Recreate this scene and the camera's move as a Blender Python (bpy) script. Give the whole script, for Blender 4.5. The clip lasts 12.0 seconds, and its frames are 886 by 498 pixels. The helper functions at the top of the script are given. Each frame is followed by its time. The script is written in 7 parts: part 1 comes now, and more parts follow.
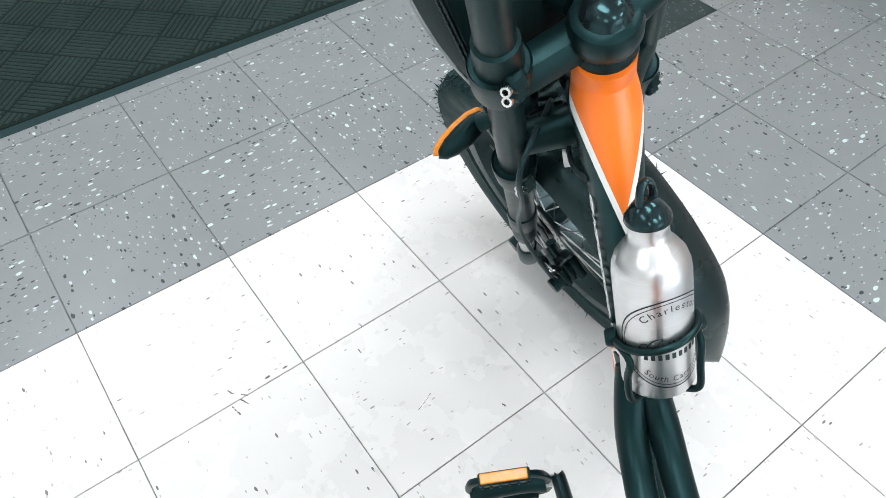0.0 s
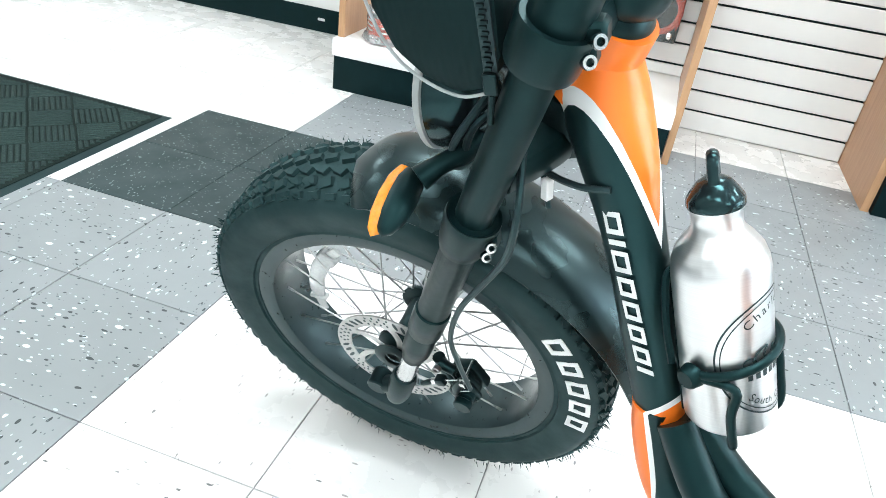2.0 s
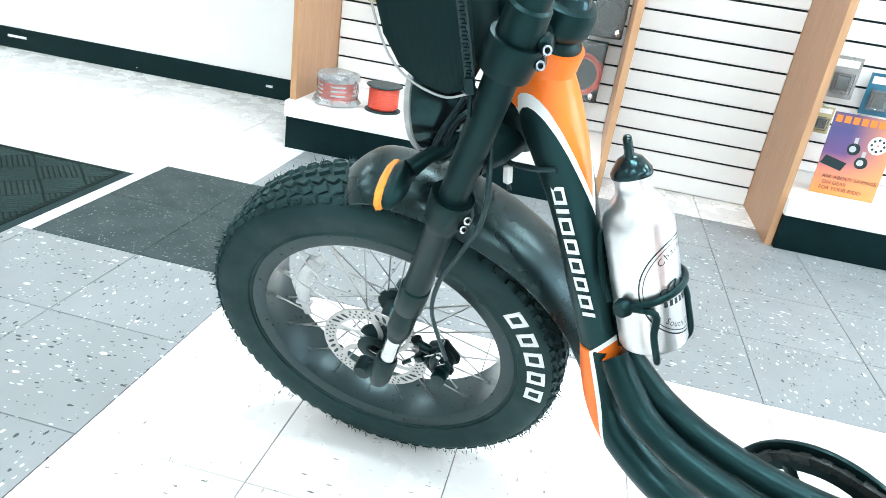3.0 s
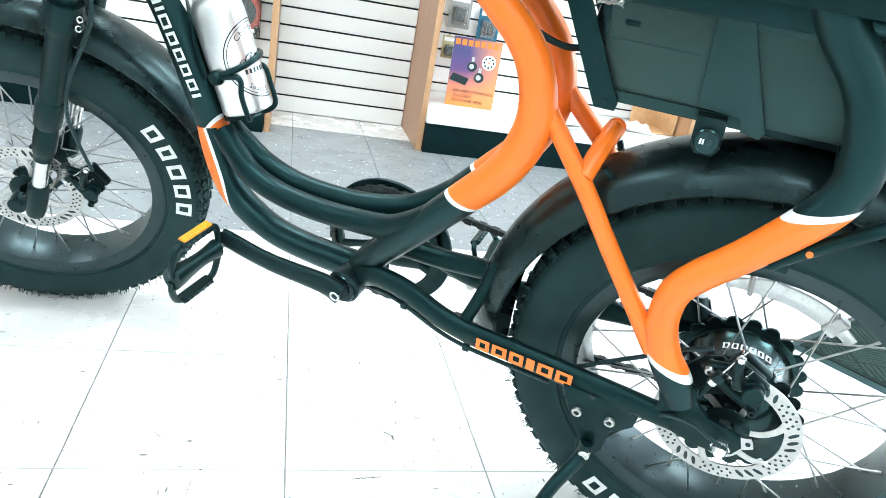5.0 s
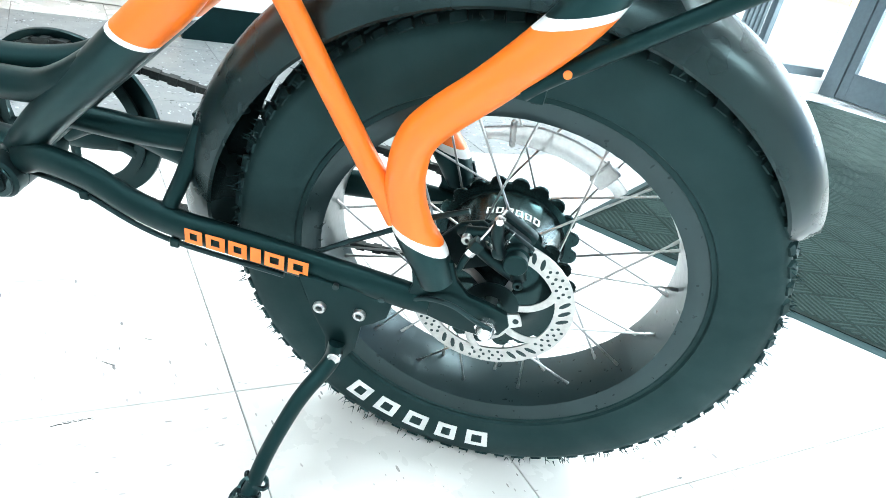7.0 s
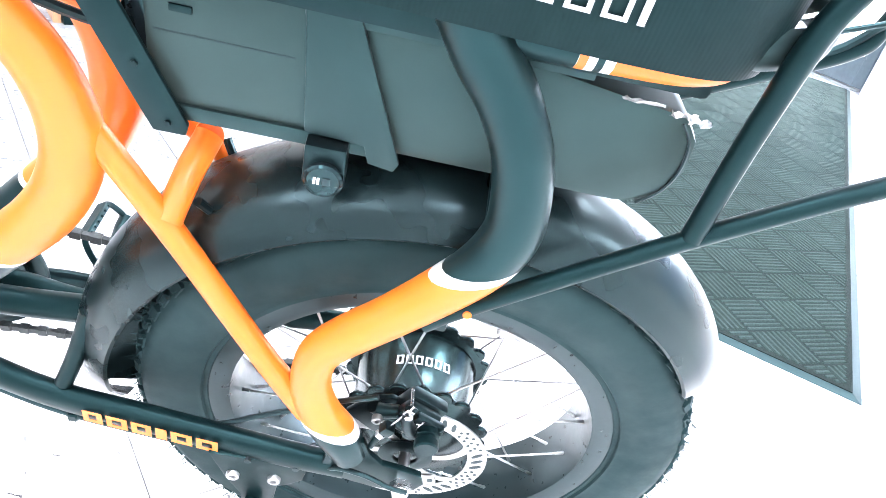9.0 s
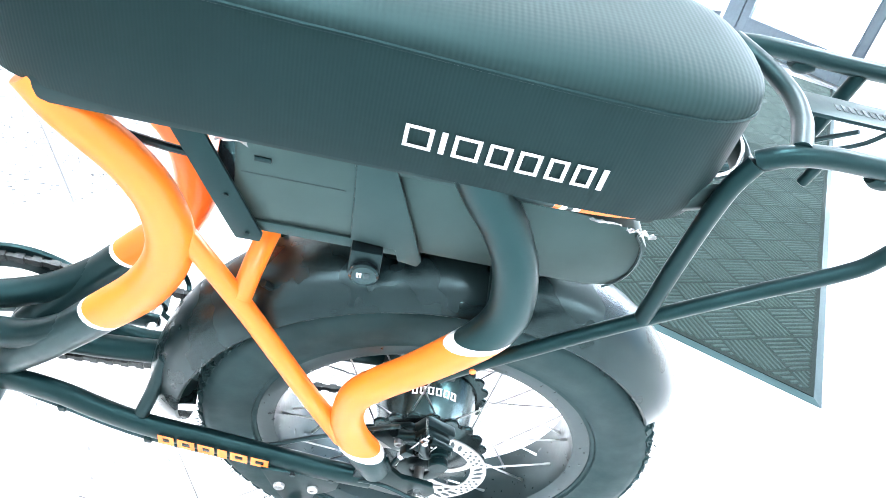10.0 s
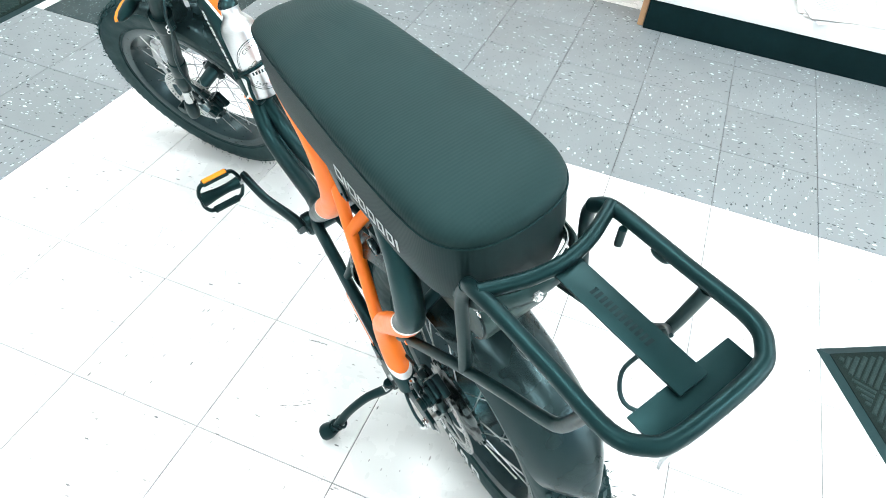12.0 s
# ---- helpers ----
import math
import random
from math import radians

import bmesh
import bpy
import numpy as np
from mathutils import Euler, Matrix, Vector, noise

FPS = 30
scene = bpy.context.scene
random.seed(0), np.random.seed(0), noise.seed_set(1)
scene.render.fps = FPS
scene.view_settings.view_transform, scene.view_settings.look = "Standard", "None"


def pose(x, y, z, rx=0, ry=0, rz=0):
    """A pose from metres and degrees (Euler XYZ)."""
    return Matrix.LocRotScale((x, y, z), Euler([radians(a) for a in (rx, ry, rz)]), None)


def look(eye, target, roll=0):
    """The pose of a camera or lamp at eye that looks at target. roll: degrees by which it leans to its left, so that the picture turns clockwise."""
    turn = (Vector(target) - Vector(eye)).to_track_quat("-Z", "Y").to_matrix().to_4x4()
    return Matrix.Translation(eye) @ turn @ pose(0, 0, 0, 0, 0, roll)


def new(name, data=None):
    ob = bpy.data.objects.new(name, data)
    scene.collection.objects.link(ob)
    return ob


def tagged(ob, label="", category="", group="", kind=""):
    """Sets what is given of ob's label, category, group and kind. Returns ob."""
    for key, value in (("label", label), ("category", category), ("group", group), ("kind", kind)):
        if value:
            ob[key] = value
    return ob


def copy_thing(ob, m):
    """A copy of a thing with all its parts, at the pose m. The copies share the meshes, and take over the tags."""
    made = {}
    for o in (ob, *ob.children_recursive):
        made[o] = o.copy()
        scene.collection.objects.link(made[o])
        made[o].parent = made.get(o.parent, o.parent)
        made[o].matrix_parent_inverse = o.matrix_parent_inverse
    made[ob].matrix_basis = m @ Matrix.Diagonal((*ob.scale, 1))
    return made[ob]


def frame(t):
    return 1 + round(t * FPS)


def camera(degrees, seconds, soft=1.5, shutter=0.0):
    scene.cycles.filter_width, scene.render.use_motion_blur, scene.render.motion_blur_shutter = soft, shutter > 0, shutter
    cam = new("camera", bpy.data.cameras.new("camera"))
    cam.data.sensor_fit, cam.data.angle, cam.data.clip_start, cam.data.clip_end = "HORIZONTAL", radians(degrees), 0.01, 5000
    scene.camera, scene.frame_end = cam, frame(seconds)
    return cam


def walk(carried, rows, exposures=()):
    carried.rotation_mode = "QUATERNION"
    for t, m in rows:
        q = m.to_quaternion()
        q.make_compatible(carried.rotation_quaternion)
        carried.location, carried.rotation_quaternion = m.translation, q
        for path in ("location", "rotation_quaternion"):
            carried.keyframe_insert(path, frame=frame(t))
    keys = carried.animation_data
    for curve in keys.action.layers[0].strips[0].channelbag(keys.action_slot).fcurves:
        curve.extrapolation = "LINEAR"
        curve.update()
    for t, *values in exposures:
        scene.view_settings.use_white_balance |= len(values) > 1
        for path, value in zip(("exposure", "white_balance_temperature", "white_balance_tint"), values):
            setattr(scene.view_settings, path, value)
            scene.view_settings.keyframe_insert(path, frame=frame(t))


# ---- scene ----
# The camera and its way, metres; the floor's tile grid gives the axes (x along the bench wall, y towards it).
cam = camera(65.2, 12.0, soft=0.75)
PATH = [
    (0, (0.971, -0.184, 1.081), (-0.059, 0.585, -0.451), -0.1),
    (0.5, (0.869, -0.225, 1.009), (0.024, 0.732, -0.53), 2.7),
    (1, (0.783, -0.262, 0.927), (0.058, 0.866, -0.557), 5.2),
    (1.5, (0.718, -0.266, 0.875), (0.171, 1.188, -0.385), 8.0),
    (2, (0.687, -0.29, 0.843), (0.261, 1.378, -0.177), 8.2),
    (2.5, (0.693, -0.373, 0.854), (0.33, 1.379, -0.04), 8.2),
    (2.7, (0.687, -0.414, 0.847), (0.353, 1.273, 0.040), 8.4),
    (4.3, (0.804, -0.753, 0.743), (1.025, 0.998, 0.039), 9.7),
    (4.5, (0.821, -0.78, 0.732), (1.131, 1.056, 0.002), 9.9),
    (5, (0.867, -0.821, 0.696), (1.349, 0.979, -0.03), 10.5),
    (5.5, (0.901, -0.829, 0.668), (1.584, 0.897, -0.077), 11.5),
    (6, (0.918, -0.834, 0.632), (1.735, 0.815, -0.151), 12.3),
    (6.5, (0.956, -0.805, 0.612), (1.886, 0.763, -0.211), 12.9),
    (6.7, (0.983, -0.770, 0.602), (1.885, 0.701, -0.194), 13.1),
    (8.3, (1.107, -0.551, 0.624), (2.147, 0.780, -0.245), 13.7),
    (8.5, (1.1, -0.569, 0.675), (2.207, 0.825, -0.238), 14.1),
    (9, (1.057, -0.6, 0.804), (2.199, 0.698, -0.202), 14.5),
    (9.5, (1.012, -0.628, 0.838), (2.153, 0.657, -0.185), 15.1),
    (10, (0.973, -0.643, 0.945), (2.117, 0.621, -0.1), 14.9),
    (10.5, (1.003, -0.722, 1.08), (2.136, 0.53, 0.007), 15.8),
    (11, (1.092, -0.814, 1.168), (1.831, 0.599, -0.038), 13.8),
    (11.5, (1.298, -0.876, 1.227), (1.439, 0.601, -0.114), 9.0),
    (12, (1.553, -0.86, 1.271), (1.142, 0.513, -0.124), 6.6),
]
walk(
    cam,
    [(t, look(eye, target, roll)) for t, eye, target, roll in PATH],
    [(0.0, -0.52, 6100, 9), (1.0, -0.40, 6100, 8), (2.0, 0.16, 5950, 4), (2.5, 0.30, 5800, 3), (4.5, 0.28, 5750, 0), (6.5, 0.36, 5750, 0), (8.5, 0.68, 5750, 0), (9.0, 1.40, 5850, 18), (10.0, 1.32, 5800, 12), (10.5, 0.52, 5750, 0), (11.0, 0.56, 5780, 2), (11.5, 0.50, 5850, 4), (12.0, 0.08, 5900, 2)],
)
T = 0.3048  # a floor tile
CEIL = 2.9

# ---- world, sun and lamps ----
world = bpy.data.worlds.new("world")
scene.world = world
world.use_nodes = True
_sky = world.node_tree.nodes.new("ShaderNodeTexSky")
_sky.sky_type, _sky.sun_disc = "NISHITA", False
_sky.sun_elevation, _sky.sun_rotation = radians(42), radians(70)
world.node_tree.links.new(_sky.outputs[0], world.node_tree.nodes["Background"].inputs[0])
world.node_tree.nodes["Background"].inputs[1].default_value = 0.15

sun_data = bpy.data.lights.new("sun", "SUN")
sun_data.energy, sun_data.angle, sun_data.color = 5.0, radians(0.6), (1.0, 0.95, 0.88)
new("sun", sun_data).matrix_world = look((30, 12, 25), (5.9, 1.8, 0))


def area(name, eye, target, sx, sy, watts, color=(1, 1, 1)):
    d = bpy.data.lights.new(name, "AREA")
    d.shape, d.size, d.size_y, d.energy, d.color = "RECTANGLE", sx, sy, watts, color
    ob = new(name, d)
    ob.matrix_world = look(eye, target)
    return ob


TROFFERS = [(x, y) for x in (-2.2, 0.6, 3.4) for y in (-2.6, -0.4, 1.25)]
for _x, _y in TROFFERS:
    area("troffer_lamp", (_x, _y, CEIL - 0.035), (_x, _y + 0.0001, 0), 1.15, 0.55, 22 if _x < -1 else 36, (1.0, 0.985, 0.96))
# daylight in the glazed front
area("window_daylight", (5.98, 0.9, 1.35), (0, 0.6, 0.6), 2.6, 2.2, 110, (0.93, 0.97, 1.0))
# ---- materials ----
class Nodes:
    """A short way to wire a node material."""

    def __init__(self, name, rough=0.5, metal=0.0, spec=0.5):
        self.mat = bpy.data.materials.new(name)
        self.mat.use_nodes = True
        self.t = self.mat.node_tree
        self.b = self.t.nodes["Principled BSDF"]
        self.b.inputs["Roughness"].default_value = rough
        self.b.inputs["Metallic"].default_value = metal
        self.b.inputs["Specular IOR Level"].default_value = spec

    def n(self, kind, **props):
        node = self.t.nodes.new("ShaderNode" + kind)
        for key, value in props.items():
            if key == "operation":
                node.operation = value
            elif key == "blend":
                node.blend_type = value
            elif key == "feature":
                node.feature = value
            elif key == "bands":
                node.bands_direction = value
            elif key == "wave":
                node.wave_type = value
        return node

    def link(self, a, b):
        self.t.links.new(a, b)

    def coords(self, scale=(1, 1, 1), turn=(0, 0, 0), kind="Object"):
        c, m = self.n("TexCoord"), self.n("Mapping")
        m.inputs["Scale"].default_value = scale
        m.inputs["Rotation"].default_value = [radians(a) for a in turn]
        self.link(c.outputs[kind], m.inputs[0])
        return m.outputs[0]

    def noise(self, scale, detail=3.0, rough=0.55, vec=None):
        t = self.n("TexNoise")
        t.inputs["Scale"].default_value, t.inputs["Detail"].default_value, t.inputs["Roughness"].default_value = scale, detail, rough
        self.link(vec or self.coords(), t.inputs["Vector"])
        return t.outputs[0]

    def ramp(self, fac, *stops):
        r = self.n("ValToRGB")
        e = r.color_ramp.elements
        while len(e) < len(stops):
            e.new(0.5)
        for el, (p, c) in zip(e, stops):
            el.position, el.color = p, (*(c if len(c) == 3 else c[:3]), 1)
        self.link(fac, r.inputs[0])
        return r.outputs[0]

    def mix(self, fac, a, b, blend="MIX"):
        m = self.n("MixRGB", blend=blend)
        for k, v in enumerate((fac, a, b)):
            if isinstance(v, (int, float)):
                m.inputs[k].default_value = v
            elif isinstance(v, tuple):
                m.inputs[k].default_value = (*v, 1)
            else:
                self.link(v, m.inputs[k])
        return m.outputs[0]

    def math(self, op, a, b=0.0):
        m = self.n("Math", operation=op)
        for k, v in enumerate((a, b)):
            if isinstance(v, (int, float)):
                m.inputs[k].default_value = v
            else:
                self.link(v, m.inputs[k])
        return m.outputs[0]

    def color(self, v):
        if isinstance(v, tuple):
            self.b.inputs["Base Color"].default_value = (*v, 1)
        else:
            self.link(v, self.b.inputs["Base Color"])
        return self

    def bump(self, h, strength=0.2, dist=0.002):
        b = self.n("Bump")
        b.inputs["Strength"].default_value, b.inputs["Distance"].default_value = strength, dist
        self.link(h, b.inputs["Height"])
        self.link(b.outputs[0], self.b.inputs["Normal"])
        return self

    def rough(self, v):
        self.link(v, self.b.inputs["Roughness"])
        return self


def grey(v):
    return (v, v, v)


COOL = (0.38, 0.88, 0.92, 1)  # blue-green tint of the graded shadows, put into black surfaces' sheen colour


def plain(name, color, rough=0.5, metal=0.0, vary=0.12, scale=40, bump=0.1, spec=0.5, patch=0.035):
    """Paint, plastic or metal with a little unevenness in tone, gloss and surface."""
    m = Nodes(name, rough, metal, spec)
    if max(color) < 0.04:
        m.b.inputs["Specular Tint"].default_value = COOL
    f, g = m.noise(scale), m.noise(scale * 7, 2)
    lo, hi = tuple(c * (1 - vary) for c in color), tuple(min(1, c * (1 + vary)) for c in color)
    m.color(m.ramp(f, (0.3, lo), (0.7, hi)))
    m.rough(m.ramp(g, (0.25, grey(max(0.02, rough - patch))), (0.75, grey(min(1, rough + patch)))))
    if bump:
        m.bump(g, bump, 0.0006)
    return m.mat


def flecks(m, base, scale, layers):
    """Vinyl-tile chips: cells of a stretched Voronoi, kept where the cell's own random value says so."""
    out = base
    for turn, stretch, scale_k, low, size, color in layers:
        v = m.n("TexVoronoi", feature="F1")
        v.voronoi_dimensions = "2D"
        v.inputs["Scale"].default_value = scale * scale_k
        info = m.n("ObjectInfo")
        add = m.n("VectorMath", operation="ADD")
        c = m.coords((stretch, 1, 1), (0, 0, turn))
        off = m.math("MULTIPLY", info.outputs["Random"], 37.0)
        comb = m.n("CombineXYZ")
        m.link(off, comb.inputs[0])
        m.link(off, comb.inputs[1])
        m.link(c, add.inputs[0])
        m.link(comb.outputs[0], add.inputs[1])
        m.link(add.outputs[0], v.inputs["Vector"])
        sep = m.n("SeparateColor")
        m.link(v.outputs["Color"], sep.inputs[0])
        pick = m.math("GREATER_THAN", sep.outputs[0], low)
        near = m.math("LESS_THAN", v.outputs["Distance"], m.math("MULTIPLY", sep.outputs[1], size))
        out = m.mix(m.math("MULTIPLY", pick, near), out, color)
    return out


def tile_material(name, base, layers, vary, rough=0.28):
    m = Nodes(name, rough)
    info = m.n("ObjectInfo")
    cloud = m.noise(6, 5)
    tone = m.mix(0.5, m.ramp(cloud, (0.3, tuple(c * (1 - vary) for c in base)), (0.7, tuple(min(1, c * (1 + vary)) for c in base))),
                 m.ramp(info.outputs["Random"], (0.0, tuple(c * (1 - vary) for c in base)), (1.0, tuple(min(1, c * (1 + vary)) for c in base))))
    col = flecks(m, tone, 92, layers)
    dirt = m.noise(28, 8, 0.7, m.coords(kind="Generated"))
    col = m.mix(m.ramp(dirt, (0.62, grey(0.0)), (0.8, grey(0.14))), col, tuple(c * 0.55 for c in base))
    m.color(col)
    g = m.noise(9, 6)
    m.rough(m.ramp(g, (0.3, grey(rough - 0.08)), (0.7, grey(rough + 0.14))))
    m.bump(m.noise(14, 3), 0.06, 0.002)
    return m.mat


TILE_GREY = tile_material("grey_vinyl_tile", (0.216, 0.232, 0.240), [
    (12, 0.55, 1.1, 0.962, 0.50, (0.56, 0.64, 0.645)), (-18, 0.5, 1.5, 0.955, 0.46, (0.50, 0.54, 0.58)), (30, 0.5, 2.2, 0.965, 0.46, (0.42, 0.46, 0.49)),
    (20, 0.5, 1.40, 0.958, 0.48, (0.024, 0.032, 0.034)), (-10, 0.55, 1.9, 0.962, 0.46, (0.034, 0.044, 0.046)), (40, 0.6, 2.7, 0.97, 0.5, (0.09, 0.11, 0.115))], 0.09, 0.34)
TILE_WHITE = tile_material("white_vinyl_tile", (0.72, 0.715, 0.70), [
    (25, 0.35, 2.0, 0.990, 0.42, (0.16, 0.16, 0.16)), (-30, 0.3, 2.4, 0.988, 0.38, (0.34, 0.33, 0.32)), (10, 0.4, 3.0, 0.980, 0.4, (0.44, 0.43, 0.42)), (45, 0.45, 1.1, 0.95, 0.5, (0.66, 0.655, 0.64))], 0.04, 0.24)
TILE_DARK = tile_material("charcoal_vinyl_tile", (0.014, 0.030, 0.032), [
    (20, 0.6, 2.0, 0.93, 0.5, (0.13, 0.17, 0.175)), (-20, 0.6, 2.8, 0.93, 0.45, (0.20, 0.24, 0.24))], 0.1, 0.55)
def joint_material():
    """Tile joints: packed dark in places, worn pale in others."""
    m = Nodes("tile_joint", 0.8)
    m.color(m.mix(0.6, m.ramp(m.noise(1.7, 2), (0.40, grey(0.07)), (0.60, grey(0.34))), m.ramp(m.noise(40, 3), (0.3, grey(0.08)), (0.7, grey(0.30)))))
    return m.mat


GROUT = joint_material()
WHITE_WALL = plain("white_wall_paint", (0.78, 0.78, 0.765), 0.55, vary=0.03, scale=5)
CEILING = plain("white_ceiling_board", (0.8, 0.8, 0.79), 0.8, vary=0.04, scale=60, bump=0.3)
MELAMINE = plain("white_melamine", (0.80, 0.80, 0.79), 0.32, vary=0.02, scale=8)
COVE = plain("black_rubber_base", (0.003, 0.0085, 0.0095), 0.46, vary=0.25, scale=18, spec=0.22)
SLOT = plain("black_slot", (0.01, 0.012, 0.013), 0.6)


def wood_material(name, light, dark):
    m = Nodes(name, 0.38)
    v = m.coords((26, 26, 1.6))
    w = m.noise(3.0, 6, 0.6, v)
    fine = m.noise(16.0, 4, 0.6, v)
    col = m.mix(0.35, m.ramp(w, (0.3, dark), (0.68, light)), m.ramp(fine, (0.35, dark), (0.65, light)))
    m.color(col)
    m.bump(fine, 0.08, 0.001)
    return m.mat


OAK_EDGE = wood_material("oak_edge_band", (0.50, 0.30, 0.16), (0.40, 0.22, 0.11))
OAK = wood_material("oak_veneer", (0.47, 0.27, 0.14), (0.34, 0.175, 0.085))

BLACK_PAINT = plain("black_satin_frame_paint", (0.0032, 0.0098, 0.0106), 0.36, vary=0.1, scale=20, bump=0.04, spec=0.30)
BLACK_PLASTIC = plain("black_plastic", (0.003, 0.0088, 0.0096), 0.36, vary=0.15, spec=0.3)
BLACK_GLOSS = plain("black_gloss_plastic", (0.009, 0.013, 0.015), 0.16, vary=0.1)
BLACK_METAL = plain("black_anodised_metal", (0.006, 0.0095, 0.0105), 0.32, 0.1, vary=0.12, spec=0.35)
GREY_PLASTIC = plain("dark_grey_battery_plastic", (0.027, 0.037, 0.033), 0.42, vary=0.12, scale=14)
BRACKET_GREY = plain("dark_grey_bracket_paint", (0.013, 0.0205, 0.0195), 0.40, vary=0.08, scale=20)
FENDER_BLACK = plain("black_fender_plastic", (0.0048, 0.0105, 0.0112), 0.275, vary=0.03, scale=3, bump=0.0, patch=0.008, spec=0.44)
# a weaker share of the blue-green shadow tint, put into the sheen colour
FENDER_BLACK.node_tree.nodes["Principled BSDF"].inputs["Specular Tint"].default_value = (0.62, 0.95, 1.0, 1)
MOTOR_BLACK = plain("black_motor_enamel", (0.006, 0.009, 0.0095), 0.22, vary=0.1, scale=14, bump=0.02)
STEEL = plain("bright_steel", (0.66, 0.67, 0.67), 0.24, 1.0, vary=0.08)
ROTOR_STEEL = plain("ground_disc_steel", (0.50, 0.50, 0.49), 0.34, 1.0, vary=0.12, scale=120)
SPOKE_STEEL = plain("spoke_steel", (0.42, 0.43, 0.43), 0.30, 1.0, vary=0.15)
DULL_STEEL = plain("zinc_plated_steel", (0.50, 0.51, 0.51), 0.36, 1.0, vary=0.15)
RIM_METAL = plain("black_anodised_rim", (0.024, 0.045, 0.049), 0.30, 0.5, vary=0.12, scale=16)
AMBER = plain("amber_reflector_plastic", (0.78, 0.26, 0.014), 0.20, vary=0.15, scale=300)
RED = plain("red_lens_plastic", (0.62, 0.03, 0.02), 0.15, vary=0.15, scale=200)
CLEAR = plain("clear_reflector_plastic", (0.86, 0.88, 0.88), 0.12, vary=0.1, scale=300)
CLEAR.node_tree.nodes["Principled BSDF"].inputs["Transmission Weight"].default_value = 0.55
WHITE_INK = plain("white_ink", (0.80, 0.81, 0.81), 0.5, vary=0.04)
GREY_INK = plain("grey_reflective_ink", (0.42, 0.44, 0.44), 0.45, vary=0.1)
ORANGE_INK = plain("orange_ink", (0.86, 0.20, 0.02), 0.4, vary=0.04)
BLACK_INK = plain("black_ink", (0.02, 0.022, 0.024), 0.4, vary=0.05)
PIPING = plain("grey_reflective_piping", (0.36, 0.385, 0.385), 0.5)


def rubber_material():
    m = Nodes("tyre_rubber", 0.62, spec=0.28)
    m.b.inputs["Specular Tint"].default_value = COOL
    f = m.noise(9, 5)
    m.color(m.ramp(f, (0.3, (0.0105, 0.0220, 0.0232)), (0.75, (0.0220, 0.0400, 0.0415))))
    m.rough(m.ramp(m.noise(30, 4), (0.3, grey(0.5)), (0.7, grey(0.72))))
    m.bump(m.noise(220, 3), 0.15, 0.0008)
    return m.mat


RUBBER = rubber_material()


def bottle_material():
    m = Nodes("brushed_aluminium", 0.32, 1.0)
    w = m.noise(5.0, 4, 0.6, m.coords((2, 2, 420)))
    m.color(m.ramp(w, (0.3, (0.66, 0.665, 0.67)), (0.7, (0.75, 0.755, 0.76))))
    m.rough(m.ramp(w, (0.3, grey(0.29)), (0.7, grey(0.36))))
    m.bump(w, 0.012, 0.0003)
    return m.mat


ALUMINIUM = bottle_material()


def weave_material(name, color, count, rough=0.6, depth=0.5, spec=0.22, tint=COOL, cross=0.2):
    """Coated cloth: crossed fine ribs."""
    m = Nodes(name, rough, spec=spec)
    m.b.inputs["Specular Tint"].default_value = tint
    a, b = m.n("TexWave", wave="BANDS", bands="X"), m.n("TexWave", wave="BANDS", bands="Y")
    vec = m.coords()
    for t in (a, b):
        t.inputs["Scale"].default_value, t.inputs["Distortion"].default_value = count, 0.4
        m.link(vec, t.inputs["Vector"])
    h = m.math("ADD", a.outputs[1], m.math("MULTIPLY", b.outputs[1], cross))
    f = m.noise(7, 4)
    m.color(m.mix(0.12, m.ramp(f, (0.3, tuple(c * 0.85 for c in color)), (0.7, tuple(c * 1.15 for c in color))),
                  m.ramp(h, (0.0, tuple(c * 0.5 for c in color)), (1.0, tuple(c * 1.5 for c in color)))))
    m.bump(h, depth, 0.0006)
    return m.mat


SEAT_TOP = weave_material("black_ribbed_vinyl", (0.0090, 0.0195, 0.0197), 72, 0.60, 0.22, 0.26, (0.50, 0.95, 0.95, 1))
SEAT_SIDE = weave_material("black_side_vinyl", (0.0045, 0.011, 0.0115), 110, 0.55, 0.12)
BAG_CLOTH = weave_material("black_bag_cloth", (0.0038, 0.0095, 0.010), 62, 0.6, 0.16, cross=1.0)


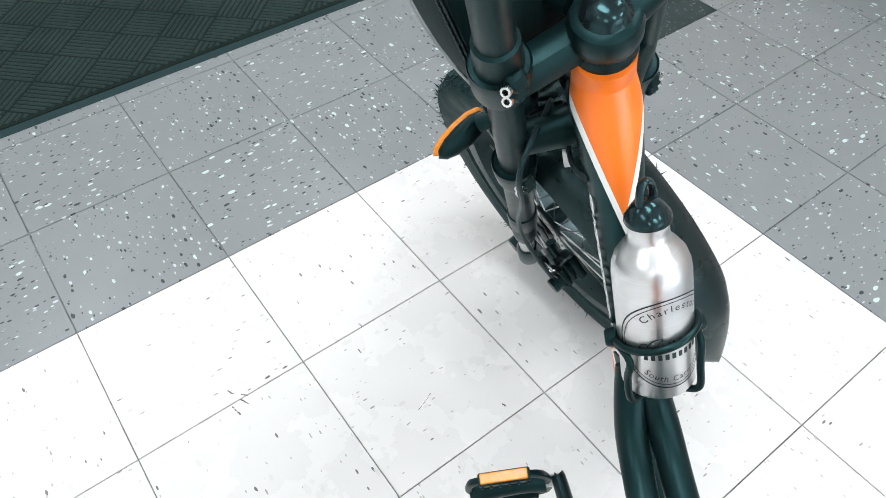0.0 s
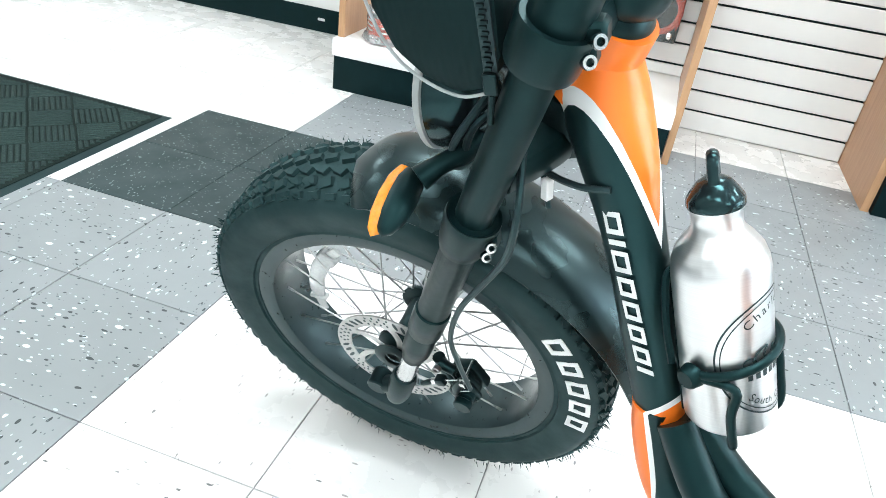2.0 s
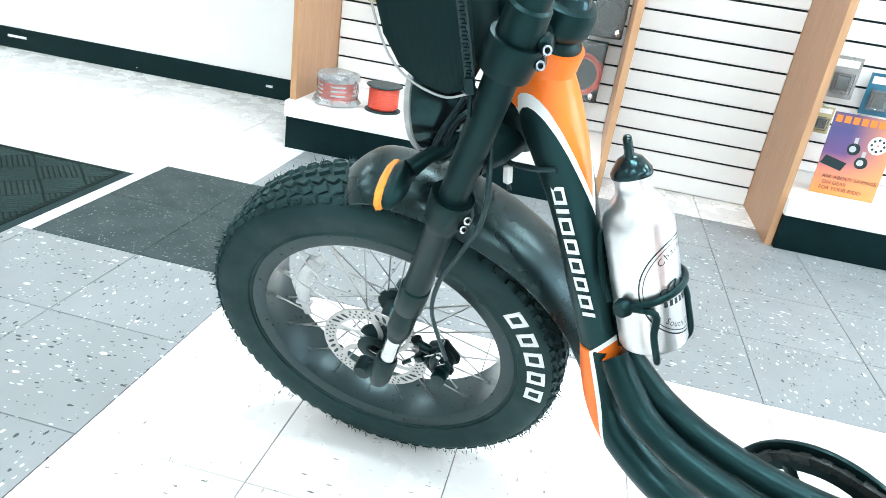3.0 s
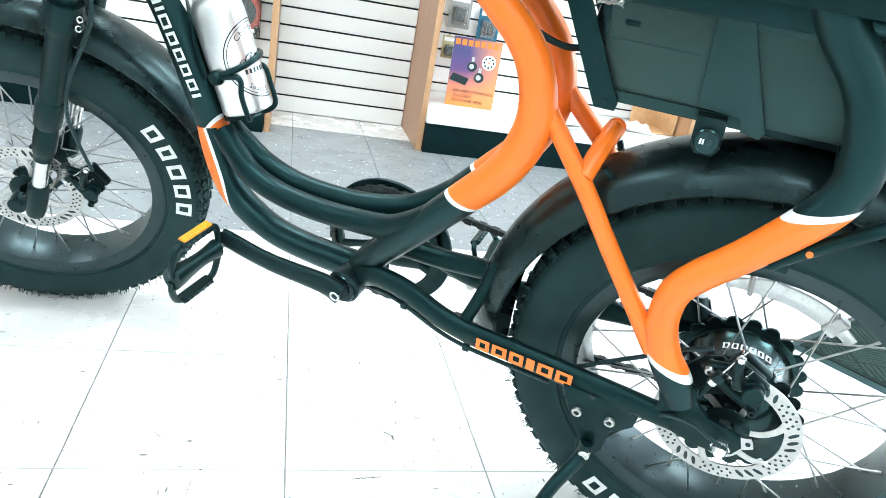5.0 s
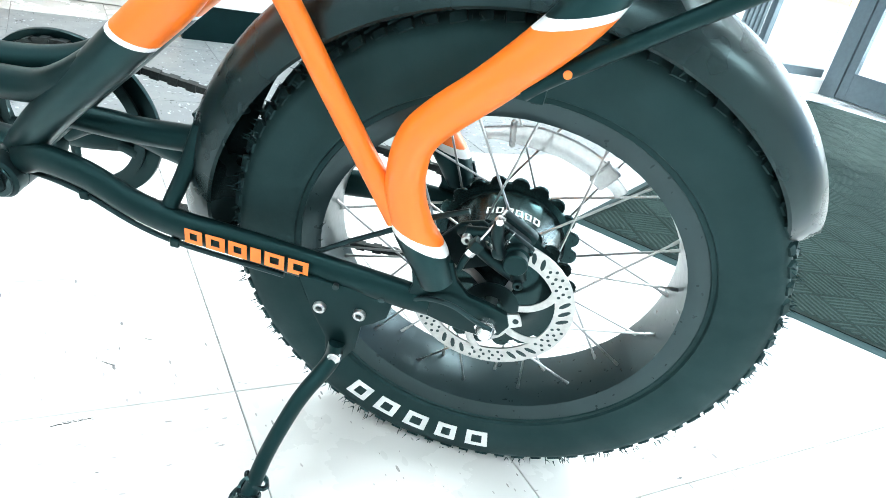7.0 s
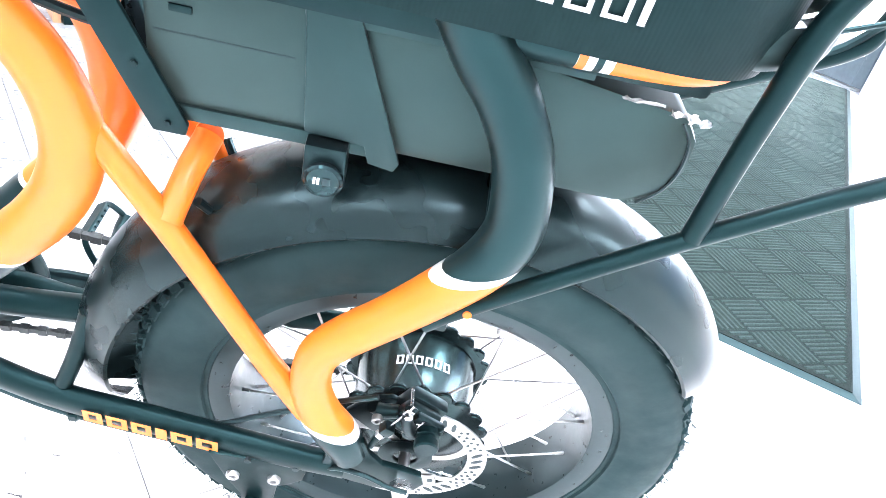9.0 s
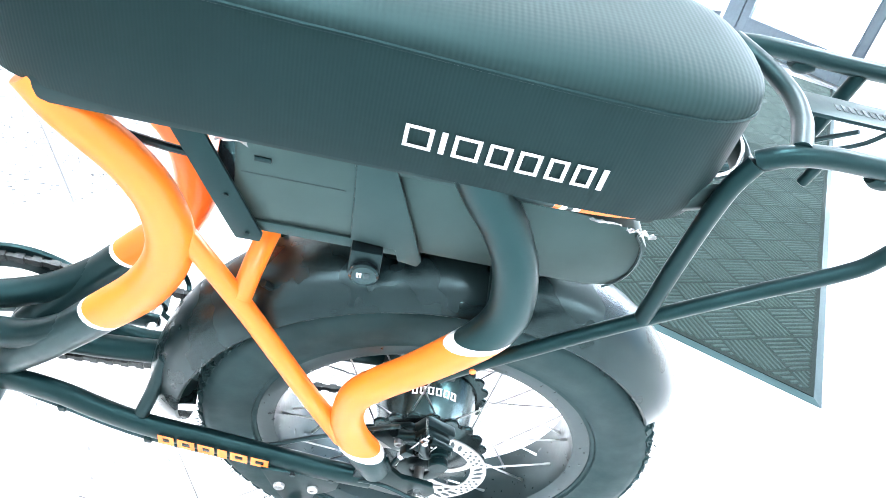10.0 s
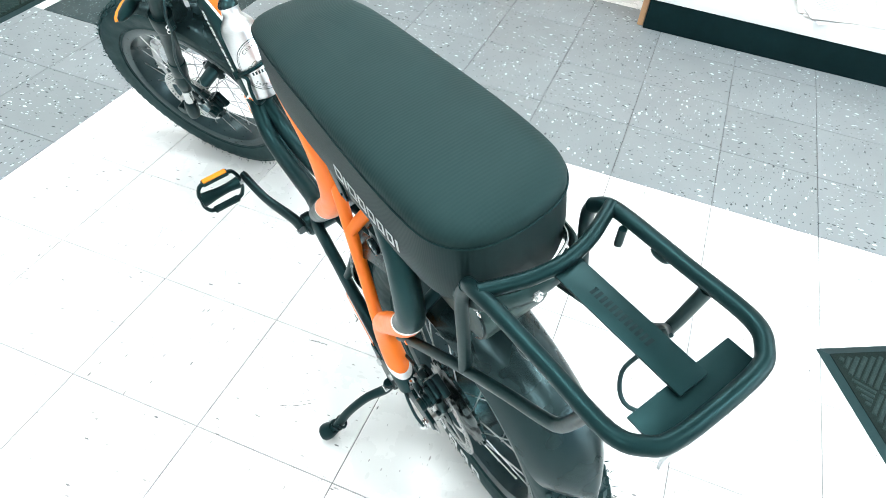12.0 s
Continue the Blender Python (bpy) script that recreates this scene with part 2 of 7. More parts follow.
def paint_scheme(name, cuts, rough=0.34):
    """Frame paint in bands: each cut (nx, nz, c, width, first, second, line) splits by nx*x + nz*z = c with a painted line along it."""
    colors = {"orange": (0.87, 0.185, 0.012), "black": (0.004, 0.0115, 0.0125), "white": (0.80, 0.81, 0.81)}
    m = Nodes(name, rough)
    sep = m.n("SeparateXYZ")
    m.link(m.coords(), sep.inputs[0])
    out = colors[cuts[0][4]]
    for nx, nz, c, width, first, second, *rest in cuts:
        d = m.math("SUBTRACT", m.math("ADD", m.math("MULTIPLY", sep.outputs[0], nx), m.math("MULTIPLY", sep.outputs[2], nz)), c)
        if rest:  # a share of the distance from the middle plane
            d = m.math("ADD", d, m.math("MULTIPLY", m.math("ABSOLUTE", sep.outputs[1]), rest[0]))
        past = m.math("GREATER_THAN", d, 0.0)
        line = m.math("LESS_THAN", m.math("ABSOLUTE", d), width)
        out = m.mix(past, out, colors[second])
        out = m.mix(line, out, colors["white"])
    m.color(out)
    # black paint has the shadow tint put into its sheen, the colours a neutral one
    first = m.n("SeparateColor")
    if not isinstance(out, tuple):
        m.link(out, first.inputs[0])
        m.link(m.mix(m.math("GREATER_THAN", first.outputs[0], 0.1), COOL[:3], (1.0, 1.0, 1.0)), m.b.inputs["Specular Tint"])
    m.rough(m.ramp(m.noise(60, 3), (0.3, grey(rough - 0.05)), (0.7, grey(rough + 0.06))))
    m.bump(m.noise(300, 2), 0.03, 0.0005)
    return m.mat


def mat_material(name, k):
    m = Nodes(name, 0.9, spec=0.06)
    f, g = m.noise(260, 3), m.noise(4, 5)
    shade = lambda v: (v * 0.62 * k, v * 1.0 * k, v * 0.94 * k)
    col = m.mix(0.5, m.ramp(f, (0.3, shade(0.013)), (0.75, shade(0.039))), m.ramp(g, (0.3, shade(0.019)), (0.7, shade(0.036))))
    m.color(col)
    m.bump(f, 0.7, 0.002)
    return m.mat


MAT_CARPET = mat_material("entrance_carpet", 0.72)
MAT_RIB = mat_material("entrance_carpet_ribs", 1.65)
MAT_EDGE = plain("black_rubber_mat_edge", (0.011, 0.016, 0.017), 0.6)
FRAME_GREY = plain("grey_blue_aluminium", (0.115, 0.150, 0.170), 0.45, 0.3, vary=0.08)
PAPER = plain("white_paper", (0.8, 0.8, 0.79), 0.7, vary=0.05)
CARD_BROWN = plain("brown_card", (0.55, 0.33, 0.16), 0.7, vary=0.1)
CABLE_RED = plain("red_cable_jacket", (0.60, 0.07, 0.035), 0.4, vary=0.1)
CABLE_BLACK = plain("black_cable_jacket", (0.012, 0.016, 0.018), 0.4, vary=0.1)


def glass_material(name, rough=0.0, tint=(1, 1, 1)):
    m = Nodes(name, rough)
    m.b.inputs["Transmission Weight"].default_value = 1.0
    m.b.inputs["IOR"].default_value = 1.3
    m.color(tint)
    return m.mat


GLASS = glass_material("window_glass")
FILM = glass_material("clear_film", 0.10, (0.95, 0.96, 0.96))
FILM.node_tree.nodes["Principled BSDF"].inputs["Transmission Weight"].default_value = 0.88
TORN_FILM = plain("torn_milky_film", (0.70, 0.72, 0.72), 0.22, vary=0.05)
TORN_FILM.node_tree.nodes["Principled BSDF"].inputs["Transmission Weight"].default_value = 0.7
# ---- shaping helpers ----
def V(*a):
    return Vector(a)


def part(name, bm, material, parent=None, label="", smooth=True):
    me = bpy.data.meshes.new(name)
    bm.normal_update()
    bm.to_mesh(me)
    bm.free()
    me.materials.append(material)
    if smooth:
        me.polygons.foreach_set("use_smooth", [True] * len(me.polygons))
        me.set_sharp_from_angle(angle=radians(38))
    ob = new(name, me)
    ob.parent = parent
    if label:
        ob["label"] = label
    return ob


def thing(name, label, category, at=None, group="", kind=""):
    ob = new(name)
    ob.empty_display_size = 0.05
    ob.matrix_basis = at or Matrix()
    return tagged(ob, label, category, group, kind)


def mesh_bm(verts, faces):
    bm = bmesh.new()
    vs = [bm.verts.new(v) for v in verts]
    for f in faces:
        bm.faces.new([vs[k] for k in f])
    return bm


def join(*bms):
    """All the given bmeshes as one."""
    out = bms[0]
    for b in bms[1:]:
        vs = {v: out.verts.new(v.co) for v in b.verts}
        for f in b.faces:
            out.faces.new([vs[v] for v in f.verts])
        b.free()
    return out


def box(x0, x1, y0, y1, z0, z1, bevel=0.0, seg=2, m=None):
    bm = bmesh.new()
    bmesh.ops.create_cube(bm, size=1)
    bmesh.ops.transform(bm, verts=bm.verts, matrix=Matrix.Translation(((x0 + x1) / 2, (y0 + y1) / 2, (z0 + z1) / 2)) @ Matrix.Diagonal((x1 - x0, y1 - y0, z1 - z0, 1)))
    if bevel:
        bmesh.ops.bevel(bm, geom=bm.edges[:], offset=bevel, segments=seg, profile=0.6, affect="EDGES")
    if m:
        bm.transform(m)
    return bm


def rod(a, b, r, r2=None, seg=16, bevel=0.0):
    """A round bar from a to b, with chamfered ends."""
    a, b = Vector(a), Vector(b)
    d = b - a
    r2 = r if r2 is None else r2
    L = d.length
    prof = [(0, 0), (r - bevel, 0), (r, bevel), (r2, L - bevel), (r2 - bevel, L), (0, L)] if bevel else [(0, 0), (r, 0), (r2, L), (0, L)]
    bm = lathe(prof, seg)
    bm.transform(Matrix.Translation(a) @ d.to_track_quat("Z", "Y").to_matrix().to_4x4())
    return bm


def lathe(profile, seg=48, m=None, closed=False):
    """Turns (r, z) pairs about the z axis."""
    verts, faces, rows = [], [], []
    for r, z in profile:
        if r < 1e-7:
            rows.append([len(verts)])
            verts.append((0, 0, z))
        else:
            rows.append(list(range(len(verts), len(verts) + seg)))
            verts += [(r * math.cos(2 * math.pi * k / seg), r * math.sin(2 * math.pi * k / seg), z) for k in range(seg)]
    pairs = list(zip(rows, rows[1:])) + ([(rows[-1], rows[0])] if closed else [])
    for p, q in pairs:
        for k in range(seg):
            k2 = (k + 1) % seg
            if len(p) == 1 and len(q) == 1:
                continue
            if len(p) == 1:
                faces.append((p[0], q[k2], q[k]))
            elif len(q) == 1:
                faces.append((p[k], p[k2], q[0]))
            else:
                faces.append((p[k], p[k2], q[k2], q[k]))
    bm = mesh_bm(verts, faces)
    if m:
        bm.transform(m)
    return bm


def glide(pts, n=8, closed=False):
    """A smooth line through points of any dimension."""
    P = [np.array(p, float) for p in pts]
    if closed:
        ext = [P[-1], *P, P[0], P[1]]
    else:
        ext = [2 * P[0] - P[1], *P, 2 * P[-1] - P[-2]]
    out = []
    for a, b, c, d in zip(ext, ext[1:], ext[2:], ext[3:]):
        for k in range(n):
            t = k / n
            out.append(0.5 * (2 * b + (c - a) * t + (2 * a - 5 * b + 4 * c - d) * t * t + (3 * b - a - 3 * c + d) * t**3))
    if not closed:
        out.append(P[-1])
    return out


def tube(pts, r=0.01, seg=14, n=8, side=None, flat=1.0, closed=False, cap=True, square=0.0):
    """A tube along a smooth line through (x, y, z) or (x, y, z, radius) points. side and flat: an oval section, flat times as wide along side.
    square: 0 round, towards 1 more box-like."""
    line = glide([p if len(p) == 4 else (*p, r) for p in pts], n, closed)
    C = [Vector(p[:3]) for p in line]
    N = len(C)
    verts, faces = [], []
    ref = None
    for k in range(N):
        a, b = (C[k - 1], C[(k + 1) % N]) if closed else (C[max(k - 1, 0)], C[min(k + 1, N - 1)])
        t = (b - a).normalized()
        if side is not None:
            u = Vector(side)
        elif ref is None:
            u = Vector((0, 1, 0)) if abs(t.y) < 0.8 else Vector((0, 0, 1))
        else:
            u = ref
        u = (u - u.dot(t) * t).normalized()
        ref = u
        w = t.cross(u)
        rad = line[k][3]
        for s in range(seg):
            a2 = 2 * math.pi * s / seg
            c, si = math.cos(a2), math.sin(a2)
            if square:
                k2 = 1 / max(abs(c), abs(si)) ** square
                c, si = c * k2, si * k2
            verts.append(C[k] + u * (rad * flat * c) + w * (rad * si))
    ends = range(N) if closed else range(N - 1)
    for k in ends:
        for s in range(seg):
            s2, k2 = (s + 1) % seg, (k + 1) % N
            faces.append((k * seg + s, k * seg + s2, k2 * seg + s2, k2 * seg + s))
    if cap and not closed:
        faces.append(tuple(range(seg - 1, -1, -1)))
        faces.append(tuple((N - 1) * seg + s for s in range(seg)))
    return mesh_bm(verts, faces)


def plate(outline, y0, y1, bevel=0.0):
    """A flat plate with an outline in x and z, from y0 to y1."""
    n = len(outline)
    verts = [(x, y0, z) for x, z in outline] + [(x, y1, z) for x, z in outline]
    faces = [tuple(range(n)), tuple(range(2 * n - 1, n - 1, -1))] + [(k, n + k, n + (k + 1) % n, (k + 1) % n) for k in range(n)]
    bm = mesh_bm(verts, faces)
    bmesh.ops.recalc_face_normals(bm, faces=bm.faces)
    if bevel:
        bmesh.ops.bevel(bm, geom=bm.edges[:], offset=bevel, segments=2, profile=0.6, affect="EDGES")
    return bm


def arc_shell(cx, cz, rad, a0, a1, half, depth, thick=0.003, n=30, m=9, round_off=(30.0, 30.0), crown=0.93, curl=(0.0, 0.0)):
    """A mudguard: a shell bent round (cx, cz), from angle a0 to a1 in degrees, arched across its width (the more the higher its crown), its two ends rounded over round_off degrees and bent inwards by curl."""
    outer, inner = [], []
    for k in range(n + 1):
        a = radians(a0 + (a1 - a0) * k / n)
        e = min(1.0, k / n * abs(a1 - a0) / round_off[0] + 0.004, (n - k) / n * abs(a1 - a0) / round_off[1] + 0.004)
        h = half * math.sqrt(1 - (1 - e) ** 2)
        near = [max(0.0, 1 - g * abs(a1 - a0) / (1.6 * r)) for g, r in zip((k / n, 1 - k / n), round_off)]
        bend = curl[0] * near[0] ** 2 + curl[1] * near[1] ** 2
        for j in range(m + 1):
            s = -1 + 2 * j / m
            y, drop = h * s, depth * (1 - math.sqrt(1 - crown * s * s)) / (1 - math.sqrt(1 - crown))
            for rr, lst in ((rad - bend - drop, outer), (rad - bend - drop - thick, inner)):
                lst.append((cx + rr * math.cos(a), y * (1 if lst is outer else 0.965), cz + rr * math.sin(a)))
    w = m + 1
    off = len(outer)
    faces = []
    for k in range(n):
        for j in range(m):
            q = (k * w + j, k * w + j + 1, (k + 1) * w + j + 1, (k + 1) * w + j)
            faces += [q, tuple(off + i for i in reversed(q))]
    rim = [k * w for k in range(n + 1)] + [n * w + j for j in range(1, w)] + [k * w + m for k in range(n - 1, -1, -1)] + list(range(m - 1, 0, -1))
    for a, b in zip(rim, rim[1:] + rim[:1]):
        faces.append((a, off + a, off + b, b))
    bm = mesh_bm(outer + inner, faces)
    bmesh.ops.recalc_face_normals(bm, faces=bm.faces)
    return bm


def strips(cells, f, depth=0.0005, n=4):
    """Raised plain marks: rectangles (u0, v0, u1, v1), laid on a surface by f(u, v, lift)."""
    verts, faces = [], []
    for u0, v0, u1, v1 in cells:
        b = len(verts)
        for k in range(n + 1):
            u = u0 + (u1 - u0) * k / n
            for v, lift in ((v0, 0.0), (v0, depth), (v1, depth), (v1, 0.0)):
                verts.append(f(u, v, lift))
        for k in range(n):
            for j in range(3):
                faces.append((b + 4 * k + j, b + 4 * k + 4 + j, b + 4 * k + 5 + j, b + 4 * k + 1 + j))
        faces += [(b, b + 1, b + 2, b + 3), tuple(b + 4 * n + j for j in (3, 2, 1, 0))]
    bm = mesh_bm(verts, faces)
    bmesh.ops.recalc_face_normals(bm, faces=bm.faces)
    return bm


def hollow(w, h, stroke, u=0.0):
    """A hollow block w wide and h high, as four bars, or one plain bar where it is narrow."""
    if w < stroke * 2.2:
        return [(u, 0, u + w, h)]
    k = stroke * 0.8
    return [(u, 0, u + stroke, h), (u + w - stroke, 0, u + w, h), (u + stroke, 0, u + w - stroke, k), (u + stroke, h - k, u + w - stroke, h)]


def badge_cells(widths, height, gap, stroke):
    """A word-mark as a row of plain blocks, one list of bars for each."""
    signs, u = [], 0.0
    for w in widths:
        signs.append(hollow(w, height, stroke, u))
        u += w + gap
    return signs, u - gap


def lettering(text, size, f, lift=0.0004, spacing=1.0):
    """Words in the built-in font, laid on a surface by f(u, v, lift)."""
    cu = bpy.data.curves.new("words", "FONT")
    cu.body, cu.size, cu.space_character, cu.resolution_u = text, size, spacing, 3
    cu.align_x = "CENTER"
    ob = new("words", cu)
    me = bpy.data.meshes.new_from_object(ob)
    bm = bmesh.new()
    bm.from_mesh(me)
    bpy.data.objects.remove(ob)
    bmesh.ops.triangulate(bm, faces=bm.faces)
    bmesh.ops.subdivide_edges(bm, edges=bm.edges[:], cuts=1)
    for v in bm.verts:
        v.co = f(v.co.x, v.co.y, lift)
    return bm
# ---- the setting ----
X0, X1, Y0, YW, YB = -4.3, 5.9, -4.6, 2.42, 2.65


def setting(name, bm, material, label, category, smooth=False):
    return tagged(part(name, bm, material, None, "", smooth), label, category, kind="structure")


floor = setting("floor", box(X0, 7.0, Y0, 3.0, -0.12, -0.0035), GROUT, "vinyl tile floor in white, grey and charcoal", "floor")
setting("ceiling", box(X0, X1 + 0.3, Y0, 2.9, CEIL, CEIL + 0.12), CEILING, "plain white ceiling", "ceiling")
setting("wall_south", box(X0, X1 + 0.12, Y0 - 0.12, Y0, 0, CEIL), WHITE_WALL, "plain white painted wall", "wall")
setting("wall_west", box(X0 - 0.12, X0, Y0, YB + 0.12, 0, CEIL), WHITE_WALL, "plain white painted wall", "wall")
wall_north = setting("wall_north", box(X0, 4.36, YB, YB + 0.12, 0, CEIL), WHITE_WALL, "white painted shop wall with black rubber base", "wall")
setting("baseboard", box(X0, -0.41, YB - 0.008, YB - 0.0005, 0.0, 0.105, 0.003), COVE, "black rubber baseboard, scuffed white in places", "baseboard")
_scuffs = strips([(-2.23, 0.055, -2.12, 0.068), (-0.80, 0.05, -0.765, 0.062), (-1.5, 0.02, -1.49, 0.024)], lambda u, v, l: V(u, YB - 0.0082 - l, v))
part("scuff", _scuffs, WHITE_INK, bpy.data.objects["baseboard"])

# white cabinet wall beside the bench, with its base in two lengths
counter = setting("wall_cabinet", join(box(2.70, 3.77, 1.985, YB, 0.085, 1.15, 0.003), box(3.775, 4.278, 1.985, YB, 0.085, 1.15, 0.003)), MELAMINE, "white laminate cabinet front with black base", "cabinet")
for _a, _b in ((2.70, 3.758), (3.772, 4.272)):
    part("base_strip", box(_a, _b, 1.975, 2.02, 0.0, 0.082, 0.003), COVE, counter, smooth=False)
part("joint_strip", box(3.759, 3.771, 1.973, 2.02, 0.0, 0.086, 0.001), MELAMINE, counter, smooth=False)
part("white_trim", box(2.672, 2.697, 1.97, 2.44, 0.0, 0.16, 0.002), MELAMINE, counter, smooth=False)

# glazed front: a ribbed post, a side window over a low sill, the door and the white wall past it
post = setting("window_post", box(4.280, 4.52, 2.035, 2.62, 0, CEIL, 0.004), FRAME_GREY, "grey-blue ribbed metal post of the shop front", "post")
for _k in range(6):
    part("rib", box(4.288 + _k * 0.039, 4.307 + _k * 0.039, 2.027, 2.037, 0, CEIL), FRAME_GREY, post, smooth=False)

window = setting("window_1", join(box(4.52, 5.9, 2.47, 2.53, 0.10, 0.16, 0.004), box(4.52, 5.9, 2.47, 2.53, 2.4, 2.5, 0.004), box(5.14, 5.19, 2.475, 2.525, 0.16, 2.4, 0.004)), FRAME_GREY, "shop window in a grey-blue metal frame", "window")
part("window_sill", box(4.52, 5.85, 2.40, 2.6, 0.0, 0.10, 0.004), MELAMINE, window, "white low sill", smooth=False)
for _a, _b in ((4.52, 5.14), (5.19, 5.9)):
    _pane = part("pane", box(_a, _b, 2.497, 2.503, 0.16, 2.4), GLASS, window, smooth=False)
    _pane.visible_shadow = False
setting("wall_over_window", box(4.36, 6.0, 2.47, 2.6, 2.5, CEIL), WHITE_WALL, "white wall over the shop window", "wall")

door = setting("door_1", join(box(5.84, 5.885, 1.345, 1.41, 0.012, 2.12, 0.004), box(5.84, 5.885, 2.21, 2.275, 0.012, 2.12, 0.004), box(5.84, 5.885, 1.41, 2.21, 0.012, 0.195, 0.004), box(5.84, 5.885, 1.41, 2.21, 2.0, 2.12, 0.004)), FRAME_GREY, "closed glass entrance door in a grey-blue metal frame", "door")
_pane = part("pane", box(5.859, 5.865, 1.41, 2.21, 0.195, 2.0), GLASS, door, smooth=False)
_pane.visible_shadow = False
part("pull_handle", tube([(5.84, 1.44, 1.0), (5.78, 1.44, 1.0), (5.78, 1.44, 1.3), (5.84, 1.44, 1.3)], 0.011, 10, 5), FRAME_GREY, door)
part("glazing_bead", join(box(5.832, 5.8395, 1.40, 2.22, 0.185, 0.199, 0.001), box(5.832, 5.8395, 1.404, 1.416, 0.199, 2.0, 0.001), box(5.832, 5.8395, 2.204, 2.216, 0.199, 2.0, 0.001)), FRAME_GREY, door, smooth=False)
frame_side = setting("door_frame", join(box(5.83, 5.95, 2.28, 2.40, 0, CEIL, 0.004), box(5.83, 5.95, 1.285, 1.34, 0, CEIL, 0.004), box(5.83, 5.95, 1.34, 2.28, 2.13, CEIL, 0.004)), FRAME_GREY, "grey-blue metal frame of the glass door", "door frame")
part("threshold", box(5.79, 5.95, 1.34, 2.28, 0.0, 0.010, 0.003), DULL_STEEL, frame_side, "worn metal threshold", False)
setting("wall_east", box(5.70, 6.0, Y0, 1.28, 0, 0.75, 0.003), MELAMINE, "low white wall beside the glass door", "wall")
setting("wall_east_glazing_head", box(5.85, 6.0, Y0, 1.28, 2.4, CEIL), WHITE_WALL, "white wall over the shop front glass", "wall")
_w2 = setting("window_2", join(*[box(5.88, 5.94, -4.6 + _k * 1.15, -4.54 + _k * 1.15, 0.75, 2.4, 0.003) for _k in range(6)]), FRAME_GREY, "shop front window in a grey-blue metal frame", "window")
for _k in range(5):
    _pane = part("pane", box(5.905, 5.911, -4.54 + _k * 1.15, -3.45 + _k * 1.15, 0.75, 2.4), GLASS, _w2, smooth=False)
    _pane.visible_shadow = False
part("wall_trim", box(5.66, 5.699, Y0, 1.25, 0.0, 0.055, 0.004), MELAMINE, bpy.data.objects["wall_east"], smooth=False)

# outside: pavement to the horizon
GROUND = plain("concrete_pavement", (0.60, 0.59, 0.56), 0.85, vary=0.1, scale=2)
setting("pavement", box(7.0, 400, -300, 300, -0.2, -0.02), GROUND, "pale concrete pavement outside the shop", "pavement")
setting("pavement_side", box(-300, 7.0, 3.0, 300, -0.2, -0.02), GROUND, "pale concrete pavement beside the shop", "pavement")

# ceiling light panels
DIFFUSER = Nodes("lamp_diffuser", 0.5)
DIFFUSER.color((0.85, 0.85, 0.84))
DIFFUSER.b.inputs["Emission Color"].default_value = (1, 0.985, 0.96, 1)
DIFFUSER.b.inputs["Emission Strength"].default_value = 3.0
_first = None
for _x, _y in TROFFERS:
    if _first is None:
        _first = thing("ceiling_light", "flush white fluorescent ceiling panel", "ceiling light", pose(_x, _y, CEIL), "ceiling lights")
        part("frame", join(box(-0.62, 0.62, -0.32, -0.29, -0.03, 0, 0.003), box(-0.62, 0.62, 0.29, 0.32, -0.03, 0, 0.003), box(-0.62, -0.59, -0.29, 0.29, -0.03, 0, 0.003), box(0.59, 0.62, -0.29, 0.29, -0.03, 0, 0.003)), MELAMINE, _first)
        part("diffuser", box(-0.59, 0.59, -0.29, 0.29, -0.012, -0.006), DIFFUSER.mat, _first)
    else:
        copy_thing(_first, pose(_x, _y, CEIL))


# ---- slat wall and display bench ----
SLAT, SLOT_H = 0.0762, 0.008


def slat_wall(name, x0, x1, z0, label):
    back = setting(name, box(x0, x1, YW + 0.004, YW + 0.02, z0, 2.3), SLOT, label, "slat wall")
    whole = None
    for k in range(int(2.3 / SLAT)):
        low, high = 0.003 + k * SLAT, 0.003 + (k + 1) * SLAT - SLOT_H
        if high < z0 + 0.01:
            continue
        if low < z0:  # the lowest one is cut off by the bench
            ob = part("slat", box(x0, x1, -0.012, 0.0, 0.0, high - z0, 0.0025, 1), MELAMINE, back, smooth=False)
            low = z0
        elif whole is None:
            ob = part("slat", box(x0, x1, -0.012, 0.0, 0.0, SLAT - SLOT_H, 0.0025, 1), MELAMINE, back, smooth=False)
            whole = ob.data
        else:
            ob = new("slat", whole)
            ob.parent = back
        ob.location = (0, YW, low)


slat_wall("wall_slats_1", -0.36, 0.80, 0.187, "white slatted display wall with black slots")
slat_wall("wall_slats_2", 0.825, 1.42, 0.003, "white slatted display wall down to the floor")
slat_wall("wall_slats_3", 1.445, 2.645, 0.187, "white slatted display wall with black slots")


def bench(x0, x1, label, left=True, right=True):
    b = thing("display_bench", label, "display bench", pose(0, 0, 0), "display benches")
    part("deck", box(x0 - 0.004, x1 + 0.004, 1.955, YW, 0.125, 0.186, 0.004), MELAMINE, b, "white laminate deck")
    part("kick_plate", box(x0, x1, 1.966, 1.99, 0.0, 0.1245, 0.002), COVE, b, "black scuffed kick plate")
    part("body", box(x0 + 0.002, x1 - 0.002, 1.99, YW, 0.0, 0.1245), COVE, b)
    return b


bench(-0.39, 0.797, "low white display bench with black kick plate")
bench(1.448, 2.665, "low white display bench with black kick plate")


def wood_panel(x, z0, label):
    p = thing("end_panel", label, "panel", pose(0, 0, 0), "wood panels")
    part("board", box(x, x + 0.024, 1.9865, YW + 0.02, z0, 2.3, 0.0008), OAK, p, smooth=False)
    part("edge_band", box(x + 0.0003, x + 0.0237, 1.985, 1.9864, z0, 2.3), OAK_EDGE, p, "thin oak edge band", False)
    return p


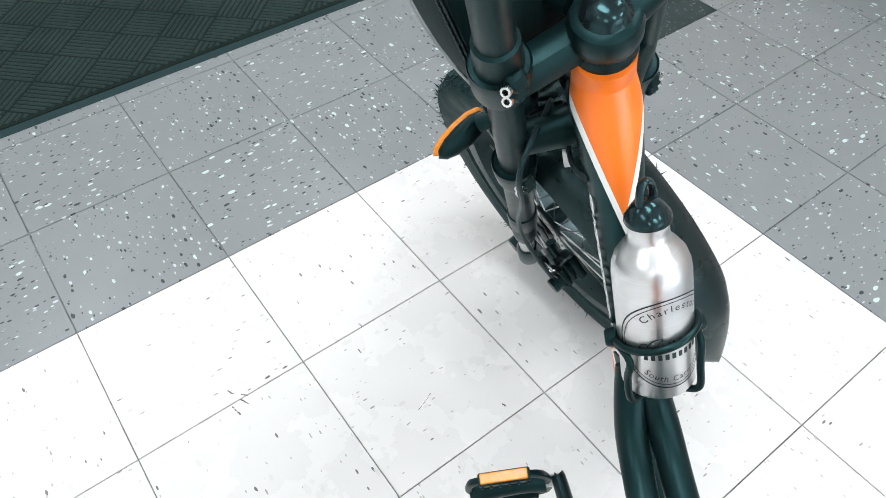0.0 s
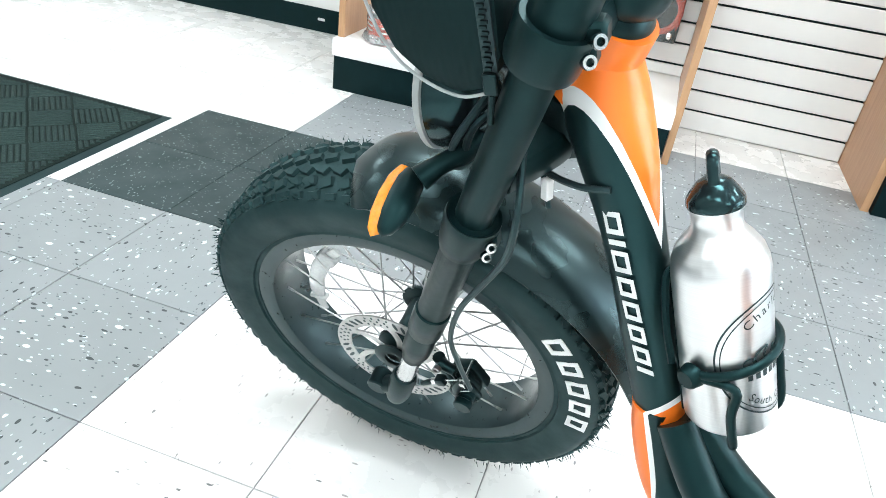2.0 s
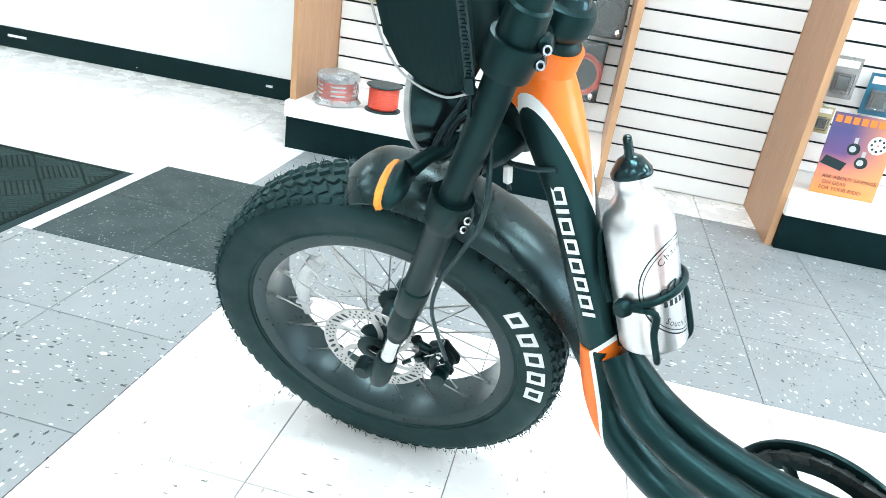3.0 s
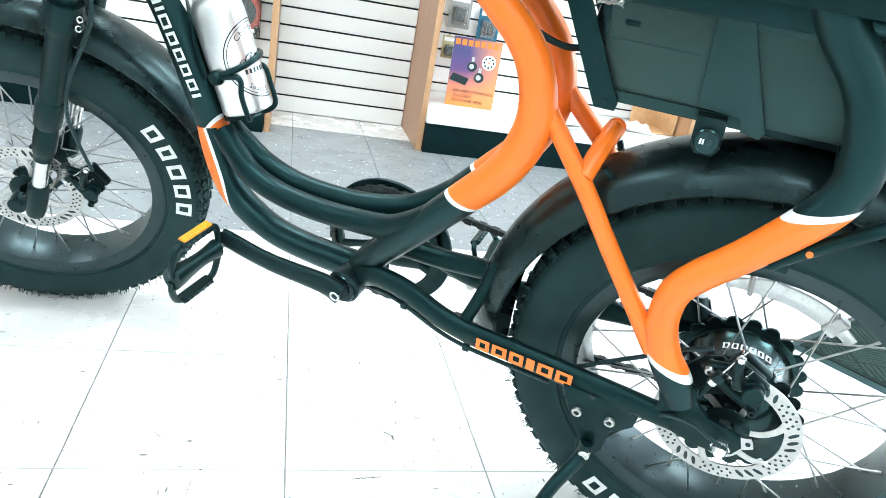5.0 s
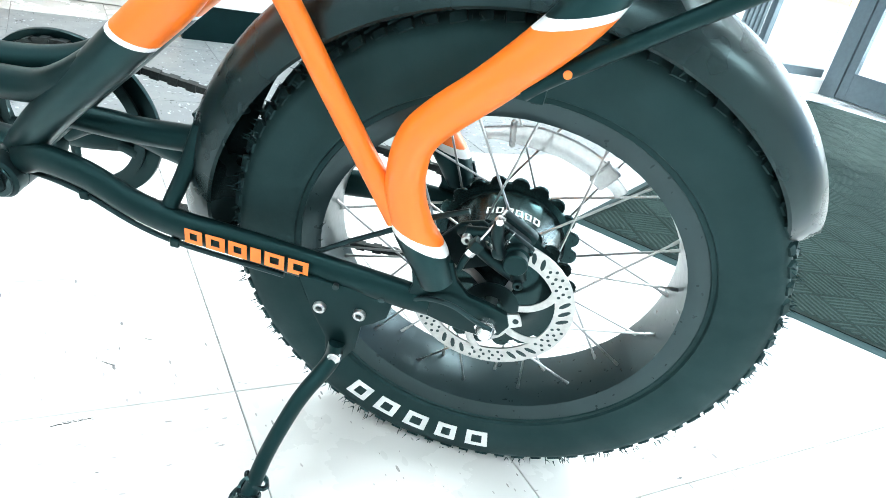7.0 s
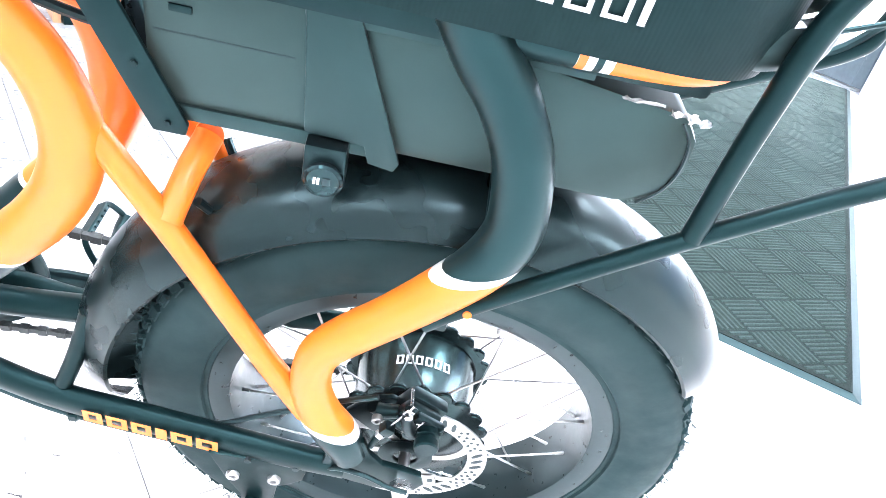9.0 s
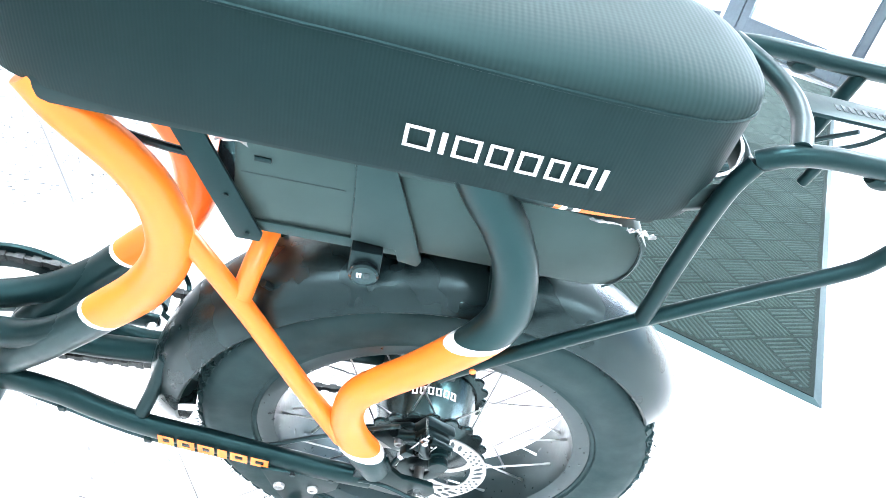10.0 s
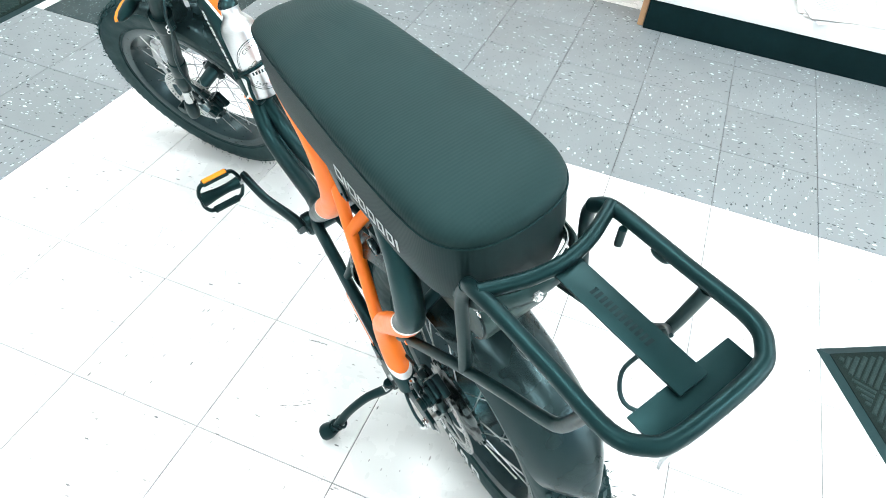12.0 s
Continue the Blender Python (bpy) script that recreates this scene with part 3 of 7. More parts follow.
wood_panel(-0.386, 0.187, "oak-veneered upright panel standing on the display bench")
wood_panel(0.8, 0.0, "oak-veneered upright panel beside the slat wall")
wood_panel(1.421, 0.0, "oak-veneered upright panel beside the slat wall")
wood_panel(2.646, 0.187, "oak-veneered upright panel standing on the display bench")
setting("wall_north_fill", box(-0.36, 2.645, YW + 0.021, YB, 0, CEIL), WHITE_WALL, "white wall behind the slat panels", "wall")


# ---- entrance mats ----
def entrance_mat(name, corner, along, length, width, label):
    """A carpet mat with basket-weave ribs and a rubber edge; corner and along in the floor's plane, the width to the left of along."""
    d = Vector((*along, 0)).normalized()
    m = Matrix.Translation((*corner, 0.0005)) @ Matrix(((d.x, -d.y, 0, 0), (d.y, d.x, 0, 0), (0, 0, 1, 0), (0, 0, 0, 1)))
    mt = thing(name, label, "mat", m)
    e = 0.022
    part("rubber_edge", join(mesh_bm([(0, 0, 0), (length, 0, 0), (length, width, 0), (0, width, 0), (e, e, 0.006), (length - e, e, 0.006), (length - e, width - e, 0.006), (e, width - e, 0.006)],
                                     [(0, 1, 5, 4), (1, 2, 6, 5), (2, 3, 7, 6), (3, 0, 4, 7), (4, 5, 6, 7), (3, 2, 1, 0)])), MAT_EDGE, mt, smooth=False)
    part("carpet", box(e, length - e, e, width - e, 0.004, 0.0078), MAT_CARPET, mt, smooth=False)
    # basket weave laid on the diagonal: squares of eight ribs, turned in turn
    cell, n = 0.118, 8
    verts, faces = [], []
    h = math.sqrt(0.5)
    lim = 0.034

    def inside(u, v):
        return lim < u < length - lim and lim < v < width - lim

    reach = int((length + width) / cell) + 2
    for i in range(-reach, reach):
        for j in range(-reach, reach):
            for k in range(n):
                s = (k + 0.5) * cell / n
                ends = []
                for f in np.linspace(0.004, cell - 0.004, 9):
                    p, q = (i * cell + f, j * cell + s) if (i + j) % 2 else (i * cell + s, j * cell + f)
                    u, v = (p - q) * h, (p + q) * h
                    if inside(u, v):
                        ends.append((u, v))
                if len(ends) < 2:
                    continue
                (u0, v0), (u1, v1) = ends[0], ends[-1]
                d = Vector((u1 - u0, v1 - v0)).normalized()
                w, t = Vector((-d.y, d.x)) * cell / n * 0.36, 0.0022
                m0 = len(verts)
                for z, e, g in ((0.0078, 0.0, 1.0), (0.0102, t, 0.55)):
                    verts += [(u0 + d.x * e - w.x * g, v0 + d.y * e - w.y * g, z), (u1 - d.x * e - w.x * g, v1 - d.y * e - w.y * g, z), (u1 - d.x * e + w.x * g, v1 - d.y * e + w.y * g, z), (u0 + d.x * e + w.x * g, v0 + d.y * e + w.y * g, z)]
                faces += [(m0, m0 + 1, m0 + 5, m0 + 4), (m0 + 1, m0 + 2, m0 + 6, m0 + 5), (m0 + 2, m0 + 3, m0 + 7, m0 + 6), (m0 + 3, m0, m0 + 4, m0 + 7), (m0 + 4, m0 + 5, m0 + 6, m0 + 7)]
    me = bpy.data.meshes.new("carpet_ribs")
    me.from_pydata(verts, [], faces)
    me.materials.append(MAT_RIB)
    ob = new("carpet_ribs", me)
    ob.parent = mt
    tagged(ob, kind="stuff")
    return mt


# the door's mat lies at a slant; the other runs along the grey border
entrance_mat("entrance_mat", (2.531, -0.316), (0.887, 0.462), 3.62, 0.885, "dark green-black carpet mat with basket-weave ribs before the door")
entrance_mat("entrance_mat", (-2.135 * T, 4.60 * T - 3.05), (0.0, 1.0), 3.05, 1.22, "dark green-black carpet mat with basket-weave ribs")
# ---- the electric bicycle ----
# In its own axes: x forwards, y to its left, z up, from where the rear tyre touches the floor; it leans left on its stand.
bike = thing("electric_bicycle", "black and orange fat-tyre electric bicycle leaning on its kickstand", "bicycle",
             Matrix.Translation((1.4755, -0.1290, 0)) @ Matrix.Rotation(radians(147.0), 4, "Z") @ Matrix.Rotation(radians(-11.6), 4, "X"))
RW, HZ, WK = 0.2735, 0.2885, 1.037  # tyre radius before scaling, rear axle height, scale of the wheels
HEAD = V(0.905, 0, 0.70)
STEER_AXIS = V(-math.cos(radians(69)), 0, math.sin(radians(69)))
STEER = Matrix.Translation(HEAD) @ Matrix.Rotation(radians(30), 4, STEER_AXIS) @ Matrix.Translation(-HEAD)
FX, FZ = 1.148, 0.289  # front axle before steering
FRONT_HUB = V(1.143, 0.018, 0.2855)
# the frame stands a touch askew to the rear wheel
SIT = Matrix(((1, 0, 0, 0), (-0.015, 1, 0.018, 0.002), (0, 0, 1, 0), (0, 0, 0, 1)))


def bpart(name, bm, material, parent=None, label="", steer=False, smooth=True):
    if steer:
        bm.transform(STEER)
    bm.transform(SIT)
    return part(name, bm, material, parent or bike, label, smooth)


# -- frame --
DOWN_PAINT = paint_scheme("down_tube_paint", [(0.0, 0.298, 0.1824, 0.0026, "black", "orange", -0.954), (0.813, -0.582, 0.322, -1.0, "orange", "black"), (-0.78, -0.62, -0.8847, 0.0026, "orange", "orange")])
LOW_PAINT = paint_scheme("lower_tube_paint", [(0.97, -0.24, 0.6465, 0.0022, "black", "orange")])
SEAT_PAINT = paint_scheme("seat_tube_paint", [(-0.30, 0.954, 0.3385, 0.003, "black", "orange")])
ARCH_PAINT = paint_scheme("rear_arch_paint", [(-0.30, 1.0, 0.3425, 0.0042, "black", "orange"), (0.36, 0.933, 0.5535, 0.0036, "orange", "black")])
ORANGE = paint_scheme("orange_paint", [(0, 1, -9, 0.0, "orange", "orange")])

bpart("head_tube", tube([(0.897, 0, 0.705, 0.029), (0.882, 0, 0.74, 0.0275), (0.869, 0, 0.768, 0.0265)], seg=24, n=4), ORANGE)
bpart("down_tube", tube([(0.886, 0, 0.750, 0.026), (0.880, 0, 0.712, 0.0335), (0.863, 0, 0.672, 0.0315), (0.841, 0, 0.620, 0.0265), (0.821, 0, 0.566, 0.0242), (0.802, 0, 0.508, 0.0235), (0.781, 0, 0.447, 0.0225), (0.777, 0, 0.430, 0.022)], seg=28, n=8, side=(0, 1, 0), flat=0.94, square=0.12), DOWN_PAINT)
bpart("lower_tube", tube([(0.782, 0, 0.450, 0.0225), (0.777, 0, 0.410, 0.0222), (0.763, 0, 0.362, 0.021), (0.737, 0, 0.330, 0.021), (0.687, 0, 0.301, 0.021), (0.626, 0, 0.289, 0.021), (0.535, 0, 0.285, 0.022)], seg=22, n=8, side=(0, 1, 0), flat=1.08), LOW_PAINT)
for _s in (1, -1):
    # the two step tubes lie close together in front and part towards the seat tubes
    _n, _d = ((0.023, 0.006), (-0.015, 0.003))[_s < 0]
    bpart("step_tube", tube([(0.757, 0.008 * _s, 0.448, 0.017), (0.733, 0.65 * _n, 0.428 - _d / 2, 0.0175), (0.702, 0.90 * _n, 0.405 - _d, 0.0175), (0.652, _n, 0.388 - _d, 0.017), (0.587, 1.05 * _n, 0.383 - _d, 0.017), (0.525, 0.5 * _n + 0.014 * _s, 0.385 - _d * 0.8, 0.017), (0.476, 0.032 * _s, 0.393 - _d * 0.5, 0.017), (0.440, 0.039 * _s, 0.410, 0.0172), (0.412, 0.042 * _s, 0.432, 0.0168), (0.388, 0.043 * _s, 0.455, 0.015)], seg=18, n=7), BLACK_PAINT)
    bpart("seat_tube", tube([(0.528, 0.010 * _s, 0.296, 0.018), (0.500, 0.026 * _s, 0.328, 0.019), (0.467, 0.036 * _s, 0.366, 0.0195), (0.425, 0.041 * _s, 0.411, 0.0205), (0.366, 0.043 * _s, 0.475, 0.0215), (0.333, 0.043 * _s, 0.511, 0.022), (0.311, 0.043 * _s, 0.546, 0.0222), (0.299, 0.043 * _s, 0.582, 0.022), (0.299, 0.043 * _s, 0.616, 0.021), (0.309, 0.043 * _s, 0.650, 0.0195), (0.328, 0.042 * _s, 0.678, 0.0187), (0.352, 0.041 * _s, 0.701, 0.0185), (0.374, 0.040 * _s, 0.722, 0.0185), (0.392, 0.039 * _s, 0.746, 0.018)], seg=22, n=6), SEAT_PAINT)
    bpart("seat_stay", tube([(0.305, 0.038 * _s, 0.632, 0.0095), (0.285, 0.041 * _s, 0.603, 0.0104), (0.229, 0.058 * _s, 0.5365, 0.0106), (0.186, 0.071 * _s, 0.479, 0.0106), (0.146, 0.084 * _s, 0.428, 0.0108), (0.110, 0.090 * _s, 0.380, 0.0122)], seg=16, n=6), ORANGE)
    bpart("rear_arch", tube([(0.064, 0.093 * _s, 0.322, 0.0165), (0.077, 0.092 * _s, 0.348, 0.0195), (0.096, 0.091 * _s, 0.376, 0.0188), (0.108, 0.090 * _s, 0.408, 0.0178), (0.1105, 0.090 * _s, 0.437, 0.0172), (0.106, 0.090 * _s, 0.464, 0.0172), (0.090, 0.090 * _s, 0.488, 0.0172), (0.060, 0.090 * _s, 0.521, 0.0172), (0.031, 0.090 * _s, 0.556, 0.0182), (0.008, 0.090 * _s, 0.588, 0.0192), (-0.004, 0.088 * _s, 0.614, 0.020), (-0.006, 0.086 * _s, 0.640, 0.020), (0.003, 0.081 * _s, 0.680, 0.0195), (0.020, 0.073 * _s, 0.711, 0.0195), (0.042, 0.066 * _s, 0.738, 0.0205), (0.060, 0.060 * _s, 0.766, 0.0215)], seg=22, n=6), ARCH_PAINT)
    bpart("chainstay", tube([(0.510, 0.036 * _s, 0.300, 0.0165), (0.480, 0.044 * _s, 0.314, 0.0165), (0.433, 0.050 * _s, 0.311, 0.0165), (0.381, 0.055 * _s, 0.293, 0.0165), (0.334, 0.061 * _s, 0.287, 0.0165), (0.270, 0.069 * _s, 0.289, 0.017), (0.200, 0.078 * _s, 0.291, 0.017), (0.134, 0.086 * _s, 0.293, 0.0165), (0.066, 0.090 * _s, 0.291, 0.015)], seg=18, n=7, side=(0, 1, 0), flat=0.72), BLACK_PAINT)
    bpart("dropout", plate([(0.092, 0.340), (0.082, 0.350), (0.054, 0.350), (0.046, 0.330), (0.032, 0.315), (0.012, 0.3105), (-0.008, 0.304), (-0.013, 0.290), (-0.006, 0.276), (0.012, 0.270), (0.034, 0.271), (0.055, 0.276), (0.078, 0.283), (0.090, 0.296), (0.086, 0.315)], 0.090 * _s, 0.097 * _s, 0.0015), BLACK_PAINT)
    bpart("strut", tube([(0.342, 0.056 * _s, 0.305, 0.0085), (0.330, 0.046 * _s, 0.340, 0.0085), (0.316, 0.034 * _s, 0.392, 0.008)], seg=12, n=5), BLACK_PAINT)
bpart("middle_tube", tube([(0.480, 0, 0.345, 0.0145), (0.405, 0, 0.345, 0.0145), (0.325, 0, 0.352, 0.0145)], seg=16, n=6), BLACK_PAINT)
for _s in (1, -1):
    bpart("stay_bridge", tube([(0.232, 0.057 * _s, 0.545, 0.0105), (0.2245, 0.030 * _s, 0.570, 0.0108), (0.2165, 0.0, 0.588, 0.0110)], seg=16, n=4), ORANGE)
bpart("arch_bridge", tube([(0.0, 0.09, 0.600, 0.009), (0.0, 0, 0.640, 0.009), (0.0, -0.09, 0.600, 0.009)], seg=12, n=6), BLACK_PAINT)
bpart("bottom_bracket", rod((0.532, -0.040, 0.280), (0.532, 0.036, 0.280), 0.0245, seg=24, bevel=0.002), BLACK_PAINT)


# -- wheels --
# the rear wheel sits a touch askew in the dropouts
ASKEW = Matrix.Translation((0.003, 0, HZ)) @ Matrix.Rotation(radians(-3.0), 4, "Z") @ Matrix.Rotation(radians(-1.5), 4, "X") @ Matrix.Translation((0, 0, -HZ))


def rear_part(name, bm, material, label=""):
    bm.transform(ASKEW)
    return part(name, bm, material, rear, label)


def wheel(name, cx, cz, steer, label):
    M = Matrix.Rotation(radians(-90), 4, "X") @ Matrix.Diagonal((WK, WK, WK, 1))  # turning axis z -> y
    M = Matrix.Translation(FRONT_HUB) @ STEER.to_3x3().to_4x4() @ M if steer else ASKEW @ Matrix.Translation((cx, 0, cz)) @ M
    rim_prof = [(0.2035, -0.041), (0.2035, -0.038), (0.192, -0.037), (0.186, -0.034), (0.183, 0.0), (0.186, 0.034), (0.192, 0.037), (0.2035, 0.038), (0.2035, 0.041), (0.190, 0.0415), (0.182, 0.038), (0.1785, 0.02), (0.178, 0.0), (0.1785, -0.02), (0.182, -0.038), (0.190, -0.0415)]
    w = part(name, lathe(rim_prof, 72, M, True), RIM_METAL, bike, label)
    R = RW - 0.003 if steer else RW + 0.006
    tyre_prof = [(0.199, -0.0375), (0.2025, -0.0425), (0.207, -0.0415), (0.2085, -0.0445), (0.213, -0.0445), (0.221, -0.0475), (0.237, -0.0500), (R - 0.024, -0.0495), (R - 0.015, -0.0455), (R - 0.009, -0.036), (R - 0.0065, -0.018), (R - 0.006, 0.0)]
    tyre_prof = tyre_prof + [(r, -y) for r, y in reversed(tyre_prof[:-1])]
    tyre = part("tyre", lathe(tyre_prof, 110, M), RUBBER, w, "black knobbly rubber")
    # tread blocks: shoulder, side and middle rows
    rng = random.Random(5 if steer else 9)
    verts, faces = [], []

    def block(ang, y, r, la, ly, h, tilt, skew):
        b = len(verts)
        ca, sa = math.cos(ang), math.sin(ang)
        e1 = V(-sa, ca, 0)  # along the tread
        nr = (V(ca, sa, 0) * math.cos(tilt) + V(0, 0, 1) * math.sin(tilt)).normalized()
        e2 = nr.cross(e1)
        e1, e2 = e1 * math.cos(skew) + e2 * math.sin(skew), e2 * math.cos(skew) - e1 * math.sin(skew)
        c = V(ca * r, sa * r, y)
        for lift, k in ((-0.004, 1.0), (h, 0.82)):
            for s1, s2 in ((-1, -1), (1, -1), (1, 1), (-1, 1)):
                verts.append(c + nr * lift + e1 * (s1 * la * k / 2) + e2 * (s2 * ly * k / 2))
        faces.extend([(b + 4, b + 5, b + 6, b + 7), (b, b + 1, b + 5, b + 4), (b + 1, b + 2, b + 6, b + 5), (b + 2, b + 3, b + 7, b + 6), (b + 3, b, b + 4, b + 7)])

    n = 76
    for k in range(n):
        a = 2 * math.pi * k / n
        for s in (1, -1):
            block(a, s * 0.0418, R - 0.0122, 0.0165 if k % 2 else 0.0130, 0.010 if k % 2 else 0.008, 0.0030, s * 0.85, 0.12 * s)
            block(a + math.pi / n, s * 0.0275, R - 0.0080, 0.0165, 0.0125, 0.0044, s * 0.42, 0.4 * s)
            block(a + 0.3 * math.pi / n, s * 0.0100, R - 0.0062, 0.0165, 0.0120, 0.0044, s * 0.1, -0.35 * s)
    me = bpy.data.meshes.new("tread")
    me.from_pydata([M @ v for v in verts], [], faces)
    me.materials.append(RUBBER)
    ob = new("tread", me)
    ob.parent = w
    tagged(ob, "moulded black tread blocks", kind="stuff")
    # moulding hairs
    verts, faces = [], []
    for k in range(760):
        a = rng.uniform(0, 2 * math.pi)
        s = rng.choice((1, -1))
        y = s * rng.uniform(0.030, 0.050)
        r = R - 0.012 if abs(y) > 0.042 else R - 0.005
        c = V(math.cos(a) * r, math.sin(a) * r, y)
        d = (V(math.cos(a), math.sin(a), 0) * rng.uniform(0.5, 1) + V(0, 0, s * rng.uniform(0.1, 0.9)) + V(rng.uniform(-.5, .5), rng.uniform(-.5, .5), 0)).normalized()
        L = rng.uniform(0.005, 0.011)
        u = d.orthogonal().normalized() * 0.0009
        v2 = d.cross(u)
        b = len(verts)
        verts.extend([c + u, c - u * 0.5 + v2 * 0.87, c - u * 0.5 - v2 * 0.87, c + d * L])
        faces.extend([(b, b + 1, b + 3), (b + 1, b + 2, b + 3), (b + 2, b, b + 3)])
    me = bpy.data.meshes.new("rubber_hairs")
    me.from_pydata([M @ v for v in verts], [], faces)
    me.materials.append(RUBBER)
    ob = new("rubber_hairs", me)
    ob.parent = w
    tagged(ob, "short moulding hairs on the tyre", kind="stuff")
    return w, M


def sidewall_marks(M, start, radius, parent, turn=1):
    """A maker's word on the tyre wall, as plain white blocks; start in radians."""
    cells, total = badge_cells([0.026, 0.024, 0.027, 0.026, 0.025], 0.025, 0.0125, 0.0068)

    def f(u, v, lift):
        a = start + turn * u / radius
        r = radius + v - 0.0125
        y = 0.0497 - (abs(r - 0.237) / 0.05) ** 2 * 0.010 + lift
        return M @ V(r * math.cos(a), r * math.sin(a), y)

    for cell in cells:
        part("sidewall_block", strips(cell, f, 0.0009, 3), WHITE_INK, parent)


def spokes(M, w, hub_r, hub_y, count, rim_r=0.184):
    me = None
    for k in range(count):
        s = 1 if k % 2 else -1
        a = 2 * math.pi * k / count
        lead = radians(34 if hub_r < 0.04 else 22) * (1 if (k // 2) % 2 else -1)
        p = M @ V(hub_r * math.cos(a + lead), hub_r * math.sin(a + lead), s * hub_y)
        q = M @ V(rim_r * math.cos(a), rim_r * math.sin(a), s * 0.012)
        e = q + (p - q).normalized() * 0.016
        part("spoke", join(rod(p, q, 0.0013, seg=6), rod(q, e, 0.0023, 0.0018, seg=6)), SPOKE_STEEL, w)


def rotor(M, w, r, y):
    """Brake disc: a slotted ring on six curved arms."""
    d = part("brake_rotor", lathe([(r - 0.019, y - 0.001), (r, y - 0.001), (r, y + 0.001), (r - 0.019, y + 0.001)], 60, M, True), ROTOR_STEEL, w, "grey steel brake disc with dark slots")
    for k in range(6):
        a = 2 * math.pi * k / 6
        pts = [(rr * math.cos(a + da), rr * math.sin(a + da), y) for rr, da in ((0.022, 0.0), (0.04, 0.16), (0.056, 0.36), (r - 0.014, 0.55))]
        t = tube([(*p, 0.0046) for p in pts], seg=6, n=4, side=(0, 0, 1), flat=0.22)
        t.transform(M)
        part("rotor_arm", t, ROTOR_STEEL, d)
    def window(rr, ang, half_w, half_l, lean):
        pts = [(half_w * math.cos(2 * math.pi * q / 10), half_l * math.sin(2 * math.pi * q / 10)) for q in range(10)]
        bm = mesh_bm([(x, z, h) for h in (-0.0013, 0.0013) for x, z in pts], [tuple(range(9, -1, -1)), tuple(range(10, 20))] + [(q, (q + 1) % 10, 10 + (q + 1) % 10, 10 + q) for q in range(10)])
        bm.transform(M @ Matrix.Translation((rr * math.cos(ang), rr * math.sin(ang), y)) @ Matrix.Rotation(ang - math.pi / 2 + lean, 4, "Z"))
        part("rotor_slot", bm, BLACK_INK, d, smooth=False)

    # six runs of three slanted windows and a field of holes
    for k in range(6):
        a = 2 * math.pi * k / 6
        for q in range(3):
            window(r - 0.0095, a + 0.15 * q, 0.0023, 0.0066, 0.55)
        for q in range(4):
            for rr in (r - 0.0045, r - 0.0095, r - 0.0145):
                window(rr, a + 0.45 + 0.135 * q + (0.05 if rr == r - 0.0095 else 0), 0.0015, 0.0018, 0.3)
    part("rotor_carrier", lathe([(0.012, y + 0.001), (0.026, y + 0.001), (0.027, y + 0.003), (0.020, y + 0.005), (0.012, y + 0.005)], 30, M), BLACK_METAL, w)


def wheel_reflector(M, w, ang, y, label):
    """A long clear reflector clipped between the spokes, bent along the rim, with a clip at one end."""
    t = tube([(0.140 * math.cos(ang + radians(d)), 0.140 * math.sin(ang + radians(d)), y, 0.0115 if abs(d) < 26 else 0.007) for d in (-31, -26, -13, 0, 13, 26, 31)], seg=12, n=4, side=(0, 0, 1), flat=0.35, square=0.4)
    t.transform(M)
    r = part("wheel_reflector", t, CLEAR, w, label)
    part("clip", box(-0.013, 0.013, -0.009, 0.009, -0.006, 0.006, 0.002, 1, M @ Matrix.Rotation(ang - radians(20), 4, "Z") @ Matrix.Translation((0.140, 0, y))), CLEAR, r)
    part("clip", box(-0.013, 0.013, -0.003, 0.003, -0.006, 0.006, 0.002, 1, M @ Matrix.Rotation(ang + radians(20), 4, "Z") @ Matrix.Translation((0.140, 0, y))), CLEAR, r)


rear, MR = wheel("rear_wheel", 0, HZ, False, "wide black rim laced with steel spokes")
spokes(MR, rear, 0.072, 0.040, 36)
part("hub_motor", lathe([(0.008, -0.058), (0.04, -0.058), (0.050, -0.052), (0.060, -0.046), (0.060, -0.0405), (0.0718, -0.0395), (0.0718, -0.0345), (0.0645, -0.033), (0.0625, -0.030), (0.0625, 0.036), (0.0645, 0.039), (0.0718, 0.0405), (0.0718, 0.0455), (0.055, 0.0465), (0.050, 0.050), (0.030, 0.054), (0.008, 0.055)], 60, MR), MOTOR_BLACK, rear, "glossy black hub motor")
for _k in range(20):
    _a = 2 * math.pi * _k / 20
    for _y in (-0.037, 0.043):
        _ob = part("flange_tooth", lathe([(0, _y - 0.0025), (0.0085, _y - 0.0025), (0.0095, _y - 0.001), (0.0095, _y + 0.001), (0.0085, _y + 0.0025), (0.0026, _y + 0.0025), (0.0024, _y + 0.0006), (0, _y + 0.0006)], 14, MR @ Matrix.Translation((0.0700 * math.cos(_a), 0.0700 * math.sin(_a), 0))), MOTOR_BLACK, rear)
rotor(MR, rear, 0.080, 0.068)
rear_part("axle", rod((0, -0.118, HZ), (0, 0.115, HZ), 0.0062, seg=12), DULL_STEEL)
rear_part("axle_washer", plate([(0.021 * math.cos(a), HZ + 0.021 * math.sin(a)) if not 2.3 < a < 3.1 else (0.034 * math.cos(a), HZ + 0.034 * math.sin(a)) for a in [2 * math.pi * k / 28 for k in range(28)]], 0.0985, 0.1012, 0.0006), DULL_STEEL, "zinc plated torque washer")
rear_part("washer_hole", rod((-0.026, 0.1005, HZ + 0.012), (-0.026, 0.1018, HZ + 0.012), 0.003, seg=12), BLACK_INK)
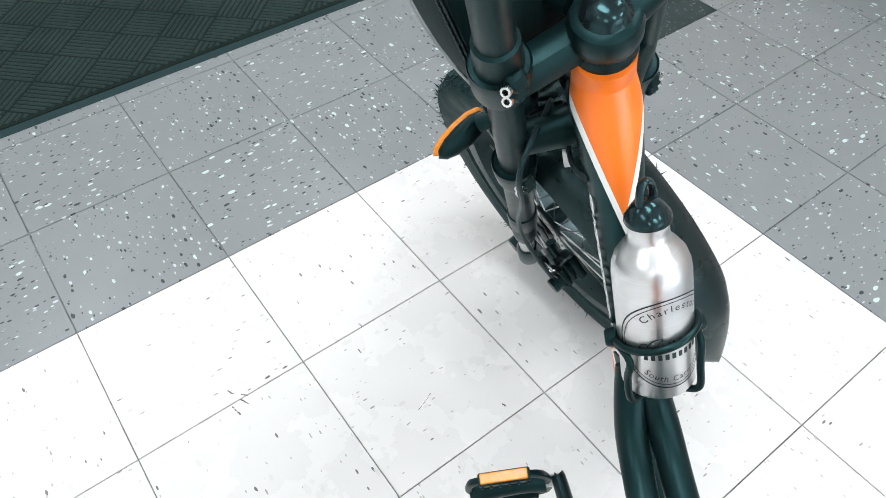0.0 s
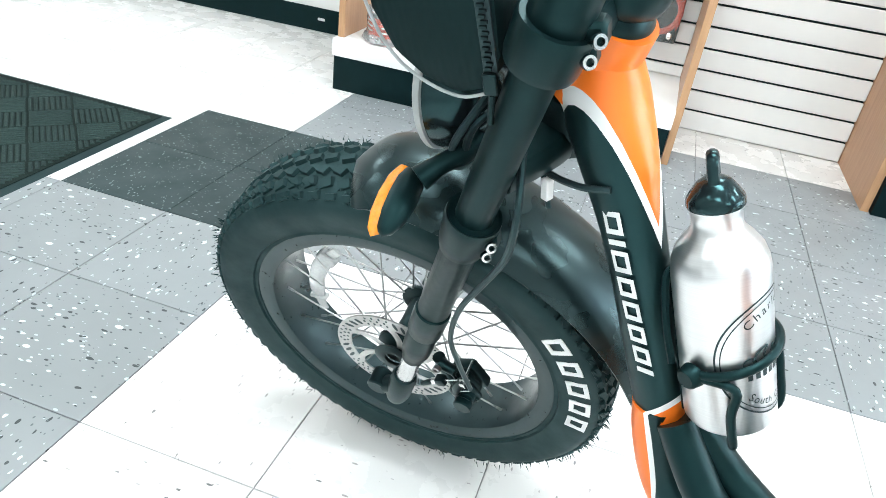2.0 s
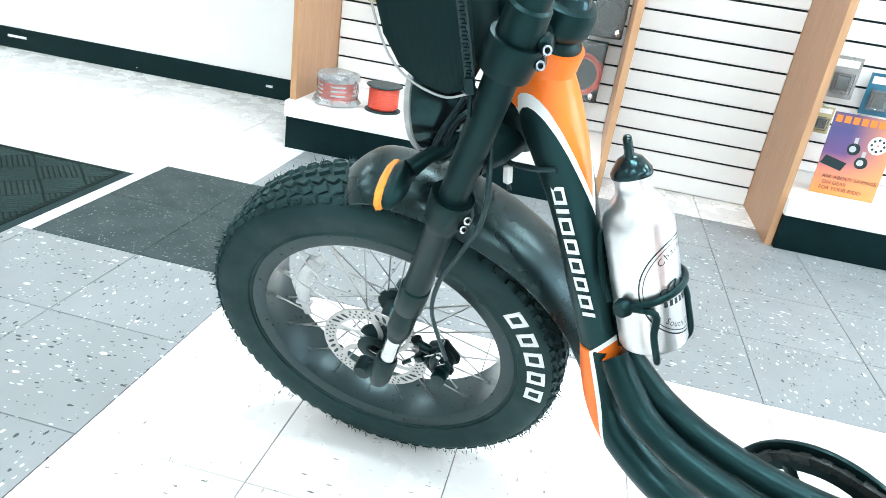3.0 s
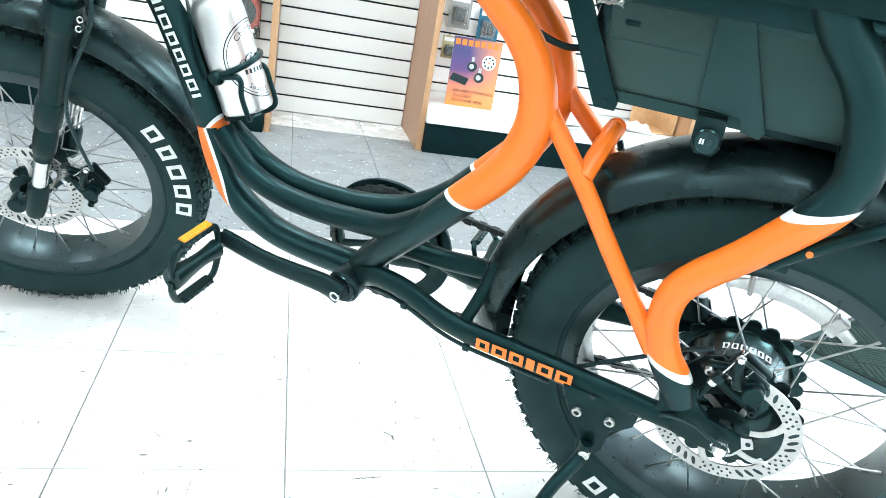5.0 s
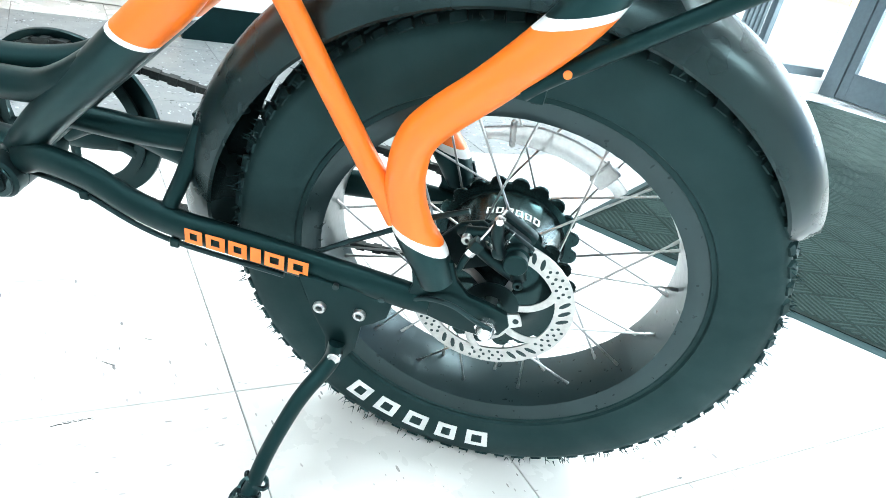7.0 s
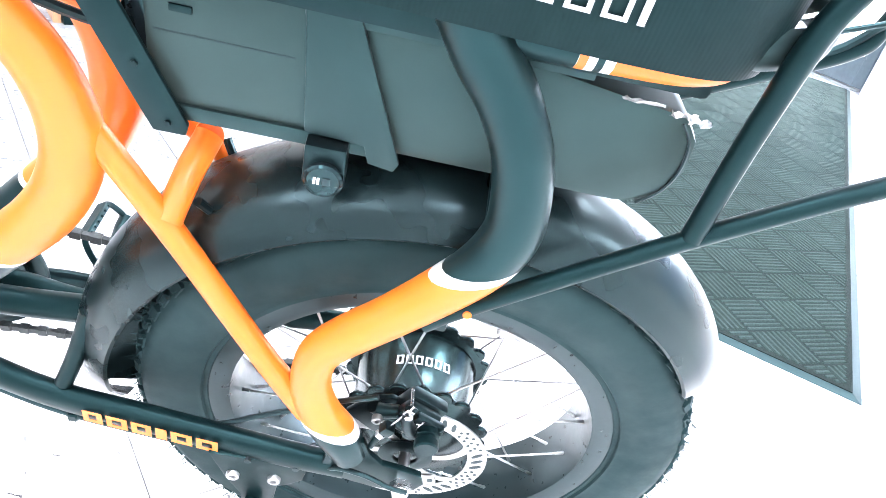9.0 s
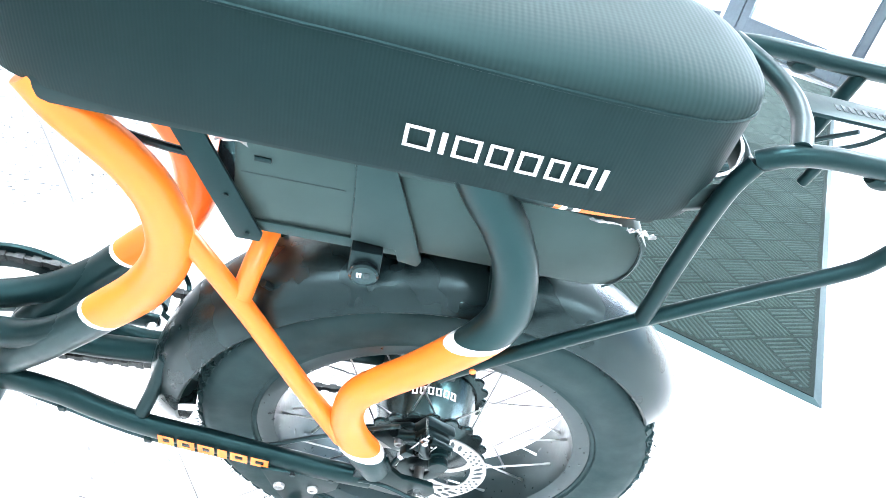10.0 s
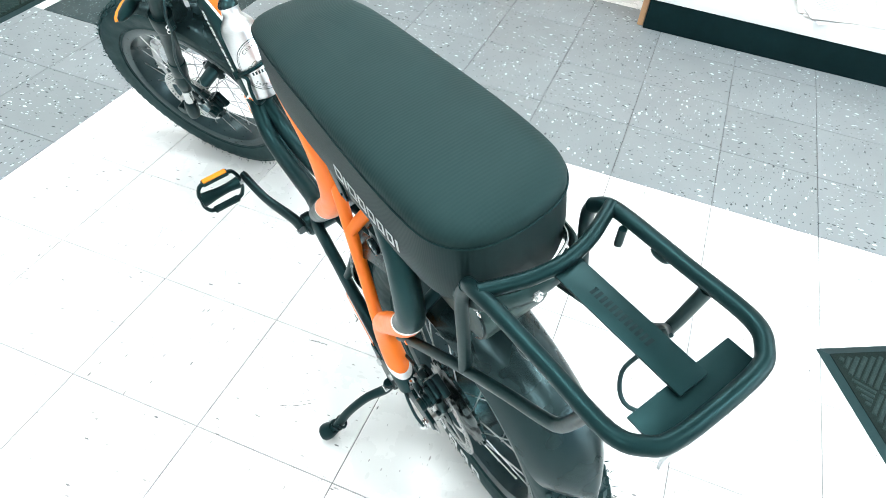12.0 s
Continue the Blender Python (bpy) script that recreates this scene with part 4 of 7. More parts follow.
rear_part("axle_nut", join(rod((0, 0.1012, HZ), (0, 0.1030, HZ), 0.0135, seg=24), rod((0, 0.1030, HZ), (0, 0.1105, HZ), 0.0112, seg=6), rod((0, 0.1105, HZ), (0, 0.121, HZ), 0.0092, 0.0070, seg=20, bevel=0.002)), STEEL, "bright dome axle nut")
sidewall_marks(MR, radians(101), 0.2345, rear, -1)

front, MF = wheel("front_wheel", FX, FZ, True, "wide black rim laced with steel spokes")
spokes(MF, front, 0.026, 0.036, 36)
part("hub", lathe([(0.008, -0.050), (0.018, -0.050), (0.030, -0.040), (0.031, -0.035), (0.017, -0.031), (0.016, 0.0), (0.017, 0.031), (0.031, 0.035), (0.030, 0.040), (0.018, 0.050), (0.008, 0.050)], 36, MF), BLACK_METAL, front)
rotor(MF, front, 0.080, 0.054)
sidewall_marks(MF, radians(-151), 0.2345, front, -1)
wheel_reflector(MR, rear, radians(-101), -0.014, "clear plastic reflector clipped to the spokes")
wheel_reflector(MF, front, radians(-25), 0.0, "clear plastic reflector clipped to the spokes")
for _k in range(6):
    _u = radians(-90 - 25 + _k * 8.8)
    part("motor_mark", strips(hollow(0.0072, 0.0105, 0.0019), lambda u, v, l: MR @ V((0.0627 + l) * math.cos(_u + u / 0.0627), (0.0627 + l) * math.sin(_u + u / 0.0627), -0.004 + v), 0.0006, 3), WHITE_INK, rear, "white maker's mark as a plain shape")


def SITTED(name, bm, material, parent, label="", smooth=True):
    bm.transform(SIT)
    return part(name, bm, material, parent, label, smooth)


# -- word-marks on the frame, as plain shapes --
def on_down_tube(u, v, lift):
    """u down the tube's left flank, v across it from front to back."""
    x, z = 0.8405 - u * 0.365, 0.6330 - u * 0.931
    half = 0.0250 - 0.1 * max(0, u - 0.02) * 0.25
    s = (v - 0.0085) / 0.024
    return V(x - (v - 0.0085) * 0.931, half * math.sqrt(max(0.05, 1 - s * s * 0.45)) + 0.0006 + lift, z + (v - 0.0085) * 0.365)


_cells, _w = badge_cells([0.019, 0.0046, 0.019, 0.017, 0.017, 0.016, 0.016, 0.0046], 0.017, 0.0050, 0.0042)
for _c in _cells:
    bpart("down_tube_mark", strips(_c, on_down_tube, 0.0006), WHITE_INK, label="white maker's mark as a plain block")
_cells, _w = badge_cells([0.019, 0.0205, 0.0195, 0.011, 0.0205, 0.021], 0.0175, 0.0040, 0.0055)
for _c in _cells:
    bpart("chainstay_mark", strips(_c, lambda u, v, l: V(0.3185 - u, 0.0630 + u * 0.135 + 0.0135 + l, 0.279 + v + u * 0.068), 0.0006), ORANGE_INK, label="orange model mark as a plain block")

# -- seat --
SEAT_LINE = [(-0.136, 0.0), (-0.132, 0.038), (-0.117, 0.068), (-0.085, 0.087), (-0.03, 0.0915), (0.05, 0.0905), (0.15, 0.0855), (0.24, 0.081), (0.33, 0.0715), (0.390, 0.057), (0.425, 0.035), (0.438, 0.0)]
_half = glide(SEAT_LINE, 5)
_ring = [(p[0], p[1]) for p in _half] + [(p[0], -p[1]) for p in reversed(_half[1:-1])]


def seat_level(x):
    """Heights of the seat's underside and seam at x."""
    t = (x + 0.138) / 0.576
    under = 0.757 - 0.020 * max(0, t - 0.40)
    seam = 0.851 + 0.006 * min(t, 0.5) - 0.30 * max(0, t - 0.72) ** 1.6
    return under, seam


def seat_ring(kx, ky, f):
    return [V(0.14 + (x - 0.14) * kx, y * ky, f(0.14 + (x - 0.14) * kx)) for x, y in _ring]


def loft(rings, cap_first=False, cap_last=False):
    n = len(rings[0])
    verts = [v for r in rings for v in r]
    faces = []
    for k in range(len(rings) - 1):
        for j in range(n):
            j2 = (j + 1) % n
            faces.append((k * n + j, k * n + j2, (k + 1) * n + j2, (k + 1) * n + j))
    if cap_first:
        faces.append(tuple(range(n - 1, -1, -1)))
    if cap_last:
        faces.append(tuple((len(rings) - 1) * n + j for j in range(n)))
    bm = mesh_bm(verts, faces)
    bmesh.ops.recalc_face_normals(bm, faces=bm.faces)
    return bm


_U, _S = (lambda x: seat_level(x)[0]), (lambda x: seat_level(x)[1])
seat = bpart("seat", loft([seat_ring(0.97, 0.90, lambda x: _U(x) + 0.004), seat_ring(0.985, 0.955, _U), seat_ring(0.995, 0.985, lambda x: _U(x) + 0.014), seat_ring(1.0, 1.0, lambda x: (_U(x) + _S(x)) / 2), seat_ring(0.997, 0.985, lambda x: _S(x))], True, False), SEAT_SIDE, label="long padded black vinyl seat")
_cover = [seat_ring(0.997, 0.985, _S)]
for _k in range(1, 15):
    _f = _k / 15
    _cover.append(seat_ring(0.45 + 0.547 * (1 - _f ** 3), 0.985 * math.cos(_f * math.pi / 2 * 0.985) ** 0.62, lambda x, _f=_f: _S(x) + (0.029 - 0.042 * min(0.40, max(0, x + 0.02))) * math.sin(_f * math.pi / 2) ** 0.8))
SITTED("cover", loft(_cover, False, True), SEAT_TOP, seat, "fine ribbed black vinyl top")
_pl = seat_ring(0.999, 0.990, _S)
SITTED("piping", tube([(*v, 0.0016) for v in _pl[::3]], seg=6, n=3, closed=True), SEAT_SIDE, seat)
_cells, _w = badge_cells([0.0205, 0.0042, 0.0195, 0.0165, 0.0165, 0.0145, 0.0145, 0.0042], 0.0185, 0.0052, 0.0030)


def on_seat(u, v, lift):
    x = 0.1169 - u
    y = float(np.interp(x, [p[0] for p in _half], [p[1] for p in _half]))
    return V(x, y * 0.998 + 0.0006 + lift, 0.7825 + v - u * 0.010)


for _c in _cells:
    SITTED("seat_mark", strips(_c, on_seat, 0.0006, 3), GREY_INK, seat, "silver-grey maker's mark as a plain block")
SITTED("seat_pan", box(-0.10, 0.385, -0.058, 0.058, 0.731, 0.760, 0.006), BLACK_PLASTIC, seat)
# painted tail pieces of the frame under the seat
_tail = paint_scheme("tail_tube_paint", [(1.0, 0.0, -0.026, 0.003, "orange", "black"), (1.0, 0.0, -0.016, 0.0026, "black", "orange"), (1.0, 0, -0.008, 0.0001, "orange", "black")])
for _s in (1, -1):
    bpart("tail_tube", tube([(0.04, 0.060 * _s, 0.748, 0.013), (-0.02, 0.066 * _s, 0.752, 0.0125), (-0.080, 0.060 * _s, 0.753, 0.012), (-0.113, 0.036 * _s, 0.755, 0.0115), (-0.122, 0.0, 0.756, 0.0115)], seg=14, n=6), _tail)

# -- battery with its brackets and lock --
_out = [(0.2425, 0.648), (0.236, 0.638), (-0.078, 0.636), (-0.098, 0.641), (-0.111, 0.653), (-0.117, 0.672), (-0.114, 0.696), (-0.100, 0.713), (0.05, 0.731), (0.2425, 0.735)]
battery = bpart("battery", plate(_out, -0.048, 0.046, 0.006), GREY_PLASTIC, label="dark grey plastic battery case with torn film edges")
SITTED("case_ridge", box(0.095, 0.240, 0.0440, 0.0490, 0.6330, 0.6445, 0.0015), BRACKET_GREY, battery)
SITTED("case_groove", box(0.150, 0.236, 0.0455, 0.0464, 0.6935, 0.6945), BLACK_INK, battery, smooth=False)
SITTED("tail_seam", tube([(-0.0935, 0.0465, 0.640, 0.0012), (-0.106, 0.0465, 0.653, 0.0012), (-0.1115, 0.0465, 0.672, 0.0012), (-0.1085, 0.0465, 0.694, 0.0012), (-0.098, 0.0465, 0.708, 0.0012)], seg=6, n=4), BLACK_INK, battery)
SITTED("case_catch", box(0.212, 0.226, 0.0455, 0.0475, 0.708, 0.713, 0.001), BLACK_PLASTIC, battery)
SITTED("end_cap", plate([(0.238, 0.652), (0.252, 0.660), (0.258, 0.692), (0.254, 0.722), (0.238, 0.730)], -0.043, 0.042, 0.004), BLACK_GLOSS, battery)
SITTED("battery_rail", box(-0.06, 0.225, -0.02, 0.02, 0.622, 0.6385, 0.003), BLACK_METAL, battery)
# crumpled protective film
rng = random.Random(3)
for _x, _z, _wd, _ht, _n in ((0.243, 0.728, 0.024, 0.007, 7), (-0.066, 0.7175, 0.026, 0.0025, 6), (-0.094, 0.7150, 0.018, 0.004, 7), (-0.106, 0.7135, 0.014, 0.005, 6)):
    _vs, _fs = [], []
    for _q in range(_n + 1):
        _u = _x - _wd / 2 + _wd * _q / _n
        for _w in range(3):
            _vs.append(V(_u + rng.uniform(-0.0015, 0.0015), 0.0470 + rng.uniform(0, 0.004), _z + 0.002 - _ht * _w / 2 + rng.uniform(-0.22, 0.22) * _ht))
    for _q in range(_n):
        for _w in range(2):
            _b = 3 * _q + _w
            _fs.append((_b, _b + 1, _b + 4, _b + 3))
    SITTED("torn_film", mesh_bm(_vs, _fs), TORN_FILM, battery, "torn clear protective film", False)
for _s in (1, -1):
    bpart("battery_bracket", plate([(0.294, 0.742), (0.268, 0.742), (0.215, 0.632), (0.217, 0.624), (0.238, 0.624), (0.243, 0.634)], 0.050 * _s, 0.054 * _s, 0.001), BLACK_PAINT)
    bpart("battery_bracket", plate([(0.146, 0.745), (0.118, 0.745), (0.075, 0.636), (0.078, 0.629), (0.096, 0.632), (0.100, 0.645), (0.140, 0.648)], 0.050 * _s, 0.0545 * _s, 0.001), BRACKET_GREY)
    bpart("bracket_bar", box(-0.03, 0.146, 0.0505 * _s - 0.002, 0.0505 * _s + 0.002, 0.726, 0.744, 0.001), BRACKET_GREY)
for _x, _z in ((0.246, 0.672), (0.228, 0.632)):
    bpart("bracket_screw", rod((_x, 0.054, _z), (_x, 0.0560, _z), 0.0022, seg=10), BLACK_METAL)
lock = bpart("battery_lock", join(plate([(0.138, 0.643), (0.110, 0.643), (0.109, 0.613), (0.115, 0.604), (0.131, 0.604), (0.138, 0.613)], 0.042, 0.062, 0.002)), BLACK_METAL, label="black key lock")
SITTED("lock_barrel", lathe([(0, 0.0), (0.0125, 0.0), (0.0135, 0.002), (0.0135, 0.006), (0.0118, 0.0075), (0.0108, 0.0065), (0, 0.0065)], 32, Matrix.Translation((0.123, 0.062, 0.620)) @ Matrix.Rotation(radians(-90), 4, "X")), BLACK_GLOSS, lock)
SITTED("keyhole", box(0.118, 0.123, 0.0686, 0.0692, 0.6175, 0.6235), BLACK_INK, lock, smooth=False)
for _k in range(2):
    SITTED("lock_mark", strips([(0, 0, 0.0018, 0.0055)], lambda u, v, l: V(0.1295 - _k * 0.0026 - u, 0.0686 + l, 0.6175 + v)), WHITE_INK, lock, smooth=False)

# -- mudguards --
rear_guard = bpart("rear_mudguard", arc_shell(0.015, 0.287, 0.333, -10, 156, 0.061, 0.042, n=90, m=16, round_off=(30.0, 17.0), curl=(0.0, 0.010)), FENDER_BLACK, label="wide satin black mudguard over the rear tyre")
for _s in (1, -1):
    SITTED("guard_bolt", rod((0.207, 0.036 * _s, 0.545), (0.214, 0.042 * _s, 0.557), 0.004, seg=8), BLACK_METAL, rear_guard)
_bm = arc_shell(1.127, 0.293, 0.324, 88.5, 184, 0.058, 0.026, n=96, m=16, round_off=(6.5, 24.0), crown=0.90, curl=(0.024, 0.0))
_bm.transform(Matrix.Translation((0, 0.006, 0)))
front_guard = bpart("front_mudguard", _bm, FENDER_BLACK, label="wide satin black mudguard over the front tyre", steer=True)
for _a in (148, 158):
    _r = 0.320
    _p = V(FX + _r * math.cos(radians(_a)), 0.03, FZ + _r * math.sin(radians(_a)) - 0.003)
    _bm = rod(_p, _p + V(0.004 * math.cos(radians(_a)), 0, 0.004 * math.sin(radians(_a))), 0.004, seg=10)
    _bm.transform(SIT @ STEER)
    part("guard_bolt", _bm, BLACK_METAL, front_guard)

# -- rack --
def rack_part(name, bm, material, parent, label="", smooth=True):
    bm.transform(Matrix.Translation((0.004, -0.006, 0.001)))
    return SITTED(name, bm, material, parent, label, smooth)


rack = rack_part("luggage_rack", tube([(-0.139, 0.0800, 0.820), (-0.158, 0.0835, 0.833), (-0.19, 0.0835, 0.838), (-0.26, 0.0835, 0.838), (-0.333, 0.0835, 0.838), (-0.359, 0.068, 0.838), (-0.368, 0.048, 0.838), (-0.370, 0.0, 0.838), (-0.368, -0.048, 0.838), (-0.359, -0.068, 0.838), (-0.333, -0.0835, 0.838), (-0.26, -0.0835, 0.838), (-0.19, -0.0835, 0.838), (-0.158, -0.0835, 0.833), (-0.139, -0.0800, 0.820)], 0.0085, 14, 6), BLACK_PAINT, bike, "black tubular steel luggage rack")
for _s in (1, -1):
    rack_part("upright", tube([(-0.139, 0.082 * _s, 0.820), (-0.130, 0.084 * _s, 0.790), (-0.1275, 0.086 * _s, 0.72), (-0.127, 0.090 * _s, 0.646)], 0.0078, 12, 5), BLACK_PAINT, rack)
    _rear = [(-0.202, 0.086, 0.696), (-0.262, 0.084, 0.736), (-0.284, 0.083, 0.762), (-0.310, 0.083, 0.833)] if _s > 0 else [(-0.202, -0.076, 0.696), (-0.258, -0.070, 0.734), (-0.270, -0.071, 0.760), (-0.287, -0.0820, 0.832)]
    rack_part("lower_stay", tube([(0.030, 0.100 * _s, 0.524), (0.015, 0.099 * _s, 0.538), (-0.034, 0.096 * _s, 0.576), (-0.121, 0.090 * _s, 0.640)] + _rear, 0.0072, 12, 6), BLACK_PAINT, rack)
    rack_part("stay_lug", box(0.012, 0.045, 0.096 * _s - 0.003, 0.096 * _s + 0.003, 0.517, 0.536, 0.002), BLACK_PAINT, rack)
    rack_part("stay_screw", rod((0.002, 0.096 * _s, 0.548), (0.002, 0.106 * _s, 0.548), 0.0042, 0.0034, seg=12), ORANGE, rack)
    rack_part("peg", rod((-0.188, 0.075 * _s, 0.832), (-0.186, 0.073 * _s, 0.806), 0.0045, seg=10, bevel=0.0008), BLACK_PAINT, rack)
rack_part("rail_lug", tube([(-0.222, -0.0835, 0.831, 0.0060), (-0.228, -0.0835, 0.8285, 0.0072), (-0.236, -0.0835, 0.8285, 0.0072), (-0.242, -0.0835, 0.831, 0.0060)], seg=10, n=4), BLACK_PAINT, rack)
rack_part("rail_lug", tube([(-0.222, 0.0835, 0.831, 0.0060), (-0.228, 0.0835, 0.8285, 0.0072), (-0.236, 0.0835, 0.8285, 0.0072), (-0.242, 0.0835, 0.831, 0.0060)], seg=10, n=4), BLACK_PAINT, rack)
rack_part("light_lead", tube([(-0.130, -0.050, 0.762, 0.0045), (-0.165, -0.062, 0.742, 0.0050), (-0.205, -0.073, 0.712, 0.0045), (-0.245, -0.070, 0.731, 0.0040), (-0.268, -0.064, 0.764, 0.0030), (-0.290, -0.040, 0.800, 0.0024)], seg=8, n=6), CABLE_BLACK, rack, "black lead tied along the stay")
rack_part("front_hoop", tube([(-0.162, 0.0835, 0.838), (-0.172, 0.060, 0.838), (-0.181, 0.035, 0.838), (-0.186, 0.0, 0.838), (-0.181, -0.035, 0.838), (-0.172, -0.060, 0.838), (-0.162, -0.0835, 0.838)], 0.0078, 12, 5), BLACK_PAINT, rack)
rack_part("centre_plate", box(-0.345, -0.185, -0.0165, 0.0165, 0.833, 0.8365, 0.001), BLACK_PAINT, rack, "flat black plate with a faint pressed mark")
rack_part("lamp_plate", box(-0.362, -0.330, -0.060, 0.060, 0.826, 0.8295, 0.001), BLACK_PAINT, rack)
for _k in range(12):
    rack_part("pressed_mark", strips([(_k * 0.0062, 0, _k * 0.0062 + 0.0035, 0.009)], lambda u, v, l: V(-0.225 - u, -0.0045 + v, 0.8366 + l), 0.0003), BLACK_GLOSS, rack)
tail_light = rack_part("tail_light", box(-0.362, -0.338, -0.020, 0.040, 0.786, 0.826, 0.006), BLACK_PLASTIC, bike, "tail light with red and clear lens")
rack_part("red_lens", box(-0.369, -0.3615, -0.016, 0.016, 0.790, 0.822, 0.003), RED, tail_light, "red lens")
rack_part("clear_reflector", box(-0.368, -0.3615, 0.017, 0.038, 0.790, 0.822, 0.003), CLEAR, tail_light, "clear reflector")
rack_part("number_bracket", join(box(-0.3665, -0.363, -0.03, 0.050, 0.772, 0.790, 0.001), box(-0.362, -0.338, -0.034, -0.026, 0.80, 0.828, 0.001)), CLEAR, tail_light, "clear plastic bracket")
bpart("tail_cable", tube([(-0.352, 0.0, 0.80), (-0.31, 0.03, 0.79), (-0.285, 0.015, 0.80), (-0.29, -0.012, 0.826), (-0.27, -0.02, 0.80), (-0.2, -0.03, 0.76), (-0.12, -0.03, 0.735)], 0.0022, 8, 6), CABLE_BLACK)
bpart("seat_hoop", tube([(-0.10, 0.072, 0.7740, 0.0055), (-0.140, 0.060, 0.7800, 0.0055), (-0.158, 0.030, 0.7830, 0.0055), (-0.162, 0.0, 0.7840, 0.0055), (-0.158, -0.030, 0.7830, 0.0055), (-0.140, -0.060, 0.7800, 0.0055), (-0.10, -0.072, 0.7740, 0.0055)], seg=10, n=6, side=(0, 0, 1), flat=2.4), BRACKET_GREY, label="flat dark grey hoop behind the seat")
bpart("hoop_edge", tube([(-0.100, 0.066, 0.7895, 0.0018), (-0.134, 0.055, 0.7960, 0.0018), (-0.151, 0.028, 0.7990, 0.0018), (-0.155, 0.0, 0.8000, 0.0018), (-0.151, -0.028, 0.7990, 0.0018), (-0.134, -0.055, 0.7960, 0.0018), (-0.100, -0.066, 0.7895, 0.0018)], seg=8, n=6), STEEL, label="bright bare metal edge")
for _y in (0.014, -0.040):
    bpart("hoop_bolt", join(rod((-0.163, _y, 0.7840), (-0.169, _y, 0.7840), 0.0068, seg=6), rod((-0.169, _y, 0.7840), (-0.172, _y, 0.7840), 0.0042, seg=12)), STEEL)

# -- cranks, chainring, chain, pedals --
BX, BZ = 0.532, 0.280


def crank(sign, ex, ez, y_end):
    s = sign
    return tube([(BX - (ex - BX) * 0.03, 0.066 * s, BZ - (ez - BZ) * 0.03, 0.0185), (BX + (ex - BX) * 0.15, 0.068 * s, BZ + (ez - BZ) * 0.15, 0.0172), (BX + (ex - BX) * 0.6, (0.068 + (y_end - 0.068) * 0.7) * s, BZ + (ez - BZ) * 0.6, 0.0145), (ex, y_end * s, ez, 0.0138), (ex + (ex - BX) * 0.03, y_end * s, ez + (ez - BZ) * 0.03, 0.010)], seg=14, n=6, side=(0, 1, 0), flat=0.62)


bpart("crank_arm", crank(1, 0.687, 0.340, 0.106), BLACK_METAL)
bpart("crank_arm", crank(-1, 0.392, 0.236, 0.128), BLACK_METAL)
bpart("spindle", rod((BX, -0.10, BZ), (BX, 0.060, BZ), 0.0135, seg=20), BLACK_METAL)
bpart("spindle_collar", rod((BX, 0.034, BZ + 0.002), (BX, 0.056, BZ + 0.001), 0.0255, seg=28, bevel=0.003), BLACK_METAL)
bpart("collar_ring", lathe([(0.0150, 0.0), (0.0205, 0.0), (0.0212, 0.0015), (0.0205, 0.003), (0.0150, 0.003)], 28, Matrix.Translation((BX, 0.0555, BZ + 0.001)) @ Matrix.Rotation(radians(-90), 4, "X"), True), BLACK_GLOSS)
bpart("crank_bolt", join(lathe([(0.004, 0.0), (0.0075, 0.0), (0.0075, 0.0025), (0.004, 0.0025)], 20, Matrix.Translation((BX, 0.0745, BZ)) @ Matrix.Rotation(radians(-90), 4, "X"), True)), STEEL)


def pedal(ex, ez, sign, tilt):
    """A cage pedal: two toothed end plates, thin corner bars and a barrel that widens outwards; an amber reflector on the front plate."""
    m = Matrix.Translation((ex, (0.164 if sign > 0 else 0.196) * sign, ez)) @ Matrix.Rotation(radians(-tilt), 4, "Y") @ Matrix.Diagonal((1, sign, 1, 1))
    a, b = 0.046, 0.044
    body = bpart("pedal", tube([(*(m @ V(0, -b * 0.95, 0)), 0.0125), (*(m @ V(0, -b * 0.4, 0)), 0.0100), (*(m @ V(0, b * 0.2, 0)), 0.0108), (*(m @ V(0, b * 0.7, 0)), 0.0135), (*(m @ V(0, b * 1.02, 0)), 0.0142)], seg=16, n=4, side=m.to_3x3() @ V(1, 0, 0), flat=1.15), BLACK_PLASTIC, label="black cage pedal with amber reflectors")
    for q in (1, -1):
        end = SITTED("end_plate", box(q * a - 0.0045, q * a + 0.0045, -b * 0.66, b * 0.66, -0.0075, 0.0075, 0.0015, 1, m), BLACK_PLASTIC, body)
        for w in range(6):
            SITTED("grip_tooth", rod(m @ V(q * a, (-0.58 + 0.232 * w) * b, 0.007), m @ V(q * a, (-0.58 + 0.232 * w) * b, 0.0098), 0.0022, 0.0012, seg=6), BLACK_PLASTIC, end)
        for w in (-1, 1):
            SITTED("corner_bar", tube([(*(m @ V(q * a, w * b * 0.62, 0)), 0.0042), (*(m @ V(q * a * 0.86, w * b * 0.86, 0)), 0.0042), (*(m @ V(q * a * 0.42, w * b * 1.02, 0)), 0.0042), (*(m @ V(q * a * 0.10, w * b * 1.0, 0)), 0.0046)], seg=8, n=3, square=0.3), BLACK_PLASTIC, body)
    if sign > 0:
        SITTED("reflector", box(a + 0.0042, a + 0.0078, -b * 0.60, b * 0.60, -0.0058, 0.0058, 0.001, 1, m), AMBER, body, "amber reflector")
    SITTED("pedal_axle", rod((ex, 0.104 * sign, ez), (ex, (0.130 if sign > 0 else 0.162) * sign, ez), 0.007, seg=12), DULL_STEEL, body)


